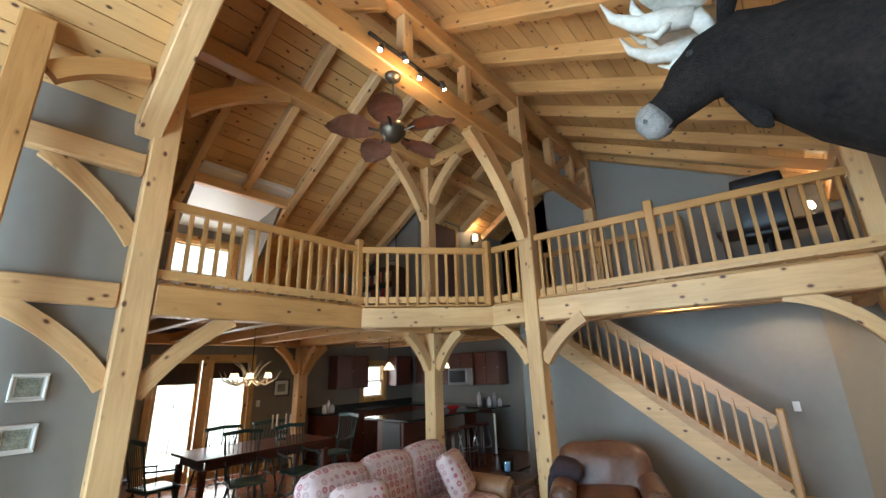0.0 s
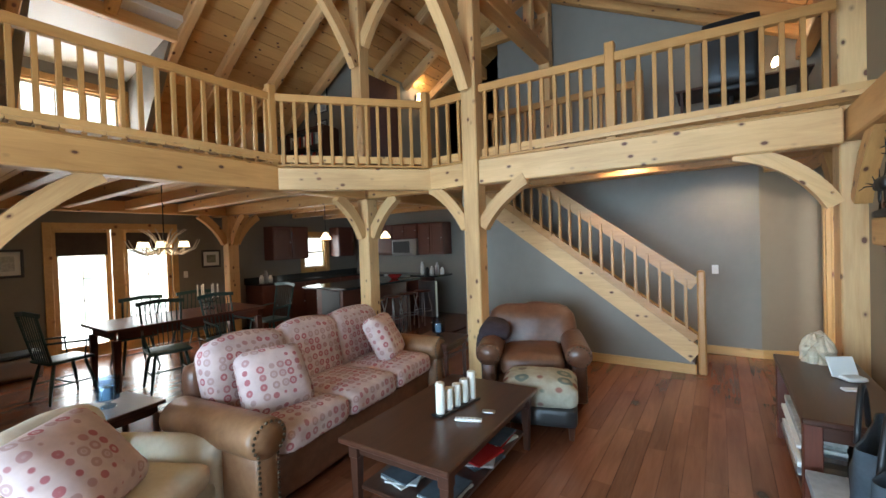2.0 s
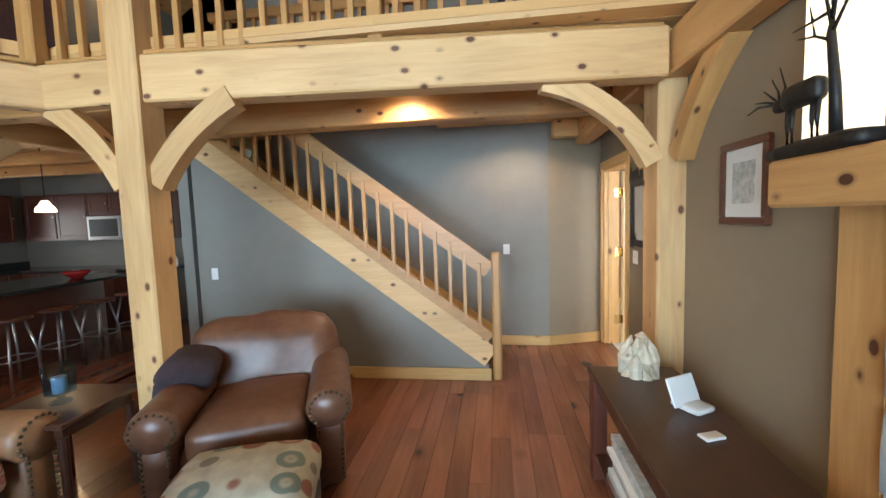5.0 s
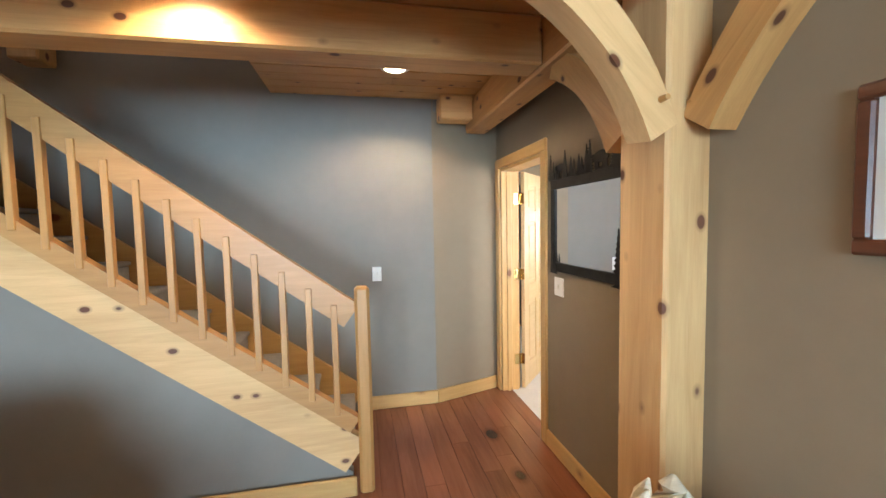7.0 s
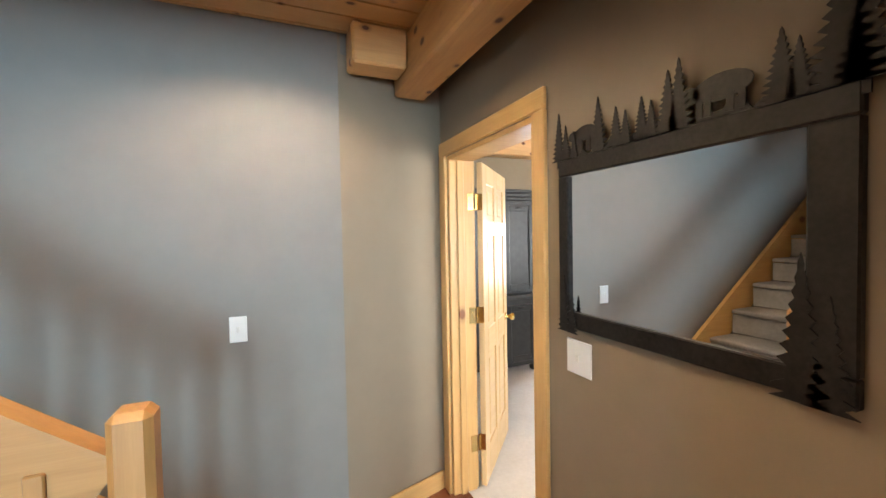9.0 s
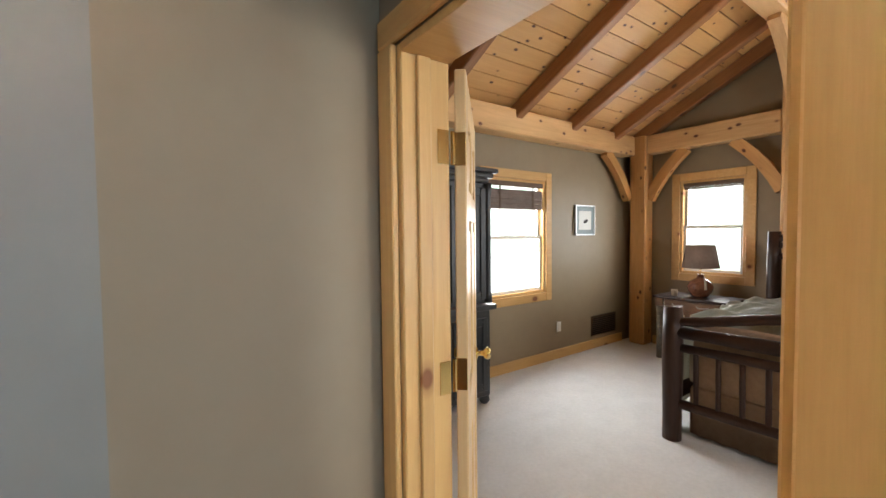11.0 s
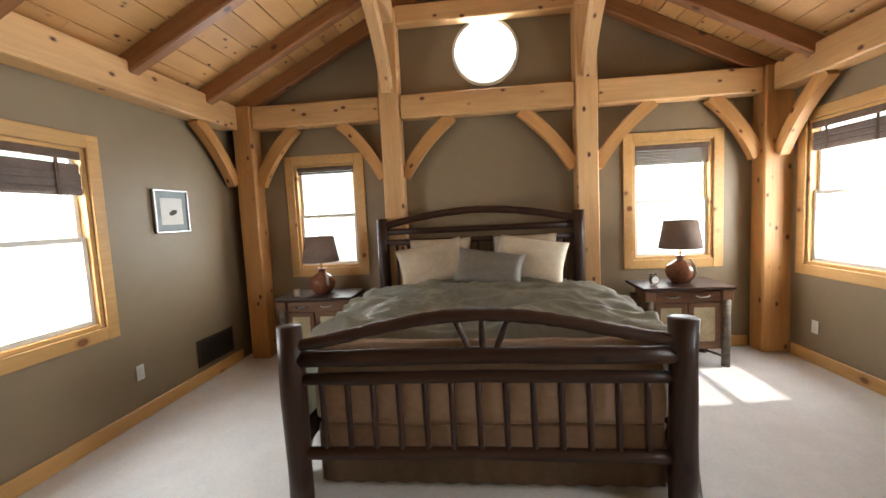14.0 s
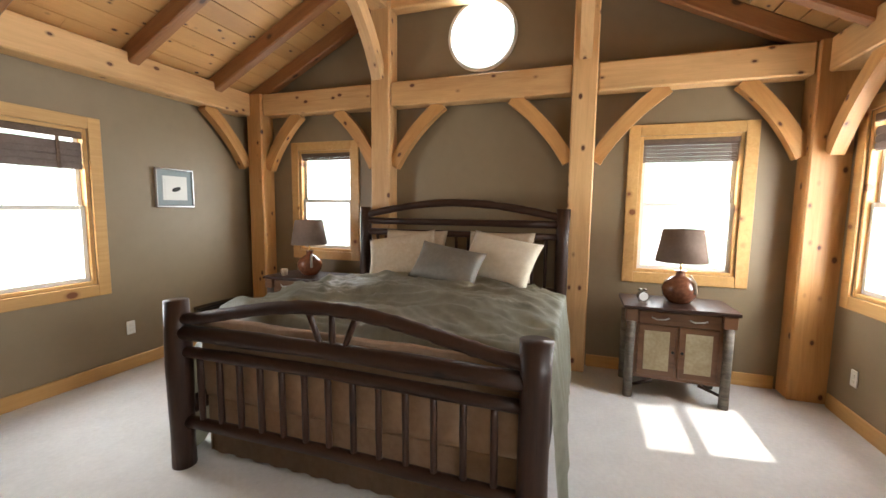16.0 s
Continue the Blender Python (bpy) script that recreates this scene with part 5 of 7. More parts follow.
for y, h, w in ((6.275, 0.17, 0.075), (6.24, 0.12, 0.06), (6.20, 0.09, 0.05), (6.09, 0.17, 0.085), (6.02, 0.12, 0.07), (5.985, 0.10, 0.06), (5.93, 0.12, 0.07), (5.90, 0.10, 0.06), (5.85, 0.16, 0.09), (5.82, 0.18, 0.09), (5.60, 0.15, 0.09), (5.57, 0.12, 0.07), (5.505, 0.235, 0.14), (5.475, 0.19, 0.11)):
    fir(y, 1.82, h, w)
# two bears walking among the trees
for y, k in ((5.72, 1.0), (6.15, 0.75)):
    be = cyl(1, 1, 0.004, 18, None, at(0.867, y, 1.895, 0, 0, 90) @ Matrix.Diagonal((0.032 * k, 0.068 * k, 1, 1)))
    cyl(1, 1, 0.004, 14, be, at(0.867, y + 0.075 * k, 1.893, 0, 0, 90) @ Matrix.Diagonal((0.022 * k, 0.03 * k, 1, 1)))
    for dy in (-0.045, -0.02, 0.03, 0.05):
        box(0.866, 0.871, y + dy * k - 0.008, y + dy * k + 0.008, 1.835, 1.88, 0, be)
    part("bear_cutout", be, "iron", mir, "flat iron bear")
for y, h, w in ((6.255, 0.20, 0.07), (6.215, 0.13, 0.055), (5.565, 0.30, 0.11), (5.52, 0.22, 0.09)):
    fir(y, 1.225, h, w)


# ---- recessed, pendant and track lights ----
def can_light(x, y):
    c = thing("recessed_light", at(x, y, CEIL - 0.004), "lit recessed can light in the boarded ceiling", "ceiling light", "recessed lights")
    part("trim_ring", lathe([(0.075, 0), (0.095, -0.004), (0.098, 0.003), (0.07, 0.004)], 24), "white", c, "", at(x, y, CEIL - 0.004), True)
    part("bulb", cyl(0.068, 0.068, 0.006, 24), "bulb", c, "glowing lens", at(x, y, CEIL - 0.012))
    d = lamp("can_spot", "SPOT", look((x, y, CEIL - 0.03), (x, y, 0)), 52, (1.0, 0.78, 0.52), 0.05)
    d.data.spot_size, d.data.spot_blend = radians(150), 0.5


can_light(-0.10, 6.55)
can_light(-1.03, 5.57)

trk = thing("track_light", at(-2.46, 2.25, 4.45), "black track with small lit spotlights under the beam", "track light")
part("track", box(-2.365, -2.33, 1.85, 2.80, 4.60, 4.625, 0.003), "black", trk)
for k, y in enumerate((1.95, 2.2, 2.45, 2.74)):
    hd = cyl(0.03, 0.022, 0.08, 14)
    m = at(-2.30 + (0.06 if k % 2 else -0.01), y, 4.47, 0, 25 if k % 2 else -20)
    part("spot_head", hd, "black", trk, "", m, True)
    part("spot_arm", tube([(-2.347, y, 4.60), (m.translation.x, y, 4.53)], 0.006), "black", trk)
    part("bulb", lathe([(0.001, -0.012), (0.02, -0.008), (0.024, 0.004)], 12), "bulb", trk, "glowing bulb", m, True)
lamp("track_glow", "POINT", Matrix.Translation((-2.2, 2.3, 4.3)), 22, WARM, 0.1)


# ---- ceiling fan ----
def ceiling_fan(x, y, z_top, z_hub):
    f = thing("ceiling_fan", at(x, y, z_hub), "bronze ceiling fan with carved leaf-shaped blades", "ceiling fan")
    part("canopy", lathe([(0.03, -0.07), (0.075, -0.03), (0.08, 0.0)], 20), "bronze", f, "", at(x, y, z_top), True)
    part("downrod", cyl(0.011, 0.011, z_top - z_hub, 10), "bronze", f, "", at(x, y, z_hub))
    part("motor", lathe([(0.02, -0.10), (0.07, -0.085), (0.09, -0.05), (0.12, -0.02), (0.12, 0.05), (0.07, 0.09), (0.02, 0.10)], 24), "bronze", f, "", at(x, y, z_hub), True)
    for k in range(5):
        bm = bmesh.new()
        n = 14
        rows = []
        for i in range(n + 1):
            u = i / n
            w = 0.15 * math.sin(math.pi * min(1, u * 0.92 + 0.08)) ** 0.75
            px = 0.16 + 0.44 * u
            sag = 0.03 * math.sin(math.pi * u) - 0.02 * u
            rows.append([bm.verts.new((px, w * s, sag - 0.02 * abs(s) + (0.006 * math.sin(i * 2.0) if abs(s) > 0.4 else 0))) for s in (-1, -0.5, 0, 0.5, 1)])
        for a, b in zip(rows, rows[1:]):
            for i in range(4):
                bm.faces.new((a[i], a[i + 1], b[i + 1], b[i]))
        r = bmesh.ops.solidify(bm, geom=bm.faces[:], thickness=0.008)
        bl = part("blade", bm, "leaf_fan", f, "carved leaf blade", at(x, y, z_hub, 20 + 72 * k, 12), True)
        part("blade_arm", tube([(0.08, 0, -0.01), (0.22, 0, 0.0)], 0.012, 8), "bronze", bl, "", at(x, y, z_hub, 20 + 72 * k, 12))


ceiling_fan(-2.46, 2.24, 4.45, 3.85)


# ---- moose head ----
def moose():
    bm = bmesh.new()
    spine = [(0.69, 2.24, 2.86), (0.52, 2.25, 2.90), (0.38, 2.26, 2.97), (0.24, 2.27, 3.06), (0.10, 2.28, 3.14), (0.0, 2.28, 3.20), (-0.10, 2.285, 3.21), (-0.18, 2.29, 3.165), (-0.26, 2.29, 3.105), (-0.33, 2.29, 3.065), (-0.39, 2.29, 3.03), (-0.435, 2.29, 2.995)]
    tube(spine, [0.43, 0.38, 0.32, 0.26, 0.22, 0.20, 0.165, 0.135, 0.105, 0.092, 0.10, 0.075], 20, bm, None, 1.08)
    for v in bm.verts:
        v.co += noise.noise_vector(v.co * 9) * 0.012
    tube([(-0.02, 2.28, 3.02), (0.01, 2.27, 2.92), (0.05, 2.27, 2.82), (0.07, 2.27, 2.78)], [0.06, 0.05, 0.04, 0.012], 10, bm)
    for s in (1, -1):
        tube([(0.0, 2.28 + 0.12 * s, 3.33), (0.05, 2.28 + 0.19 * s, 3.45), (0.09, 2.28 + 0.24 * s, 3.54)], [0.035, 0.055, 0.01], 8, bm, None, 0.5)
    hide = bm
    ob = tagged(part("moose_mount", hide, "fur", None, "", None, True), "dark brown taxidermy moose head mounted on the chimney", "taxidermy")
    mz = bmesh.new()
    tube([(-0.355, 2.29, 3.052), (-0.395, 2.29, 3.025), (-0.435, 2.29, 2.995), (-0.465, 2.29, 2.975)], [0.098, 0.108, 0.088, 0.045], 16, mz)
    part("muzzle", mz, "muzzle", ob, "pale grey muzzle", None, True)
    for s in (1, -1):
        part("nostril", soft(0.03, 0.02, 0.045, 0.01, 3), "black", ob, "dark nostril", at(-0.425, 2.29 + 0.085 * s, 2.985, 0, 0, 20))
        an = bmesh.new()
        base = Vector((-0.06, 2.28 + 0.06 * s, 3.36))
        palm0 = base + Vector((-0.05, 0.05 * s, 0.10))
        tube([base, base + Vector((-0.02, 0.03 * s, 0.05)), palm0], 0.04, 10, an, 0.05)
        # brow palm sweeping forward
        tube([palm0, palm0 + Vector((-0.12, 0.03 * s, 0.03)), palm0 + Vector((-0.25, 0.05 * s, 0.08)), palm0 + Vector((-0.36, 0.06 * s, 0.19)), palm0 + Vector((-0.41, 0.06 * s, 0.33))], [0.055, 0.06, 0.045, 0.026, 0.005], 10, an)
        tube([palm0 + Vector((-0.22, 0.05 * s, 0.08)), palm0 + Vector((-0.25, 0.05 * s, 0.19)), palm0 + Vector((-0.24, 0.05 * s, 0.30))], [0.034, 0.022, 0.004], 8, an)
        tube([palm0 + Vector((-0.10, 0.04 * s, 0.0)), palm0 + Vector((-0.17, 0.05 * s, -0.05)), palm0 + Vector((-0.23, 0.05 * s, 0.0))], [0.03, 0.02, 0.004], 8, an)
        # broad palm rising behind it
        grid = []
        for i in range(8):
            u = i / 7
            c = palm0 + Vector((0.02 - 0.10 * u, 0.12 * u * s, 0.05 + 0.36 * u))
            w = 0.07 + 0.13 * math.sin(math.pi * min(1, u * 0.8 + 0.2))
            grid.append([c + Vector((w * (j - 2) / 2, 0.03 * s * abs(j - 2) + 0.01 * math.sin(i + j), 0.02 * math.cos(j))) for j in range(5)])
        vs = [[an.verts.new(p) for p in row] for row in grid]
        fs = [an.faces.new((vs[i][j], vs[i][j + 1], vs[i + 1][j + 1], vs[i + 1][j])) for i in range(7) for j in range(4)]
        bmesh.ops.solidify(an, geom=fs, thickness=0.03)
        for i, j, dx in ((3, 0, -0.14), (5, 0, -0.12), (7, 0, -0.07), (7, 2, -0.01), (7, 4, 0.08), (5, 4, 0.12)):
            p = grid[i][j]
            tube([p, p + Vector((dx * 0.6, 0.02 * s, 0.05)), p + Vector((dx, 0.03 * s, 0.16))], 0.028, 8, an, 0.005)
        bmesh.ops.recalc_face_normals(an, faces=an.faces)
        part("antler", an, "antler", ob, "pale palmate antler", None, True)
        part("eye", lathe([(0.001, -0.02), (0.018, -0.012), (0.022, 0), (0.018, 0.012), (0.001, 0.02)], 12), "black", ob, "", Matrix.Translation((-0.155, 2.29 + 0.135 * s, 3.245)), True)


moose()


# ---- living room furniture ----
def nails(par, pts, r=0.011):
    bm = bmesh.new()
    for p in pts:
        bmesh.ops.create_icosphere(bm, subdivisions=1, radius=r, matrix=Matrix.Translation(p))
    tagged(part("nailheads", bm, "bronze", par, "row of antique nailheads", None, True), kind="stuff")


def rolled_arm(par, m, depth, h, leather, w=0.24):
    """A scrolled arm: local y runs from back to front at -depth/2, x across."""
    bm = box(-w * 0.32, w * 0.32, -depth / 2, depth / 2, 0.06, h - 0.12, 0.02)
    r = w / 2
    rings = []
    for y in (-depth / 2 - 0.012, -depth / 2 + 0.03, depth / 4, depth / 2):
        k = 0.92 if y < -depth / 2 else 1.0
        rings.append([bm.verts.new((k * r * 1.12 * math.cos(2 * math.pi * i / 18), y, h - r + k * r * math.sin(2 * math.pi * i / 18))) for i in range(18)])
    for a, b in zip(rings, rings[1:]):
        for i in range(18):
            bm.faces.new((a[i], a[(i + 1) % 18], b[(i + 1) % 18], b[i]))
    bm.faces.new(rings[0])
    bm.faces.new(rings[-1][::-1])
    bmesh.ops.recalc_face_normals(bm, faces=bm.faces)
    arm = part("arm", bm, leather, par, "scrolled leather arm", m, True)
    pts = []
    for i in range(16):
        a = math.pi * (1.25 - 1.5 * i / 15)
        pts.append(m @ Vector((r * 0.9 * math.cos(a), -depth / 2 - 0.014, h - r + r * 0.85 * math.sin(a))))
    for s in (-1, 1):
        for i in range(12):
            pts.append(m @ Vector((s * w * 0.27, -depth / 2 - 0.002, 0.10 + (h - r * 1.9 - 0.1) * i / 11)))
    nails(arm, pts)
    return arm


def sofa():
    m = at(-2.93, 2.93, 0, 97)  # local -y is the front
    s = thing("sofa", m, "three-seat sofa in faded red floral fabric with brown leather arms", "sofa")
    part("base", soft(1.92, 0.80, 0.30, 0.03, 6), "leather", s, "brown leather base", m @ Matrix.Translation((0, 0.02, 0.06)), True)
    for x in (-0.62, 0, 0.62):
        part("seat_cushion", soft(0.625, 0.68, 0.19, 0.06, 8, 0.03, 0.008, x), "floral", s, "floral seat cushion", m @ Matrix.Translation((x, -0.10, 0.34)), True)
        part("back_cushion", soft(0.68, 0.25, 0.52, 0.10, 8, 0.05, 0.014, x + 3), "floral", s, "plump floral back cushion", m @ pose(x, 0.25, 0.46, -12), True)
    part("back_frame", soft(1.98, 0.20, 0.78, 0.09, 8, 0.04), "leather", s, "leather sofa back", m @ pose(0, 0.40, 0.08, -6), True)
    for x in (-1.06, 1.06):
        rolled_arm(s, m @ Matrix.Translation((x, -0.02, 0)), 0.86, 0.66, "tan_leather")
    for x in (-0.95, 0.95):
        for y in (-0.34, 0.36):
            part("foot", lathe([(0.03, 0), (0.045, 0.03), (0.035, 0.07)], 12), "dark", s, "", m @ Matrix.Translation((x, y, 0)), True)
    c = thing("throw_pillow", m @ pose(0.72, -0.12, 0.52), "floral throw pillow on the sofa", "pillow")
    part("cushion", soft(0.48, 0.46, 0.16, 0.075, 8, 0.05, 0.01, 9), "floral", c, "", m @ pose(-0.66, 0.0, 0.68, 62, 0, -16), True)
    c2 = thing("throw_pillow", m @ pose(0.72, -0.12, 0.52), "floral throw pillow at the sofa end", "pillow")
    part("cushion", soft(0.48, 0.46, 0.16, 0.075, 8, 0.05, 0.01, 4), "floral", c2, "", m @ pose(0.64, 0.02, 0.68, 62, 0, 16), True)


sofa()


def armchair():
    m = at(-1.86, 4.72, 0, 22)
    s = thing("armchair", m, "plump brown leather armchair with scrolled nailhead arms", "armchair")
    part("base", soft(0.72, 0.80, 0.30, 0.04, 6), "leather", s, "", m @ Matrix.Translation((0, 0.02, 0.05)), True)
    part("seat_cushion", soft(0.62, 0.68, 0.20, 0.07, 8, 0.04, 0.012, 2), "leather", s, "creased leather seat", m @ Matrix.Translation((0, -0.12, 0.30)), True)
    part("backrest", soft(0.98, 0.32, 0.55, 0.14, 9, 0.05, 0.022, 5), "leather", s, "tufted leather back", m @ pose(0, 0.30, 0.32, -14), True)
    for x in (-0.43, 0.43):
        rolled_arm(s, m @ Matrix.Translation((x, -0.04, 0)), 0.82, 0.63, "leather", 0.23)
    for x in (-0.36, 0.36):
        for y in (-0.38, 0.36):
            part("foot", lathe([(0.03, 0), (0.045, 0.03), (0.035, 0.06)], 12), "dark", s, "", m @ Matrix.Translation((x, y, 0)), True)
    th = thing("knitted_throw", m @ pose(-0.43, 0, 0.6), "dark knitted throw heaped over the chair arm", "blanket")
    part("fold", soft(0.34, 0.42, 0.17, 0.08, 9, 0.04, 0.03, 8), "knit", th, "", m @ pose(-0.42, 0.12, 0.56, 0, 6, 10), True)
    part("hanging_fold", soft(0.10, 0.36, 0.30, 0.045, 8, 0.0, 0.025, 6), "knit", th, "", m @ pose(-0.58, 0.14, 0.34, 0, 8, 4), True)


armchair()


def ottoman():
    m = at(-1.50, 3.98, 0, 17)
    s = thing("ottoman", m, "ottoman with a patterned woven cushion on dark leather", "ottoman")
    part("base", soft(0.62, 0.50, 0.17, 0.04, 5), "black_wood", s, "dark leather base", m @ Matrix.Translation((0, 0, 0.10)), True)
    part("cushion", soft(0.64, 0.52, 0.20, 0.08, 8, 0.045, 0.008, 3), "kilim", s, "kilim patterned cushion", m @ Matrix.Translation((0, 0, 0.25)), True)
    for x in (-0.26, 0.26):
        for y in (-0.2, 0.2):
            part("foot", cyl(0.02, 0.03, 0.10, 10), "dark", s, "", m @ Matrix.Translation((x, y, 0)))


ottoman()


def coffee_table():
    m = at(-1.76, 2.95, 0, 2)
    s = thing("coffee_table", m, "dark brown wooden coffee table with a lower shelf", "coffee table")
    tm = m @ pose(0, 0, 0, 0, 0, 90)
    part("tabletop", box(-0.68, 0.68, -0.40, 0.40, 0.43, 0.465, 0.008), "dark", s, "", tm)
    part("shelf", box(-0.58, 0.58, -0.32, 0.32, 0.12, 0.145, 0.004), "dark", s, "", tm)
    for y in (-0.325, 0.325):
        part("apron", box(-0.57, 0.57, y - 0.012, y + 0.012, 0.35, 0.43, 0.003), "dark", s, "", tm)
    for x in (-0.59, 0.59):
        part("apron", box(x - 0.012, x + 0.012, -0.31, 0.31, 0.35, 0.43, 0.003), "dark", s, "", tm)
        for y in (-0.33, 0.33):
            lg = lathe([(0.028, 0), (0.032, 0.10), (0.036, 0.2), (0.04, 0.34)], 4, None, pose(0, 0, 0, 0, 0, 45))
            box(-0.036, 0.036, -0.036, 0.036, 0.33, 0.43, 0.004, lg)
            part("leg", lg, "dark", s, "", tm @ Matrix.Translation((x, y, 0)))
    tr = thing("candle_tray", m @ pose(0.02, 0.05, 0.466), "black tray of five ivory pillar candles", "candles")
    part("tray", box(-0.045, 0.045, -0.22, 0.22, 0, 0.015, 0.004), "black", tr, "", m @ pose(0.02, 0.06, 0.466, 0, 0, -10))
    for k, (y, h) in enumerate(((-0.17, 0.21), (-0.085, 0.15), (0.0, 0.155), (0.085, 0.165), (0.17, 0.20))):
        part("candle", lathe([(0.031, 0), (0.032, 0.01), (0.032, h - 0.006), (0.028, h), (0.012, h - 0.004), (0.004, h - 0.008)], 18), "wax", tr, "", m @ pose(0.02, 0.06, 0.481, 0, 0, -10) @ Matrix.Translation((0, y, 0)), True)
    rm = m @ pose(0.20, -0.10, 0.466, 0, 0, -70)
    r = thing("remote_control", rm, "white remote control on the coffee table", "remote")
    part("body", soft(0.045, 0.18, 0.02, 0.008, 4), "white", r, "", rm, True)
    for i in range(6):
        part("button_row", box(-0.014, 0.014, -0.075 + i * 0.025, -0.063 + i * 0.025, 0.02, 0.0225), "steel", r, "", rm)
    r2 = thing("remote_control", m @ pose(0.24, 0.1, 0.466), "small silver gadget on the coffee table", "remote")
    part("body", soft(0.09, 0.05, 0.014, 0.006, 4), "steel", r2, "", m @ pose(0.26, 0.08, 0.466, 0, 0, 15), True)
    rg = random.Random(3)
    for k, (x, y) in enumerate(((0.2, -0.40), (0.2, 0.05), (0.18, 0.35), (-0.12, -0.35))):
        z = 0.146
        for j in range(3):
            b = thing("magazine", m @ pose(x, y, z), "glossy magazine stacked on the table shelf", "magazine", "magazines on the shelf")
            part("cover", box(-0.105, 0.105, -0.14, 0.14, 0, 0.014, 0.003), rg.choice(("red_book", "art_snow", "paper", "red", "navy")), b, "", m @ pose(x, y, z, 0, 0, rg.uniform(-25, 25)))
            z += 0.0145


coffee_table()


def console():
    s = thing("console_table", at(0.46, 4.5, 0), "low dark wooden console table against the wall", "console table")
    part("tabletop", box(0, 1.40, -0.24, 0.24, 0.612, 0.648, 0.008), "dark", s, "", pose(0.41, 3.43, 0, 0, 0, 90))
    for x in (0.22, 0.60):
        for y in (3.50, 4.76):
            grain_up("leg", x - 0.04, x + 0.04, y - 0.04, y + 0.04, 0, 0.612, "cherry", s)
    for x in (0.215, 0.605):
        part("apron", box(x - 0.012, x + 0.012, 3.54, 4.72, 0.52, 0.612, 0.003), "dark", s)
    for y in (3.50, 4.76):
        part("apron", box(0.26, 0.56, y - 0.012, y + 0.012, 0.52, 0.612, 0.003), "dark", s)
    part("shelf", box(0.19, 0.63, 3.55, 4.71, 0.14, 0.165, 0.004), "dark", s)
    rg = random.Random(8)
    z = 0.166
    for k in range(10):
        h = rg.uniform(0.02, 0.045)
        b = thing("book", at(0.30, 4.4, z), "worn book in the stack under the console", "book", "books under the console")
        part("cover", box(0.195 + rg.uniform(-.02, .02), 0.40, 3.70 + rg.uniform(0, .04), 4.42, z, z + h - 0.001, 0.003), rg.choice(("paper", "art_snow", "red_book", "steel")), b)
        z += h
    sc = thing("carved_stump", at(0.425, 4.71, 0.649), "pale carved driftwood stump of small birds", "sculpture")
    bm = bmesh.new()
    for k in range(9):
        a = 2 * math.pi * k / 9
        r = 0.075
        tube([(r * math.cos(a), r * math.sin(a), 0), (r * 1.05 * math.cos(a), r * 1.05 * math.sin(a), 0.09), (r * 0.9 * math.cos(a), r * 0.9 * math.sin(a), 0.14 + 0.03 * math.sin(k * 2.3)), (r * 0.7 * math.cos(a), r * 0.7 * math.sin(a), 0.19 + 0.03 * math.sin(k * 2.3))], [0.034, 0.032, 0.026, 0.004], 8, bm)
    tube([(0, 0, 0), (0, 0, 0.15), (0.01, 0, 0.21), (0.02, 0.01, 0.235)], [0.07, 0.06, 0.035, 0.006], 9, bm)
    part("carving", bm, "driftwood", sc, "", at(0.425, 4.71, 0.649))
    sp = thing("speaker_dock", at(0.52, 4.30, 0.649), "white tablet in a small white stand", "speaker")
    part("stand", soft(0.12, 0.14, 0.03, 0.012, 4), "white", sp, "", at(0.52, 4.30, 0.649, 30), True)
    part("screen", box(-0.085, 0.085, -0.006, 0.006, 0, 0.13, 0.004), "white", sp, "", at(0.50, 4.30, 0.665, 30, -22))
    pd = thing("note_pad", at(0.48, 4.05, 0.649), "small white note pad", "note pad")
    part("pad", box(-0.045, 0.045, -0.025, 0.025, 0, 0.012, 0.002), "paper", pd, "", at(0.48, 4.05, 0.649, 20))


console()


def tote(m, label):
    t = thing("tote_bag", m, label, "bag")
    bm = bmesh.new()
    rows = []
    for z, w, d in ((0, 0.40, 0.15), (0.02, 0.42, 0.17), (0.16, 0.47, 0.17), (0.30, 0.52, 0.12), (0.295, 0.50, 0.10), (0.05, 0.40, 0.13)):
        rows.append([bm.verts.new((w / 2 * math.copysign(abs(math.cos(a)) ** 0.5, math.cos(a)), d / 2 * math.copysign(abs(math.sin(a)) ** 0.5, math.sin(a)) + 0.01 * math.sin(a * 3 + z * 20), z)) for a in (2 * math.pi * (i + 0.5) / 24 for i in range(24))])
    for a, b in zip(rows, rows[1:]):
        for i in range(24):
            bm.faces.new((a[i], a[(i + 1) % 24], b[(i + 1) % 24], b[i]))
    bm.faces.new(rows[0][::-1])
    bm.faces.new(rows[-1])
    part("body", bm, "navy", t, "slouching canvas body", m, True)
    for y in (-0.065, 0.065):
        pts = [(-0.12 + 0.24 * i / 12, y, 0.27 + 0.20 * math.sin(math.pi * i / 12)) for i in range(13)]
        part("handle", tube(pts, 0.011, 8), "black", t, "black strap handle", m, True)
    part("tag", box(-0.06, 0.06, -0.092, -0.088, 0.14, 0.22), "grey_cloth", t, "", m)


tote(at(0.42, 3.16, 0.40, 70) @ Matrix.Scale(1.12, 4), "navy canvas tote bag with black handles")
tote(at(0.44, 2.86, 0.40, 62) @ Matrix.Scale(1.12, 4), "dark blue canvas tote bag beside another")


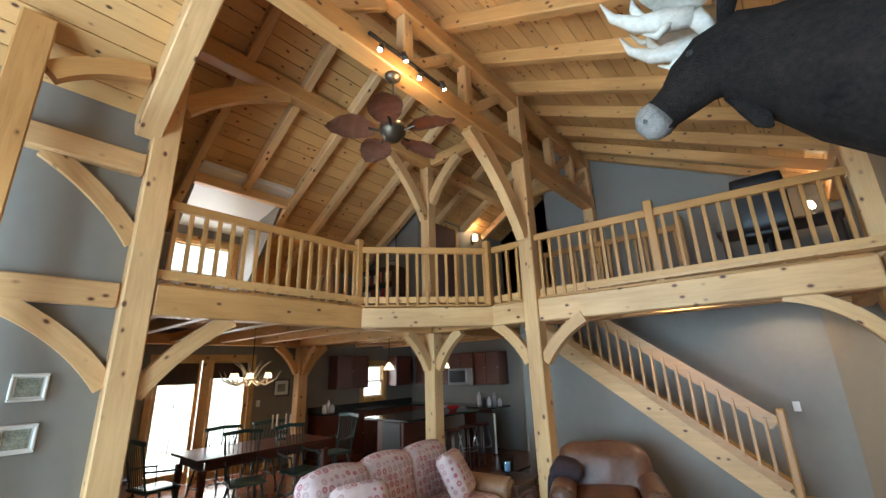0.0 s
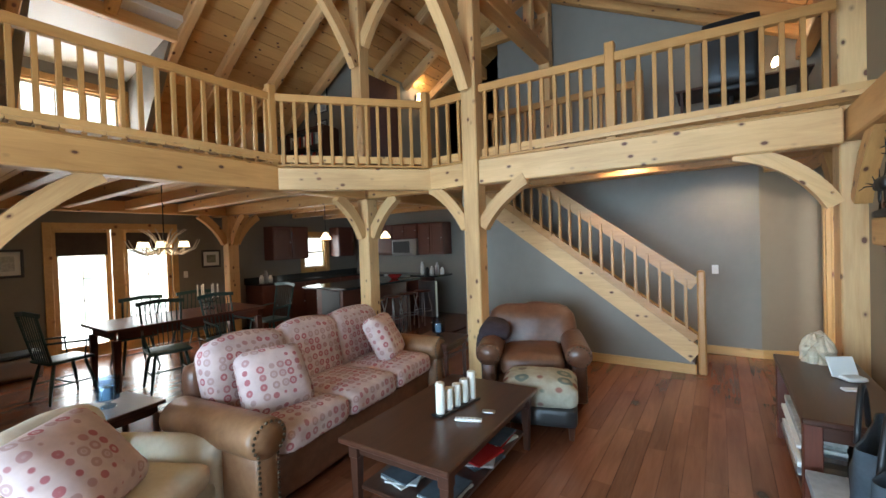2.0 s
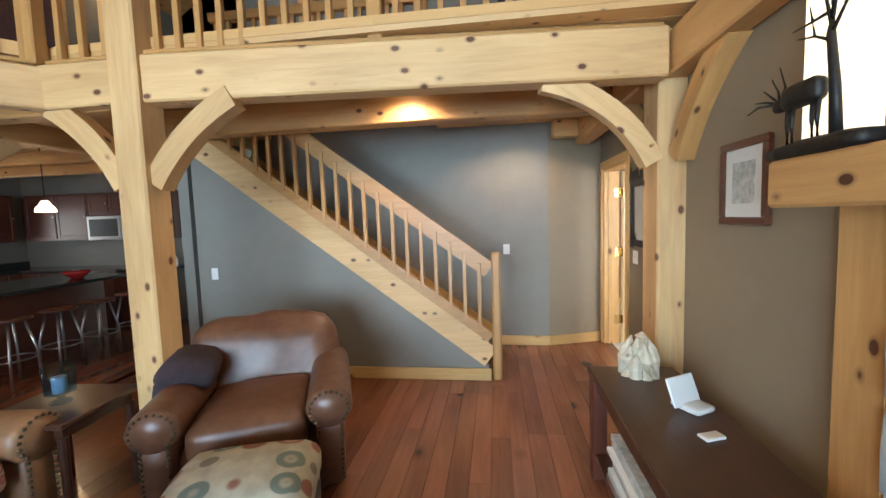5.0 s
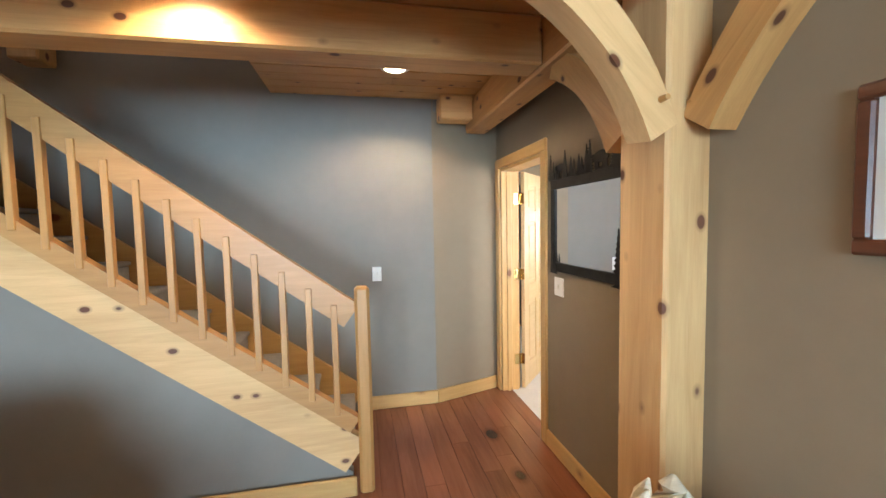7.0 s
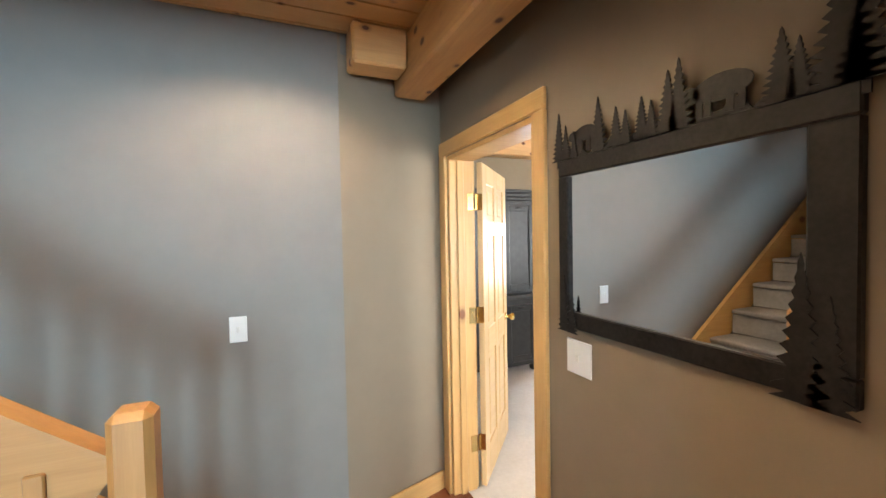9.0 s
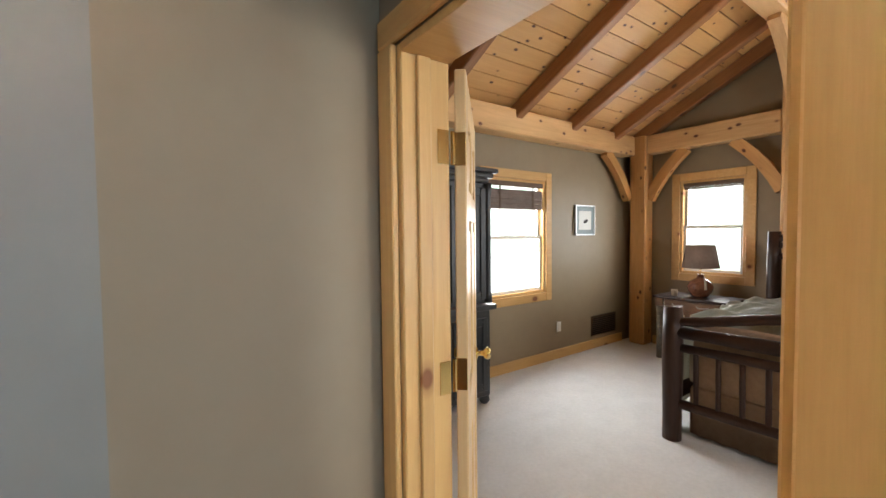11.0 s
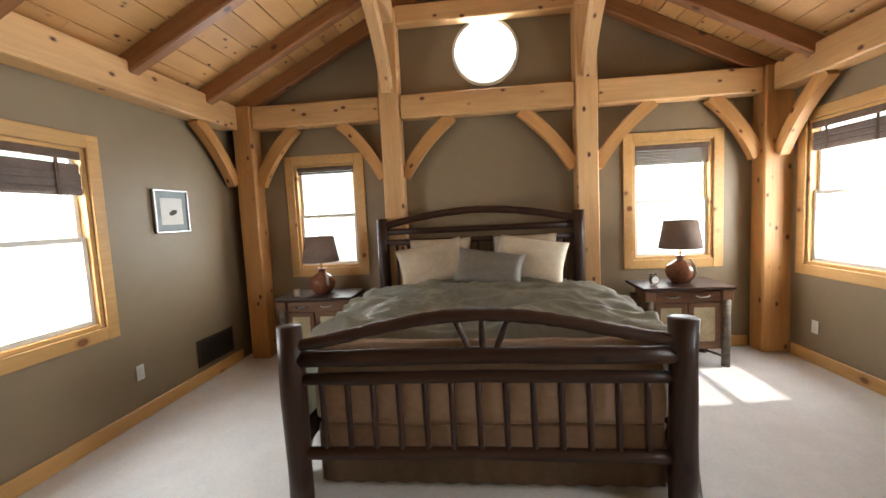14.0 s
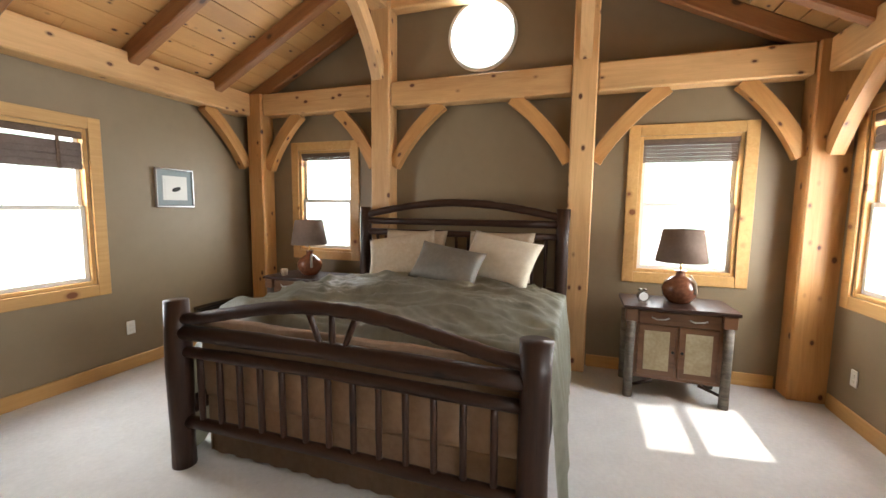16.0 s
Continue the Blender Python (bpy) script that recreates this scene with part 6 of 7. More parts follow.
def cream_loveseat():
    m = at(-2.66, 0.98, 0, 118)
    s = thing("loveseat", m, "cream upholstered loveseat in sunlight", "sofa")
    part("base", soft(1.40, 0.80, 0.28, 0.05, 5), "cream", s, "", m @ Matrix.Translation((0, 0, 0.02)), True)
    part("backrest", soft(1.40, 0.22, 0.52, 0.10, 8, 0.03, 0.01, 2), "cream", s, "", m @ pose(0, 0.36, 0.18, -8), True)
    for x in (-0.32, 0.32):
        part("seat_cushion", soft(0.62, 0.66, 0.16, 0.06, 8, 0.03, 0.008, x), "cream", s, "", m @ Matrix.Translation((x, -0.10, 0.29)), True)
        part("back_cushion", soft(0.60, 0.20, 0.40, 0.09, 8, 0.04, 0.015, x), "cream", s, "", m @ pose(x, 0.20, 0.40, -16), True)
    for x in (-0.74, 0.74):
        part("arm", soft(0.18, 0.80, 0.50, 0.08, 7, 0.02), "cream", s, "", m @ Matrix.Translation((x, 0, 0.02)), True)
    p = thing("throw_pillow", m @ pose(0.2, 0, 0.5), "red medallion throw pillow on the loveseat", "pillow")
    part("cushion", soft(0.50, 0.50, 0.15, 0.07, 8, 0.05, 0.01, 2), "floral", p, "", m @ pose(0.12, -0.06, 0.62, 46, 0, 12), True)


cream_loveseat()
gm = at(-3.66, 0.60, 0, 80)
gc = thing("armchair", gm, "pale pink upholstered armchair by the wall", "armchair")
part("seat", soft(0.62, 0.66, 0.40, 0.08, 7, 0.03), "cream", gc, "", gm, True)
part("backrest", soft(0.72, 0.18, 0.62, 0.09, 7, 0.03), "cream", gc, "", gm @ pose(0, 0.34, 0.14, -8), True)
for x in (-0.36, 0.36):
    part("arm", soft(0.16, 0.66, 0.60, 0.075, 7), "cream", gc, "", gm @ Matrix.Translation((x, 0, 0)), True)


def end_table(x, y, h, label, rz=0):
    m = at(x, y, 0, rz)
    t = thing("end_table", m, label, "end table")
    part("tabletop", box(-0.26, 0.26, -0.26, 0.26, h - 0.03, h, 0.005), "dark", t, "", m)
    part("apron", box(-0.22, 0.22, -0.22, 0.22, h - 0.10, h - 0.03, 0.003), "dark", t, "", m)
    for a in (-0.21, 0.21):
        for b in (-0.21, 0.21):
            part("leg", cyl(0.018, 0.024, h - 0.09, 10), "dark", t, "", m @ Matrix.Translation((a, b, 0)))
    v = thing("hurricane_glass", m @ pose(0, 0, h + 0.001), "pale blue glass hurricane candle holder", "vase", "hurricane glasses")
    g = lathe([(0.05, 0), (0.05, 0.01), (0.015, 0.02), (0.02, 0.04), (0.07, 0.06), (0.078, 0.22), (0.074, 0.22), (0.066, 0.065), (0.01, 0.05)], 24)
    part("glass", g, "blue_glass", v, "", m @ Matrix.Translation((0, 0, h + 0.001)), True)
    part("candle", cyl(0.035, 0.035, 0.09, 16), "wax", v, "", m @ Matrix.Translation((0, 0, h + 0.06)))


end_table(-2.80, 4.30, 0.58, "dark square end table between sofa and chair", 5)
end_table(-3.95, 1.65, 0.50, "dark end table beside the loveseat", 10)
bn = thing("storage_bin", at(-8.0, 1.75), "clear plastic storage bin on the floor", "box")
part("tub", soft(0.40, 0.60, 0.30, 0.04, 5), "steel", bn, "", at(-8.0, 1.75, 0), True)
part("lid", soft(0.42, 0.62, 0.04, 0.015, 4), "navy", bn, "", at(-8.0, 1.75, 0.30), True)


# ---- dining ----
def windsor(m, label="dark green spindle-back dining chair"):
    c = thing("dining_chair", m, label, "chair", "chairs round the table")
    part("seat", soft(0.44, 0.43, 0.04, 0.018, 6), "green_chair", c, "", m @ Matrix.Translation((0, 0, 0.43)), True)
    for x in (-1, 1):
        for y in (-1, 1):
            part("leg", tube([(0.15 * x, 0.14 * y, 0.44), (0.19 * x, 0.19 * y, 0.2), (0.22 * x, 0.22 * y, 0.0)], [0.015, 0.02, 0.012], 8), "green_chair", c, "", m, True)
        part("stretcher", tube([(0.19 * x, -0.19, 0.19), (0.19 * x, 0.19, 0.19)], 0.01, 6), "green_chair", c, "", m, True)
        part("back_post", tube([(0.19 * x, 0.18, 0.45), (0.22 * x, 0.30, 1.0)], 0.013, 8), "green_chair", c, "", m, True)
        part("arm", tube([(0.21 * x, 0.23, 0.68), (0.25 * x, -0.02, 0.66), (0.25 * x, -0.14, 0.65)], 0.013, 6), "green_chair", c, "", m, True)
        part("arm_post", tube([(0.2 * x, -0.12, 0.46), (0.245 * x, -0.12, 0.65)], 0.009, 6), "green_chair", c, "", m, True)
    part("stretcher", tube([(-0.19, 0, 0.19), (0.19, 0, 0.19)], 0.01, 6), "green_chair", c, "", m, True)
    part("crest_rail", sweep([(-0.26, 0.29, 1.0), (0, 0.315, 1.02), (0.26, 0.29, 1.0)], 0.02, 0.05, (0, 1, 0)), "green_chair", c, "", m)
    for i in range(7):
        x = -0.15 + 0.05 * i
        part("spindle", tube([(x, 0.19, 0.45), (x * 1.12, 0.30, 1.0)], 0.006, 6), "green_chair", c, "", m, True)
    return c


ch = windsor(at(-6.45, 1.95, 0, -170))
for x, y, r in ((-5.75, 2.75, 80), (-5.72, 3.5, 96), (-7.1, 2.85, -88), (-7.12, 3.6, -95), (-6.4, 4.55, 4)):
    copy_thing(ch, at(x, y, 0, r))
dt_ = thing("dining_table", at(-6.4, 3.2), "long reddish wooden dining table on square legs", "dining table")
part("tabletop", box(-0.98, 0.98, -0.48, 0.48, 0.725, 0.76, 0.006), "cherry", dt_, "", at(-6.4, 3.2, 0, 90))
for a in (-0.88, 0.88):
    for b in (-0.40, 0.40):
        part("leg", lathe([(0.035, 0), (0.045, 0.3), (0.055, 0.62)], 4, None, pose(0, 0, 0, 0, 0, 45)), "cherry", dt_, "", at(-6.4 + b, 3.2 + a, 0))
    part("apron", box(-6.78, -6.02, 3.19 + a, 3.21 + a, 0.62, 0.725), "cherry", dt_)
for b in (-0.40, 0.40):
    part("apron", box(-6.41 + b, -6.39 + b, 2.34, 4.06, 0.62, 0.725), "cherry", dt_)
cb = thing("candelabra", at(-6.5, 3.6, 0.761), "dark candelabra with slim white candles", "candelabra")
part("foot", lathe([(0.09, 0), (0.08, 0.015), (0.015, 0.03), (0.012, 0.14)], 14), "iron", cb, "", at(-6.5, 3.6, 0.761), True)
for k in range(6):
    a = 2 * math.pi * k / 6
    dx, dy = 0.13 * math.cos(a), 0.13 * math.sin(a)
    part("branch", tube([(-6.5, 3.6, 0.88), (-6.5 + dx * .6, 3.6 + dy * .6, 0.86), (-6.5 + dx, 3.6 + dy, 0.93)], 0.007, 6), "iron", cb)
    part("candle", cyl(0.012, 0.011, 0.20, 10), "wax", cb, "", at(-6.5 + dx, 3.6 + dy, 0.93))
# antler chandelier
cd = thing("antler_chandelier", at(-6.5, 3.05, 1.75), "antler chandelier with small lit cream shades", "chandelier")
part("rod", cyl(0.008, 0.008, CEIL - 1.80, 8), "iron", cd, "", at(-6.5, 3.05, 1.80))
for k in range(9):
    a = 2 * math.pi * k / 9
    c, s = math.cos(a), math.sin(a)
    an = tube([(-6.5 + 0.04 * c, 3.05 + 0.04 * s, 1.68), (-6.5 + 0.22 * c, 3.05 + 0.22 * s, 1.60), (-6.5 + 0.38 * c, 3.05 + 0.38 * s, 1.68), (-6.5 + 0.44 * c, 3.05 + 0.44 * s, 1.80)], 0.02, 7, None, 0.005)
    tube([(-6.5 + 0.24 * c, 3.05 + 0.24 * s, 1.61), (-6.5 + 0.25 * c - 0.05 * s, 3.05 + 0.25 * s + 0.05 * c, 1.76)], 0.012, 6, an, 0.003)
    tube([(-6.5 + 0.05 * c, 3.05 + 0.05 * s, 1.70), (-6.5 + 0.16 * c, 3.05 + 0.16 * s, 1.86), (-6.5 + 0.28 * c, 3.05 + 0.28 * s, 1.95)], 0.014, 6, an, 0.003)
    part("antler", an, "antler", cd, "pale curved antler", None, True)
for k in range(6):
    a = 2 * math.pi * (k + 0.5) / 6
    part("shade", lathe([(0.055, 0), (0.036, 0.075), (0.034, 0.075), (0.05, 0.002)], 14), "lit_shade", cd, "lit cream shade", at(-6.5 + 0.27 * math.cos(a), 3.05 + 0.27 * math.sin(a), 1.70), True)
lamp("chandelier_glow", "POINT", Matrix.Translation((-6.5, 3.05, 1.55)), 9, WARM, 0.12)
# glazed dining doors
dd = thing("door_4", Matrix(), "pair of glazed patio doors in a honey pine frame", "door", "", "structure")
for y0, y1, z0, z1 in ((2.20, 2.30, 0, 2.13), (3.90, 4.0, 0, 2.13), (2.30, 3.90, 2.03, 2.13), (3.02, 3.18, 0, 2.03)):
    part("casing", box(-8.40, -8.375, y0, y1, z0, z1, 0.005), "trim", dd)
for y0, y1 in ((2.30, 3.02), (3.18, 3.90)):
    leaf = part("door_leaf", box(-8.47, -8.43, y0, y0 + 0.07, 0, 2.03), "trim", dd)
    for a, b, c, e in ((y1 - 0.07, y1, 0, 2.03), (y0 + 0.07, y1 - 0.07, 0, 0.2), (y0 + 0.07, y1 - 0.07, 1.93, 2.03)):
        part("stile", box(-8.47, -8.43, a, b, c, e), "trim", leaf)
    g = part("pane", box(-8.452, -8.447, y0 + 0.06, y1 - 0.06, 0.19, 1.94), "glass", leaf)
    g.visible_shadow = False
    for k in (1, 2, 3, 4):
        part("muntin", box(-8.46, -8.44, y0 + 0.07, y1 - 0.07, 0.2 + k * 0.35, 0.212 + k * 0.35), "vinyl", leaf)
    part("muntin", box(-8.46, -8.44, (y0 + y1) / 2 - 0.006, (y0 + y1) / 2 + 0.006, 0.2, 1.93), "vinyl", leaf)
    part("blind", box(-8.42, -8.405, y0 + 0.05, y1 - 0.05, 1.62 if y0 < 3 else 1.70, 1.98), "blind_roller", leaf, "brown roller shade")


# ---- kitchen ----
def cabinet(name, x0, x1, y0, y1, z0, z1, face, label, group, doors=2):
    """A cherry cabinet; face: '-y' or '+x', the side with doors."""
    c = thing(name, at((x0 + x1) / 2, (y0 + y1) / 2, z0), label, "cabinet", group)
    part("body", box(x0, x1, y0, y1, z0, z1, 0.003), "cherry", c)
    a0, a1 = (x0, x1) if face == "-y" else (y0, y1)
    w = (a1 - a0) / doors
    for k in range(doors):
        u0, u1 = a0 + k * w + 0.012, a0 + (k + 1) * w - 0.012
        def bx(d0, d1, p, q, r, s):
            return box(p, q, y0 - d1, y0 - d0, r, s, 0.003) if face == "-y" else box(x1 + d0, x1 + d1, p, q, r, s, 0.003)
        d = part("cabinet_door", bx(0.0, 0.012, u0, u1, z0 + 0.03, z1 - 0.02), "cherry", c)
        for p, q, r, s in ((u0, u0 + 0.05, z0 + 0.03, z1 - 0.02), (u1 - 0.05, u1, z0 + 0.03, z1 - 0.02), (u0 + 0.05, u1 - 0.05, z0 + 0.03, z0 + 0.08), (u0 + 0.05, u1 - 0.05, z1 - 0.07, z1 - 0.02)):
            part("stile", bx(0.012, 0.020, p, q, r, s), "cherry", d)
        part("knob", bx(0.02, 0.04, u1 - 0.035, u1 - 0.015, (z0 + z1) / 2, (z0 + z1) / 2 + 0.02), "steel", d)


for k in range(4):
    y0 = 5.25 + k * 0.68
    cabinet("base_cabinet", -8.38, -7.78, y0, y0 + 0.67, 0.0, 0.88, "+x", "dark cherry base cabinet along the window wall", "base cabinets")
for k in range(3):
    x0 = -7.72 + k * 0.66
    cabinet("base_cabinet", x0, x0 + 0.65, 7.78, 8.38, 0.0, 0.88, "-y", "dark cherry base cabinet along the back wall", "base cabinets")
wt = thing("worktop", at(-8, 6.6, 0.88), "dark granite kitchen worktop", "worktop")
part("slab", box(-8.38, -7.74, 5.22, 8.38, 0.882, 0.92, 0.004), "granite", wt)
part("slab", box(-7.738, -5.25, 7.74, 8.38, 0.882, 0.92, 0.004), "granite", wt)
part("splashback", box(-8.38, -8.36, 5.22, 8.38, 0.921, 1.02), "granite", wt)
cabinet("wall_cabinet", -8.38, -8.05, 5.7, 6.60, 1.37, 2.1, "+x", "dark cherry wall cabinet beside the window", "wall cabinets")
cabinet("wall_cabinet", -8.38, -8.05, 7.50, 8.0, 1.37, 2.1, "+x", "dark cherry wall cabinet beside the window", "wall cabinets", 1)
for x0, x1, z0 in ((-7.9, -6.75, 1.37), (-6.73, -5.98, 1.75), (-5.96, -5.25, 1.37)):
    cabinet("wall_cabinet", x0, x1, 8.05, 8.38, z0, 2.1, "-y", "dark cherry wall cabinet over the counter", "wall cabinets")
mw = thing("microwave", at(-6.35, 8.2, 1.36), "stainless steel microwave over the range", "microwave")
part("body", box(-6.73, -5.98, 8.0, 8.38, 1.36, 1.74, 0.005), "steel", mw)
part("window", box(-6.68, -6.18, 7.99, 8.0, 1.42, 1.69), "black", mw, "black glass door")
part("handle", tube([(-6.14, 7.97, 1.42), (-6.14, 7.97, 1.69)], 0.01), "steel", mw)
rg_ = thing("range", at(-6.35, 8.05, 0), "stainless steel kitchen range with control panel", "stove")
part("body", box(-5.72, -5.26, 7.70, 7.777, 0.02, 0.80, 0.005), "steel", rg_)
part("control_panel", box(-6.73, -5.98, 7.70, 7.737, 0.84, 0.93, 0.004), "steel", rg_)
isl = thing("kitchen_island", at(-5.9, 6.4), "dark cherry kitchen island with a granite top", "kitchen island")
part("body", box(-6.35, -5.65, 5.45, 7.2, 0, 0.88, 0.004), "cherry", isl)
part("worktop", box(-6.50, -5.35, 5.25, 7.35, 0.882, 0.92, 0.006), "granite", isl)
part("appliance_door", box(-6.2, -5.72, 5.435, 5.449, 0.1, 0.84, 0.004), "black", isl, "glossy black appliance front")
for k in range(4):
    y, x = 5.75 + k * 0.45, -5.15
    st = thing("bar_stool", at(x, y), "metal bar stool with a round wooden seat", "stool", "stools at the island")
    part("seat", lathe([(0.15, 0), (0.17, 0.012), (0.165, 0.03), (0.05, 0.026)], 20), "cherry", st, "", at(x, y, 0.66), True)
    for j in range(4):
        a = math.pi / 4 + math.pi / 2 * j
        part("leg", tube([(x + 0.10 * math.cos(a), y + 0.10 * math.sin(a), 0.66), (x + 0.17 * math.cos(a), y + 0.17 * math.sin(a), 0.35), (x + 0.19 * math.cos(a), y + 0.19 * math.sin(a), 0)], 0.012, 8), "steel", st, "", None, True)
    ringp = [(x + 0.17 * math.cos(i * math.pi / 8), y + 0.17 * math.sin(i * math.pi / 8), 0.28) for i in range(17)]
    part("foot_ring", tube(ringp, 0.009, 6), "steel", st, "", None, True)
for x, y in ((-6.1, 5.5), (-5.55, 6.5)):
    pl = thing("pendant_light", at(x, y, 1.80), "small lit glass bell pendant", "pendant light", "kitchen pendants")
    part("cord", cyl(0.006, 0.006, CEIL - 1.92, 6), "iron", pl, "", at(x, y, 1.92))
    part("shade", lathe([(0.10, 0), (0.085, 0.05), (0.05, 0.09), (0.03, 0.13), (0.028, 0.13), (0.08, 0.048), (0.095, 0.0)], 20), "lit_shade", pl, "glowing glass bell shade", at(x, y, 1.76), True)
    lamp("pendant_glow", "POINT", Matrix.Translation((x, y, 1.68)), 5, WARM, 0.06)
rgk = random.Random(4)
for k in range(9):
    x, y = (-7.95, 5.35 + 0.1 * k) if k < 4 else (-5.9 + 0.14 * (k - 4), 8.1)
    h = rgk.uniform(0.12, 0.3)
    cn = thing("canister", at(x, y, 0.921), "small kitchen jar on the counter", "jar", "counter jars")
    part("jar", lathe([(0.035, 0), (0.045, 0.01), (0.045, h * 0.7), (0.025, h * 0.85), (0.025, h)], 12), rgk.choice(("white", "steel", "black")), cn, "", at(x, y, 0.921), True)
bw = thing("fruit_bowl", at(-5.7, 6.9, 0.921), "red bowl on the island", "bowl")
part("bowl", lathe([(0.06, 0), (0.14, 0.07), (0.15, 0.09), (0.135, 0.08), (0.05, 0.015)], 20), "red", bw, "", at(-5.7, 6.9, 0.921), True)

# ---- loft things ----
sc = thing("wall_sconce", at(-5.19, 7.2, 4.3), "lit wall sconce with a small shade", "wall light")
part("backplate", box(-5.197, -5.17, 7.12, 7.20, 4.42, 4.62, 0.004), "iron", sc)
part("shade", lathe([(0.07, 0), (0.05, 0.13), (0.048, 0.13), (0.065, 0.0)], 16), "lit_shade", sc, "glowing shade", at(-5.10, 7.16, 4.50), True)
lamp("sconce_glow", "POINT", Matrix.Translation((-5.02, 7.12, 4.72)), 7, WARM, 0.05)
bs = thing("bookcase", at(-6.0, 5.2, LOFT), "dark bookcase with books and papers", "bookcase")
part("case", box(-6.55, -6.52, 5.05, 5.38, LOFT, LOFT + 0.95), "dark", bs)
part("case", box(-5.55, -5.52, 5.05, 5.38, LOFT, LOFT + 0.95), "dark", bs)
part("back_panel", box(-6.52, -5.55, 5.36, 5.38, LOFT, LOFT + 0.95), "dark", bs)
for z in (0.03, 0.35, 0.65, 0.95):
    part("shelf", box(-6.52, -5.55, 5.06, 5.36, LOFT + z, LOFT + z + 0.025), "dark", bs)
for z in (0.056, 0.376, 0.676):
    x = -6.48
    while x < -5.65:
        w, h = rgk.uniform(0.03, 0.06), rgk.uniform(0.17, 0.24)
        b = thing("book", at(x, 5.2, LOFT + z), "book standing on the loft bookcase", "book", "books in the bookcase")
        part("cover", box(x, x + w - 0.003, 5.10, 5.30, LOFT + z, LOFT + z + h, 0.002), rgk.choice(("paper", "navy", "red_book", "red", "art_snow")), b)
        x += w
dk = thing("desk", at(0.1, 6.7, LOFT), "dark writing desk in the loft", "desk")
part("desktop", box(-0.6, 0.7, 6.5, 7.1, LOFT + 0.72, LOFT + 0.75, 0.004), "dark", dk)
for x in (-0.55, 0.62):
    part("side_panel", box(x, x + 0.03, 6.52, 7.08, LOFT, LOFT + 0.72), "dark", dk)
dl_ = thing("table_lamp", at(0.42, 6.8, LOFT + 0.751), "lit glass desk lamp", "lamp")
part("base", lathe([(0.07, 0), (0.06, 0.02), (0.012, 0.04), (0.012, 0.16)], 16), "iron", dl_, "", at(0.42, 6.8, LOFT + 0.751), True)
part("shade", lathe([(0.09, 0), (0.10, 0.06), (0.06, 0.16), (0.055, 0.16), (0.09, 0.05)], 18), "bulb", dl_, "glowing glass shade", at(0.42, 6.8, LOFT + 0.90) @ Matrix.Scale(0.6, 4), True)
lamp("desk_glow", "POINT", Matrix.Translation((0.42, 6.6, LOFT + 1.15)), 5, WARM, 0.06)
ac = thing("office_chair", at(-0.05, 6.1, LOFT), "high-backed black office chair", "chair")
part("seat", soft(0.50, 0.48, 0.09, 0.04, 6), "black", ac, "", at(-0.05, 6.0, LOFT + 0.42), True)
part("backrest", soft(0.50, 0.09, 0.65, 0.04, 6), "black", ac, "", at(-0.05, 5.76, LOFT + 0.48, 0, 6), True)
part("pedestal", cyl(0.03, 0.03, 0.42, 10), "iron", ac, "", at(-0.05, 6.0, LOFT))
dsk = thing("dresser", at(-5.3, 1.5, LOFT), "dark wooden dresser in the loft", "dresser")
part("body", box(-6.3, -5.5, 1.05, 1.5, LOFT, LOFT + 0.75, 0.008), "dark", dsk)
for z in (0.08, 0.30, 0.52):
    part("drawer", box(-5.5, -5.485, 1.08, 1.47, LOFT + z, LOFT + z + 0.19, 0.004), "dark", dsk)


# ---- bedroom furniture ----
def log(pts, r, par, label="", name="rail", seg=12):
    rnd = random.Random(round(pts[0][1] * 100) + round(pts[0][2] * 37))
    fine = []
    for a, b in zip(pts, pts[1:]):
        for i in range(5):
            fine.append(Vector(a).lerp(Vector(b), i / 5))
    fine.append(Vector(pts[-1]))
    rr = [r * rnd.uniform(0.92, 1.08) for _ in fine]
    m, _ = along(fine[0], fine[-1])
    inv = m.inverted()
    return part(name, tube([inv @ p for p in fine], rr, seg), "log", par, label, m, True)


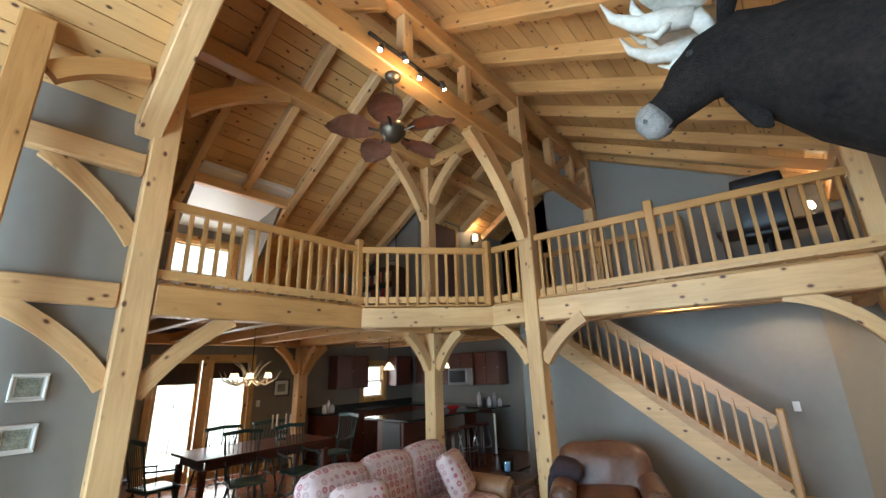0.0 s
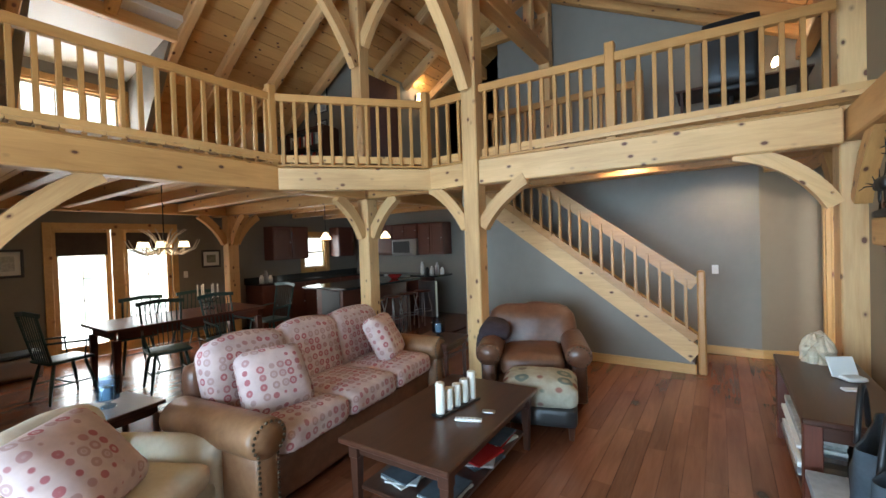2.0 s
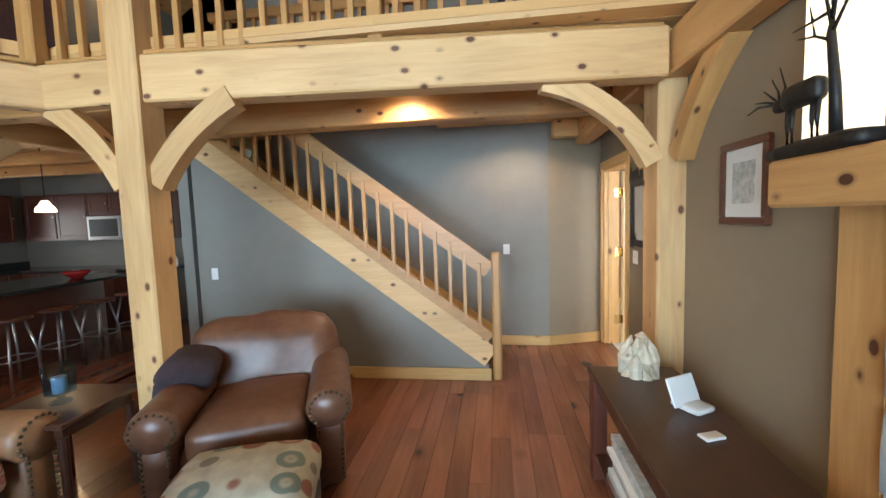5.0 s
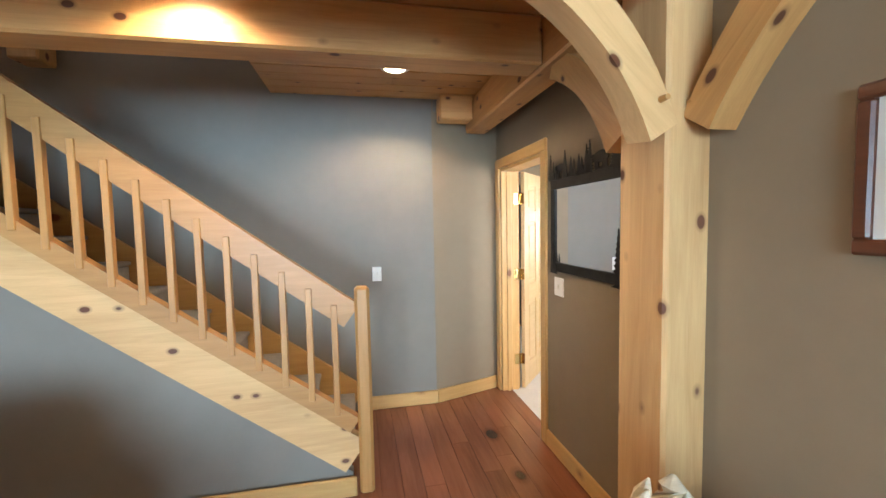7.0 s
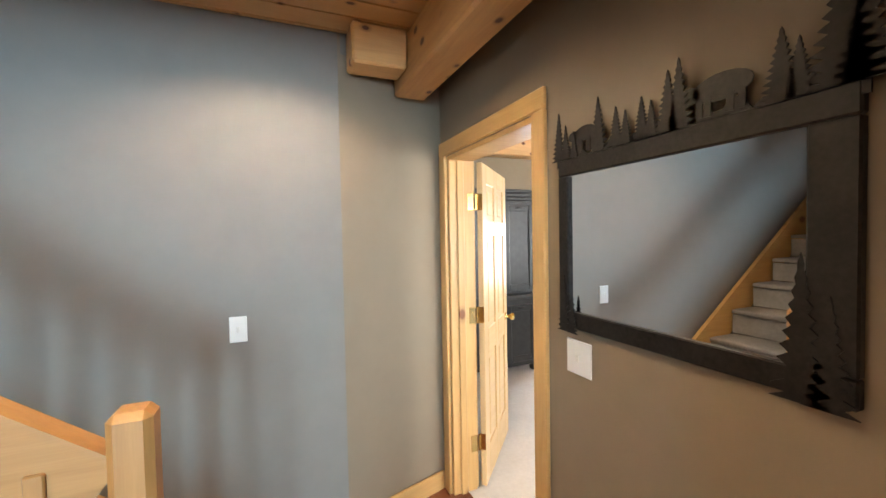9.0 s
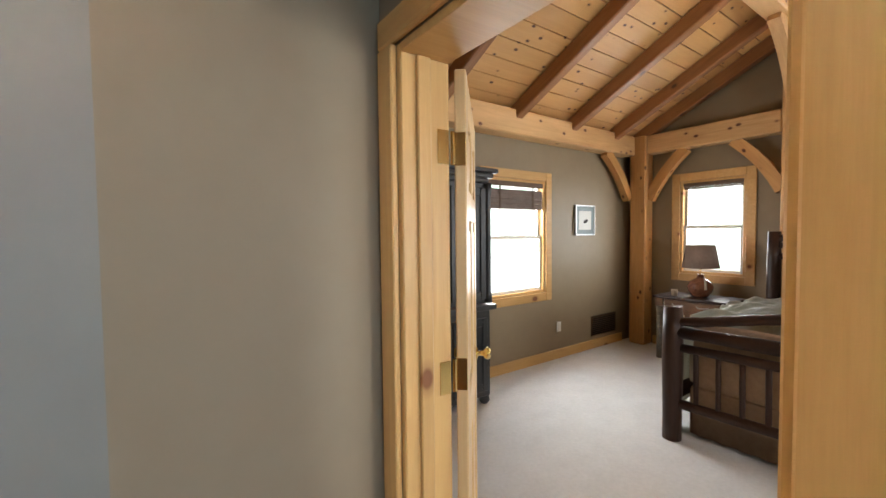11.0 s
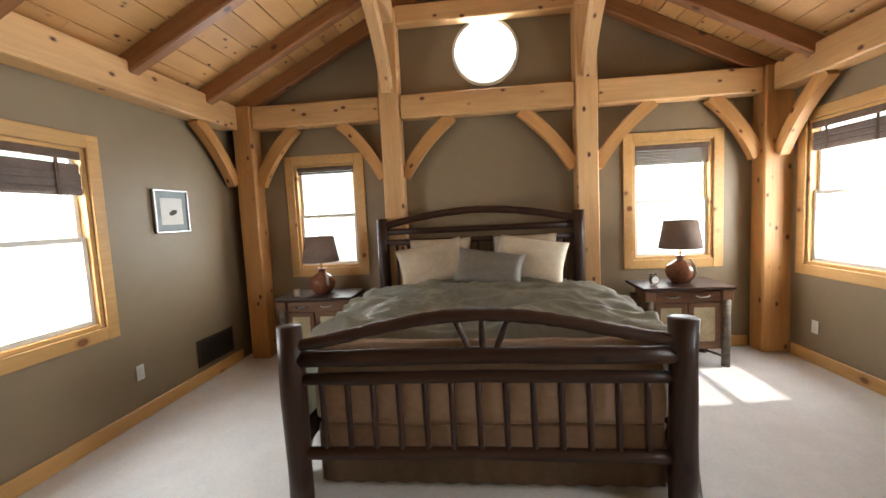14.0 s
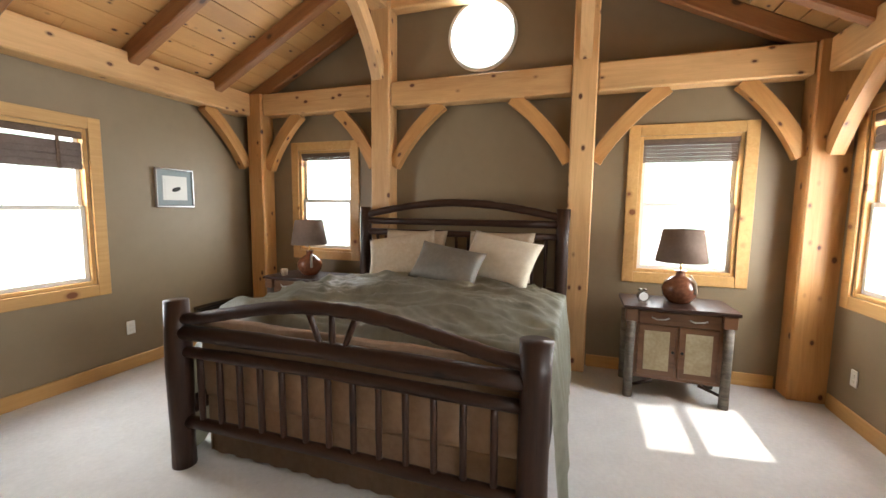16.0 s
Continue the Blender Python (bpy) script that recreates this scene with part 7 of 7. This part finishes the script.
def bed():
    b = thing("bed", at(4.4, 6.67), "king bed with a dark rustic log frame", "bed")
    XF, XH, Y0, Y1 = 3.38, 5.50, 5.77, 7.74
    for y in (Y0, Y1):
        log([(XF, y, 0), (XF, y, 0.97)], 0.066, b, "thick log corner post", "post", 14)
        log([(XH, y, 0), (XH, y, 1.50)], 0.058, b, "tall log head post", "post", 14)
        log([(XF, y, 0.33), (XH, y, 0.33)], 0.05, b, "", "side_rail")
    n = 12
    log([(XF, Y0 + (Y1 - Y0) * i / n, 0.86 + 0.15 * math.sin(math.pi * i / n) ** 1.4) for i in range(n + 1)], 0.034, b, "bowed log top rail", "bow_rail")
    for z, r in ((0.79, 0.045), (0.68, 0.032), (0.27, 0.032)):
        log([(XF, Y0, z), (XF, (Y0 + Y1) / 2, z + 0.012), (XF, Y1, z)], r, b, "", "rail")
    for i in range(13):
        y = Y0 + 0.16 + i * (Y1 - Y0 - 0.32) / 12
        log([(XF, y, 0.27), (XF, y + 0.005, 0.68)], 0.017, b, "", "spindle", 8)
    for dy in (-0.10, 0.0, 0.10):
        log([(XF, 6.73 + dy * 0.6, 0.81), (XF, 6.73 + dy * 1.3, 0.98)], 0.016, b, "", "fan_stick", 8)
    log([(XH, Y0 + (Y1 - Y0) * i / n, 1.42 + 0.13 * math.sin(math.pi * i / n)) for i in range(n + 1)], 0.036, b, "bowed log head rail", "bow_rail")
    for z in (1.36, 1.25):
        log([(XH, Y0, z), (XH, Y1, z)], 0.033, b)
    log([(XH, Y0, 0.75), (XH, Y1, 0.75)], 0.04, b)
    for i in range(15):
        y = Y0 + 0.14 + i * (Y1 - Y0 - 0.28) / 14
        log([(XH, y, 0.75), (XH, y, 1.25)], 0.016, b, "", "spindle", 8)
    part("mattress", soft(1.98, 1.90, 0.30, 0.05, 6), "linen", b, "", at(4.45, 6.73, 0.40), True)
    part("box_spring", box(3.47, 5.43, 5.80, 7.66, 0.18, 0.40, 0.02), "skirt", b)
    # gathered skirt
    for (ax, ay), (bx_, by) in (((3.50, 5.80), (3.50, 7.66)), ((3.50, 7.67), (5.42, 7.67)), ((3.50, 5.79), (5.42, 5.79))):
        bm = bmesh.new()
        k = 60
        prev = None
        nx, ny = (by - ay), -(bx_ - ax)
        ln = math.hypot(nx, ny)
        for i in range(k + 1):
            u = i / k
            off = 0.008 * math.sin(u * 90)
            x, y = ax + (bx_ - ax) * u + nx / ln * off * (1 if ay == by else 1), ay + (by - ay) * u + ny / ln * off
            cur = (bm.verts.new((x, y, 0.36)), bm.verts.new((x, y, 0.03)))
            if prev:
                bm.faces.new((prev[0], cur[0], cur[1], prev[1]))
            prev = cur
        bmesh.ops.solidify(bm, geom=bm.faces[:], thickness=0.006)
        part("bed_skirt", bm, "skirt", b, "brown gathered bed skirt", None, True)
    # duvet
    du = thing("duvet", at(4.45, 6.73, 0.7), "rumpled sage grey duvet over the bed", "duvet")
    bm = bmesh.new()
    NX, NY = 110, 130
    vs = []
    for i in range(NX + 1):
        row = []
        u = i / NX
        for j in range(NY + 1):
            v = -1 + 2 * j / NY
            x = 3.46 + 1.72 * u
            s = abs(v) * (1.60 + 0.26 * math.exp(-(u / 0.13) ** 2))
            flat = min(s, 1.02)
            over = max(0.0, s - 1.02)
            y = 6.73 + math.copysign(flat + over * 0.10, v)
            z = 0.80 + 0.07 * (1 - (flat / 1.02) ** 4) - over * 1.05 + 0.07 * math.sin(math.pi * min(1, u * 1.1)) * (1 - min(1, over * 4))
            if u < 0.06:
                z -= (0.06 - u) * 2.2
            q = Vector((x * 1.0, y * 2.0, 0))
            wr = noise.noise(Vector((x * 5 + 0.9 * math.sin(y * 2.3), y * 2.2, 1.7))) * 0.045 + noise.noise(Vector((x * 13 + y * 3, y * 5.5 - x * 2, 4.1))) * 0.022
            fold = 0.012 * math.sin(x * 21 + 3 * noise.noise(Vector((x, y * 2, 0)))) * min(1, over * 5)
            # creases: ridges that run across the bed and fan out from the pillows
            c1 = 1 - abs(noise.noise(Vector((x * 4.2 + 0.8 * noise.noise(Vector((y * 1.7, x, 2.0))), y * 1.5 + 7, 0.3))))
            c2 = 1 - abs(noise.noise(Vector((x * 7.5 - y * 2.2, y * 3.1 + x, 5.3))))
            wr += 0.045 * c1 ** 5 + 0.022 * c2 ** 6 - 0.02
            z += wr * (1 - min(1, over * 3) * 0.6)
            y += math.copysign(fold + 0.035 * noise.noise(Vector((x * 4, 0, v))) * min(1, over * 4), v)
            row.append(bm.verts.new((x, y, z)))
        vs.append(row)
    for i in range(NX):
        for j in range(NY):
            bm.faces.new((vs[i][j], vs[i + 1][j], vs[i + 1][j + 1], vs[i][j + 1]))
    bmesh.ops.solidify(bm, geom=bm.faces[:], thickness=0.018)
    bmesh.ops.recalc_face_normals(bm, faces=bm.faces)
    part("cover", bm, "sage", du, "", None, True)
    # foot drape of the duvet inside the footboard
    part("foot_fold", soft(0.07, 1.80, 0.46, 0.03, 9, 0, 0.02, 3), "skirt", du, "folded duvet end", at(3.46, 6.73, 0.40), True)

    def pillow(x, y, z, w, h, mat_, label, rz, rx, ry=0, name="pillow"):
        m = pose(x, y, z, 0, 0, -90 + rz) @ pose(0, 0, 0, rx, ry, 0)
        p = thing(name, m, label, "pillow")
        bm = bmesh.new()
        k = 16
        for side in (1, -1):
            g = []
            for i in range(k + 1):
                row = []
                for j in range(k + 1):
                    a, c = -1 + 2 * i / k, -1 + 2 * j / k
                    puff = ((1 - a * a) * (1 - c * c)) ** 0.42 * 0.085
                    wob = noise.noise(Vector((a * 2.2 + x, c * 2.2 + y, side))) * 0.014 * (1 if abs(a) < 1 and abs(c) < 1 else 0)
                    px = a * w / 2 * (1 - 0.06 * (1 - c * c))
                    pz = c * h / 2 * (1 - 0.06 * (1 - a * a))
                    row.append(bm.verts.new((px, side * (puff + wob * (1 - a * a) * (1 - c * c)), pz + h / 2)))
                g.append(row)
            for i in range(k):
                for j in range(k):
                    bm.faces.new((g[i][j], g[i + 1][j], g[i + 1][j + 1], g[i][j + 1]))
        bmesh.ops.remove_doubles(bm, verts=bm.verts, dist=1e-4)
        bmesh.ops.recalc_face_normals(bm, faces=bm.faces)
        part("cushion", bm, mat_, p, "", m, True)
    pillow(5.26, 7.12, 0.86, 0.62, 0.46, "linen", "tan linen pillow against the headboard", 6, -24)
    pillow(5.28, 6.32, 0.86, 0.62, 0.46, "linen", "tan linen pillow propped on the headboard", -6, -22)
    pillow(5.10, 6.34, 0.87, 0.66, 0.46, "cream", "cream satin pillow leaning on another", -14, -34, 9)
    pillow(5.10, 7.14, 0.87, 0.66, 0.46, "linen", "tan pillow leaning on another", 12, -36, -10)
    pillow(4.84, 6.70, 0.88, 0.60, 0.36, "grey_cloth", "grey satin throw pillow on the duvet", -8, -36, 8, "throw_pillow")


bed()


def nightstand(x, y, label):
    m = at(x, y, 0, -90)
    s = thing("nightstand", m, label, "nightstand", "nightstands by the bed")
    part("top", soft(0.80, 0.50, 0.035, 0.012, 6, 0, 0.004, 2), "log", s, "rough-edged dark top", m @ Matrix.Translation((0, 0, 0.72)))
    part("body", box(-0.31, 0.31, -0.19, 0.22, 0.16, 0.72, 0.004), "walnut", s, "", m)
    for a in (-0.335, 0.335):
        for b in (-0.20, 0.19):
            part("leg", tube([(a, b, 0), (a * 1.01, b, 0.35), (a, b, 0.63)], [0.036, 0.033, 0.038], 10), "bark", s, "bark-covered log leg", m, True)
        part("corner_block", box(a - 0.045, a + 0.045, -0.235, -0.15, 0.625, 0.72, 0.004), "walnut", s, "", m)
    dr = part("drawer", box(-0.28, 0.28, -0.21, -0.19, 0.61, 0.71, 0.004), "walnut", s, "", m)
    for a in (-0.13, 0.13):
        part("handle", tube([(a - 0.06, -0.212, 0.665), (a - 0.03, -0.235, 0.655), (a + 0.03, -0.235, 0.66), (a + 0.06, -0.212, 0.665)], 0.006, 6), "steel", dr, "pewter twig handle", m, True)
    for a in (-1, 1):
        u0, u1 = sorted((a * 0.01, a * 0.28))
        d = part("cabinet_door", box(u0, u1, -0.205, -0.19, 0.19, 0.60, 0.004), "walnut", s, "", m)
        part("door_panel", box(u0 + 0.045, u1 - 0.045, -0.209, -0.2045, 0.24, 0.555), "bark_panel", d, "pale birch-bark panel", m)
        part("knob", lathe([(0.006, 0), (0.006, 0.012), (0.012, 0.018), (0.008, 0.026)], 10), "iron", d, "", m @ pose(a * 0.032, -0.205, 0.40, 90), True)
    for a in (-1, 1):
        part("stretcher", tube([(a * 0.30, -0.20, 0.10), (a * 0.16, -0.2, 0.155)], 0.012, 6), "log", s, "", m, True)


M["bark_panel"] = mat("birch_bark_panel", (0.4, 0.33, 0.2), 0.6, build=mottled((0.30, 0.23, 0.12), (0.48, 0.41, 0.27), 6, 60, 0.3, 0.003))
nightstand(5.44, 4.87, "rustic dark nightstand with birch-bark doors in sunlight")
nightstand(5.44, 8.42, "rustic dark nightstand in shadow beside the bed")


def bed_lamp(x, y):
    l = thing("table_lamp", at(x, y, 0.757), "brown glazed lamp with a dark drum shade", "lamp", "bedside lamps")
    part("base", lathe([(0.07, 0), (0.085, 0.012), (0.12, 0.06), (0.132, 0.11), (0.115, 0.165), (0.07, 0.20), (0.035, 0.22), (0.032, 0.25), (0.045, 0.262)], 28), "glaze", l, "glazed jug base", at(x, y, 0.757), True)
    part("stem", cyl(0.008, 0.008, 0.16, 8), "brass", l, "", at(x, y, 1.01))
    sh = bmesh.new()
    n = 32
    rings = [[sh.verts.new((r * math.cos(2 * math.pi * i / n), r * math.sin(2 * math.pi * i / n), z)) for i in range(n)] for r, z in ((0.19, 0), (0.145, 0.26), (0.142, 0.26), (0.187, 0.0))]
    for a in range(4):
        for i in range(n):
            sh.faces.new((rings[a][i], rings[a][(i + 1) % n], rings[(a + 1) % 4][(i + 1) % n], rings[(a + 1) % 4][i]))
    bmesh.ops.recalc_face_normals(sh, faces=sh.faces)
    part("shade", sh, "shade", l, "dark brown cloth shade", at(x, y, 1.09), True)
    part("finial", lathe([(0.004, 0), (0.01, 0.01), (0.003, 0.025)], 8), "brass", l, "", at(x, y, 1.345), True)
    part("tassel", tube([(x - 0.05, y - 0.06, 0.99), (x - 0.09, y - 0.09, 0.93), (x - 0.095, y - 0.095, 0.85)], 0.008, 6, None, 0.014), "linen", l, "cord tassel", None, True)


bed_lamp(5.44, 4.84)
bed_lamp(5.44, 8.40)
ck = thing("alarm_clock", at(5.36, 5.12, 0.757), "small round metal alarm clock", "clock")
part("case", cyl(0.042, 0.042, 0.035, 20), "bronze", ck, "", at(5.36, 5.12, 0.806, -80, 90))
part("dial", cyl(0.035, 0.035, 0.002, 20), "paper", ck, "", at(5.36, 5.12, 0.806, -80, 90) @ Matrix.Translation((0, 0, 0.0352)))
for s in (-1, 1):
    part("foot", tube([(5.35, 5.12 + 0.025 * s, 0.757), (5.36, 5.12 + 0.018 * s, 0.78)], 0.005, 6), "bronze", ck)
    part("bell", lathe([(0.018, 0), (0.014, 0.01), (0.002, 0.014)], 10), "bronze", ck, "", at(5.36, 5.12 + 0.02 * s, 0.85), True)
cu = thing("candle_votive", at(5.30, 8.62, 0.757), "small glass votive on the nightstand", "candle")
part("glass", lathe([(0.03, 0), (0.036, 0.07), (0.033, 0.07), (0.027, 0.006)], 14), "linen", cu, "", at(5.30, 8.62, 0.757), True)


def armoire():
    s = thing("armoire", at(2.35, 9.2), "tall black painted armoire with panelled doors", "armoire")
    X0, X1, Y0, Y1 = 1.86, 2.72, 8.98, 9.44
    part("lower_case", box(X0, X1, Y0, Y1, 0.08, 0.84, 0.006), "black_wood", s, "", None)
    part("waist", soft(X1 - X0 + 0.10, Y1 - Y0 + 0.05, 0.06, 0.02, 3), "black_wood", s, "", at((X0 + X1) / 2, (Y0 + Y1) / 2 - 0.02, 0.84))
    part("upper_case", box(X0 + 0.02, X1 - 0.02, Y0 + 0.02, Y1, 0.90, 1.95, 0.006), "black_wood", s)
    for k, (o, z) in enumerate(((0.02, 1.95), (0.05, 1.99), (0.08, 2.03))):
        part("cornice", box(X0 - o + 0.02, X1 + o - 0.02, Y0 - o + 0.02, Y1, z, z + 0.04, 0.008), "black_wood", s)
    for x in (X0 + 0.01, X1 - 0.01):
        part("column", lathe([(0.035, 0), (0.035, 0.06), (0.026, 0.1), (0.026, 0.92), (0.035, 0.98), (0.035, 1.04)], 14), "black_wood", s, "", at(x, Y0 + 0.01, 0.905), True)
        part("foot", lathe([(0.03, 0), (0.05, 0.03), (0.04, 0.08)], 12), "black_wood", s, "", at(x - 0.02 if x > 2 else x + 0.02, Y0 + 0.05, 0), True)
    for z0, z1, y in ((0.14, 0.78, Y0), (0.94, 1.90, Y0 + 0.02)):
        for a, b in ((X0 + 0.05, 2.285), (2.295, X1 - 0.05)):
            d = part("cabinet_door", box(a, b, y - 0.018, y, z0, z1, 0.004), "black_wood", s)
            for u0, u1, w0, w1 in ((a, a + 0.06, z0, z1), (b - 0.06, b, z0, z1), (a + 0.06, b - 0.06, z1 - 0.07, z1), (a + 0.06, b - 0.06, z0, z0 + 0.07)):
                part("stile", box(u0, u1, y - 0.032, y - 0.018, w0, w1, 0.005), "black_wood", d)
            part("handle", tube([((a + b) / 2 - 0.05, y - 0.045, z1 - 0.03), ((a + b) / 2 + 0.05, y - 0.045, z1 - 0.03)], 0.006, 6), "iron", d, "", None, True)


armoire()
dr = thing("dresser", at(3.0, 4.1), "dark rustic dresser by the window wall", "dresser")
part("body", box(2.55, 3.56, 3.80, 4.28, 0.08, 0.90, 0.01), "log", dr)
part("top", soft(1.10, 0.56, 0.04, 0.012, 5, 0, 0.004), "log", dr, "", at(3.06, 4.04, 0.90))
for k in range(3):
    part("drawer", box(2.60, 3.52, 4.28, 4.296, 0.14 + 0.25 * k, 0.36 + 0.25 * k, 0.005), "dark", dr)
for x in (2.58, 3.54):
    part("leg", tube([(x, 4.27, 0), (x, 4.27, 0.90)], 0.036, 10), "bark", dr, "", None, True)
vt = thing("floor_vent", at(5.2, 9.44, 0.2), "dark return-air grille low on the wall", "vent")
part("frame", box(4.9, 5.45, 9.455, 9.468, 0.16, 0.42, 0.003), "bronze", vt)
for k in range(9):
    part("slat", box(4.93, 5.42, 9.448, 9.455, 0.18 + k * 0.025, 0.192 + k * 0.025), "iron", vt)


# ---- hardwood planks ----
def planks():
    rg = random.Random(11)
    w = 0.128
    meshes = {}
    count = 0
    rest_bm = bmesh.new()
    x = -4.25
    col = 0
    strips = []
    while x < 0.88:
        y = -3.0 + rg.uniform(-1.5, 0)
        while y < 7.65:
            ln = rg.choice((0.9, 1.2, 1.5, 1.8, 2.1))
            strips.append((x, max(y, -3.0), min(y + ln, 7.65)))
            y += ln
        x += w
    near = [s for s in strips if s[1] > 0.2 and s[0] > -2.9]
    for x, y0, y1 in strips:
        ln = round(y1 - y0, 3)
        if ln < 0.05:
            continue
        single = (x, y0, y1) in near and count < 300
        if single:
            if ln not in meshes:
                me = bpy.data.meshes.new("plank")
                b = box(0, ln - 0.002, -w / 2 + 0.0008, w / 2 - 0.0008, -0.015, 0.0)
                for v in b.verts:
                    if v.co.z > -0.001:
                        v.co.y *= 0.99
                b.to_mesh(me)
                b.free()
                me.materials.append(M["floor"])
                meshes[ln] = me
            part("plank", meshes[ln], None, floor, "", pose(x + w / 2, y0, rg.uniform(-0.0006, 0.0), 0, 0, 90))
            count += 1
        else:
            b0 = [rest_bm.verts.new(p) for p in ((y0, -x - 0.0008, 0), (y1 - 0.002, -x - 0.0008, 0), (y1 - 0.002, -x - w + 0.0008, 0), (y0, -x - w + 0.0008, 0))]
            b1 = [rest_bm.verts.new((v.co.x, v.co.y, -0.015)) for v in b0]
            rest_bm.faces.new(b0[::-1])
            for i in range(4):
                rest_bm.faces.new((b0[i], b0[(i + 1) % 4], b1[(i + 1) % 4], b1[i]))
    x = -8.4
    while x < -4.26:
        y = 0.9 + rg.uniform(-1, 0)
        while y < 8.4:
            ln = rg.choice((0.9, 1.4, 1.9))
            y0, y1 = max(y, 0.9), min(y + ln, 8.4)
            if y1 - y0 > 0.05:
                b0 = [rest_bm.verts.new(p) for p in ((y0, -x - 0.0008, 0), (y1 - 0.002, -x - 0.0008, 0), (y1 - 0.002, -x - w + 0.0008, 0), (y0, -x - w + 0.0008, 0))]
                b1 = [rest_bm.verts.new((v.co.x, v.co.y, -0.015)) for v in b0]
                rest_bm.faces.new(b0[::-1])
                for i in range(4):
                    rest_bm.faces.new((b0[i], b0[(i + 1) % 4], b1[(i + 1) % 4], b1[i]))
            y += ln
        x += w
    bmesh.ops.recalc_face_normals(rest_bm, faces=rest_bm.faces)
    tagged(part("planks", rest_bm, "floor_rest", floor, "", pose(0, 0, 0, 0, 0, 90)), kind="stuff")


M["floor_rest"] = mat("hardwood_floor_far", (0.14, 0.05, 0.025), 0.26, build=wood((0.13, 0.040, 0.019), (0.29, 0.104, 0.051), (0.04, 0.014, 0.008), 2.0, rnd=0, per_island=True, bumpy=0.12, tone=0.45), coat=0.15)
planks()
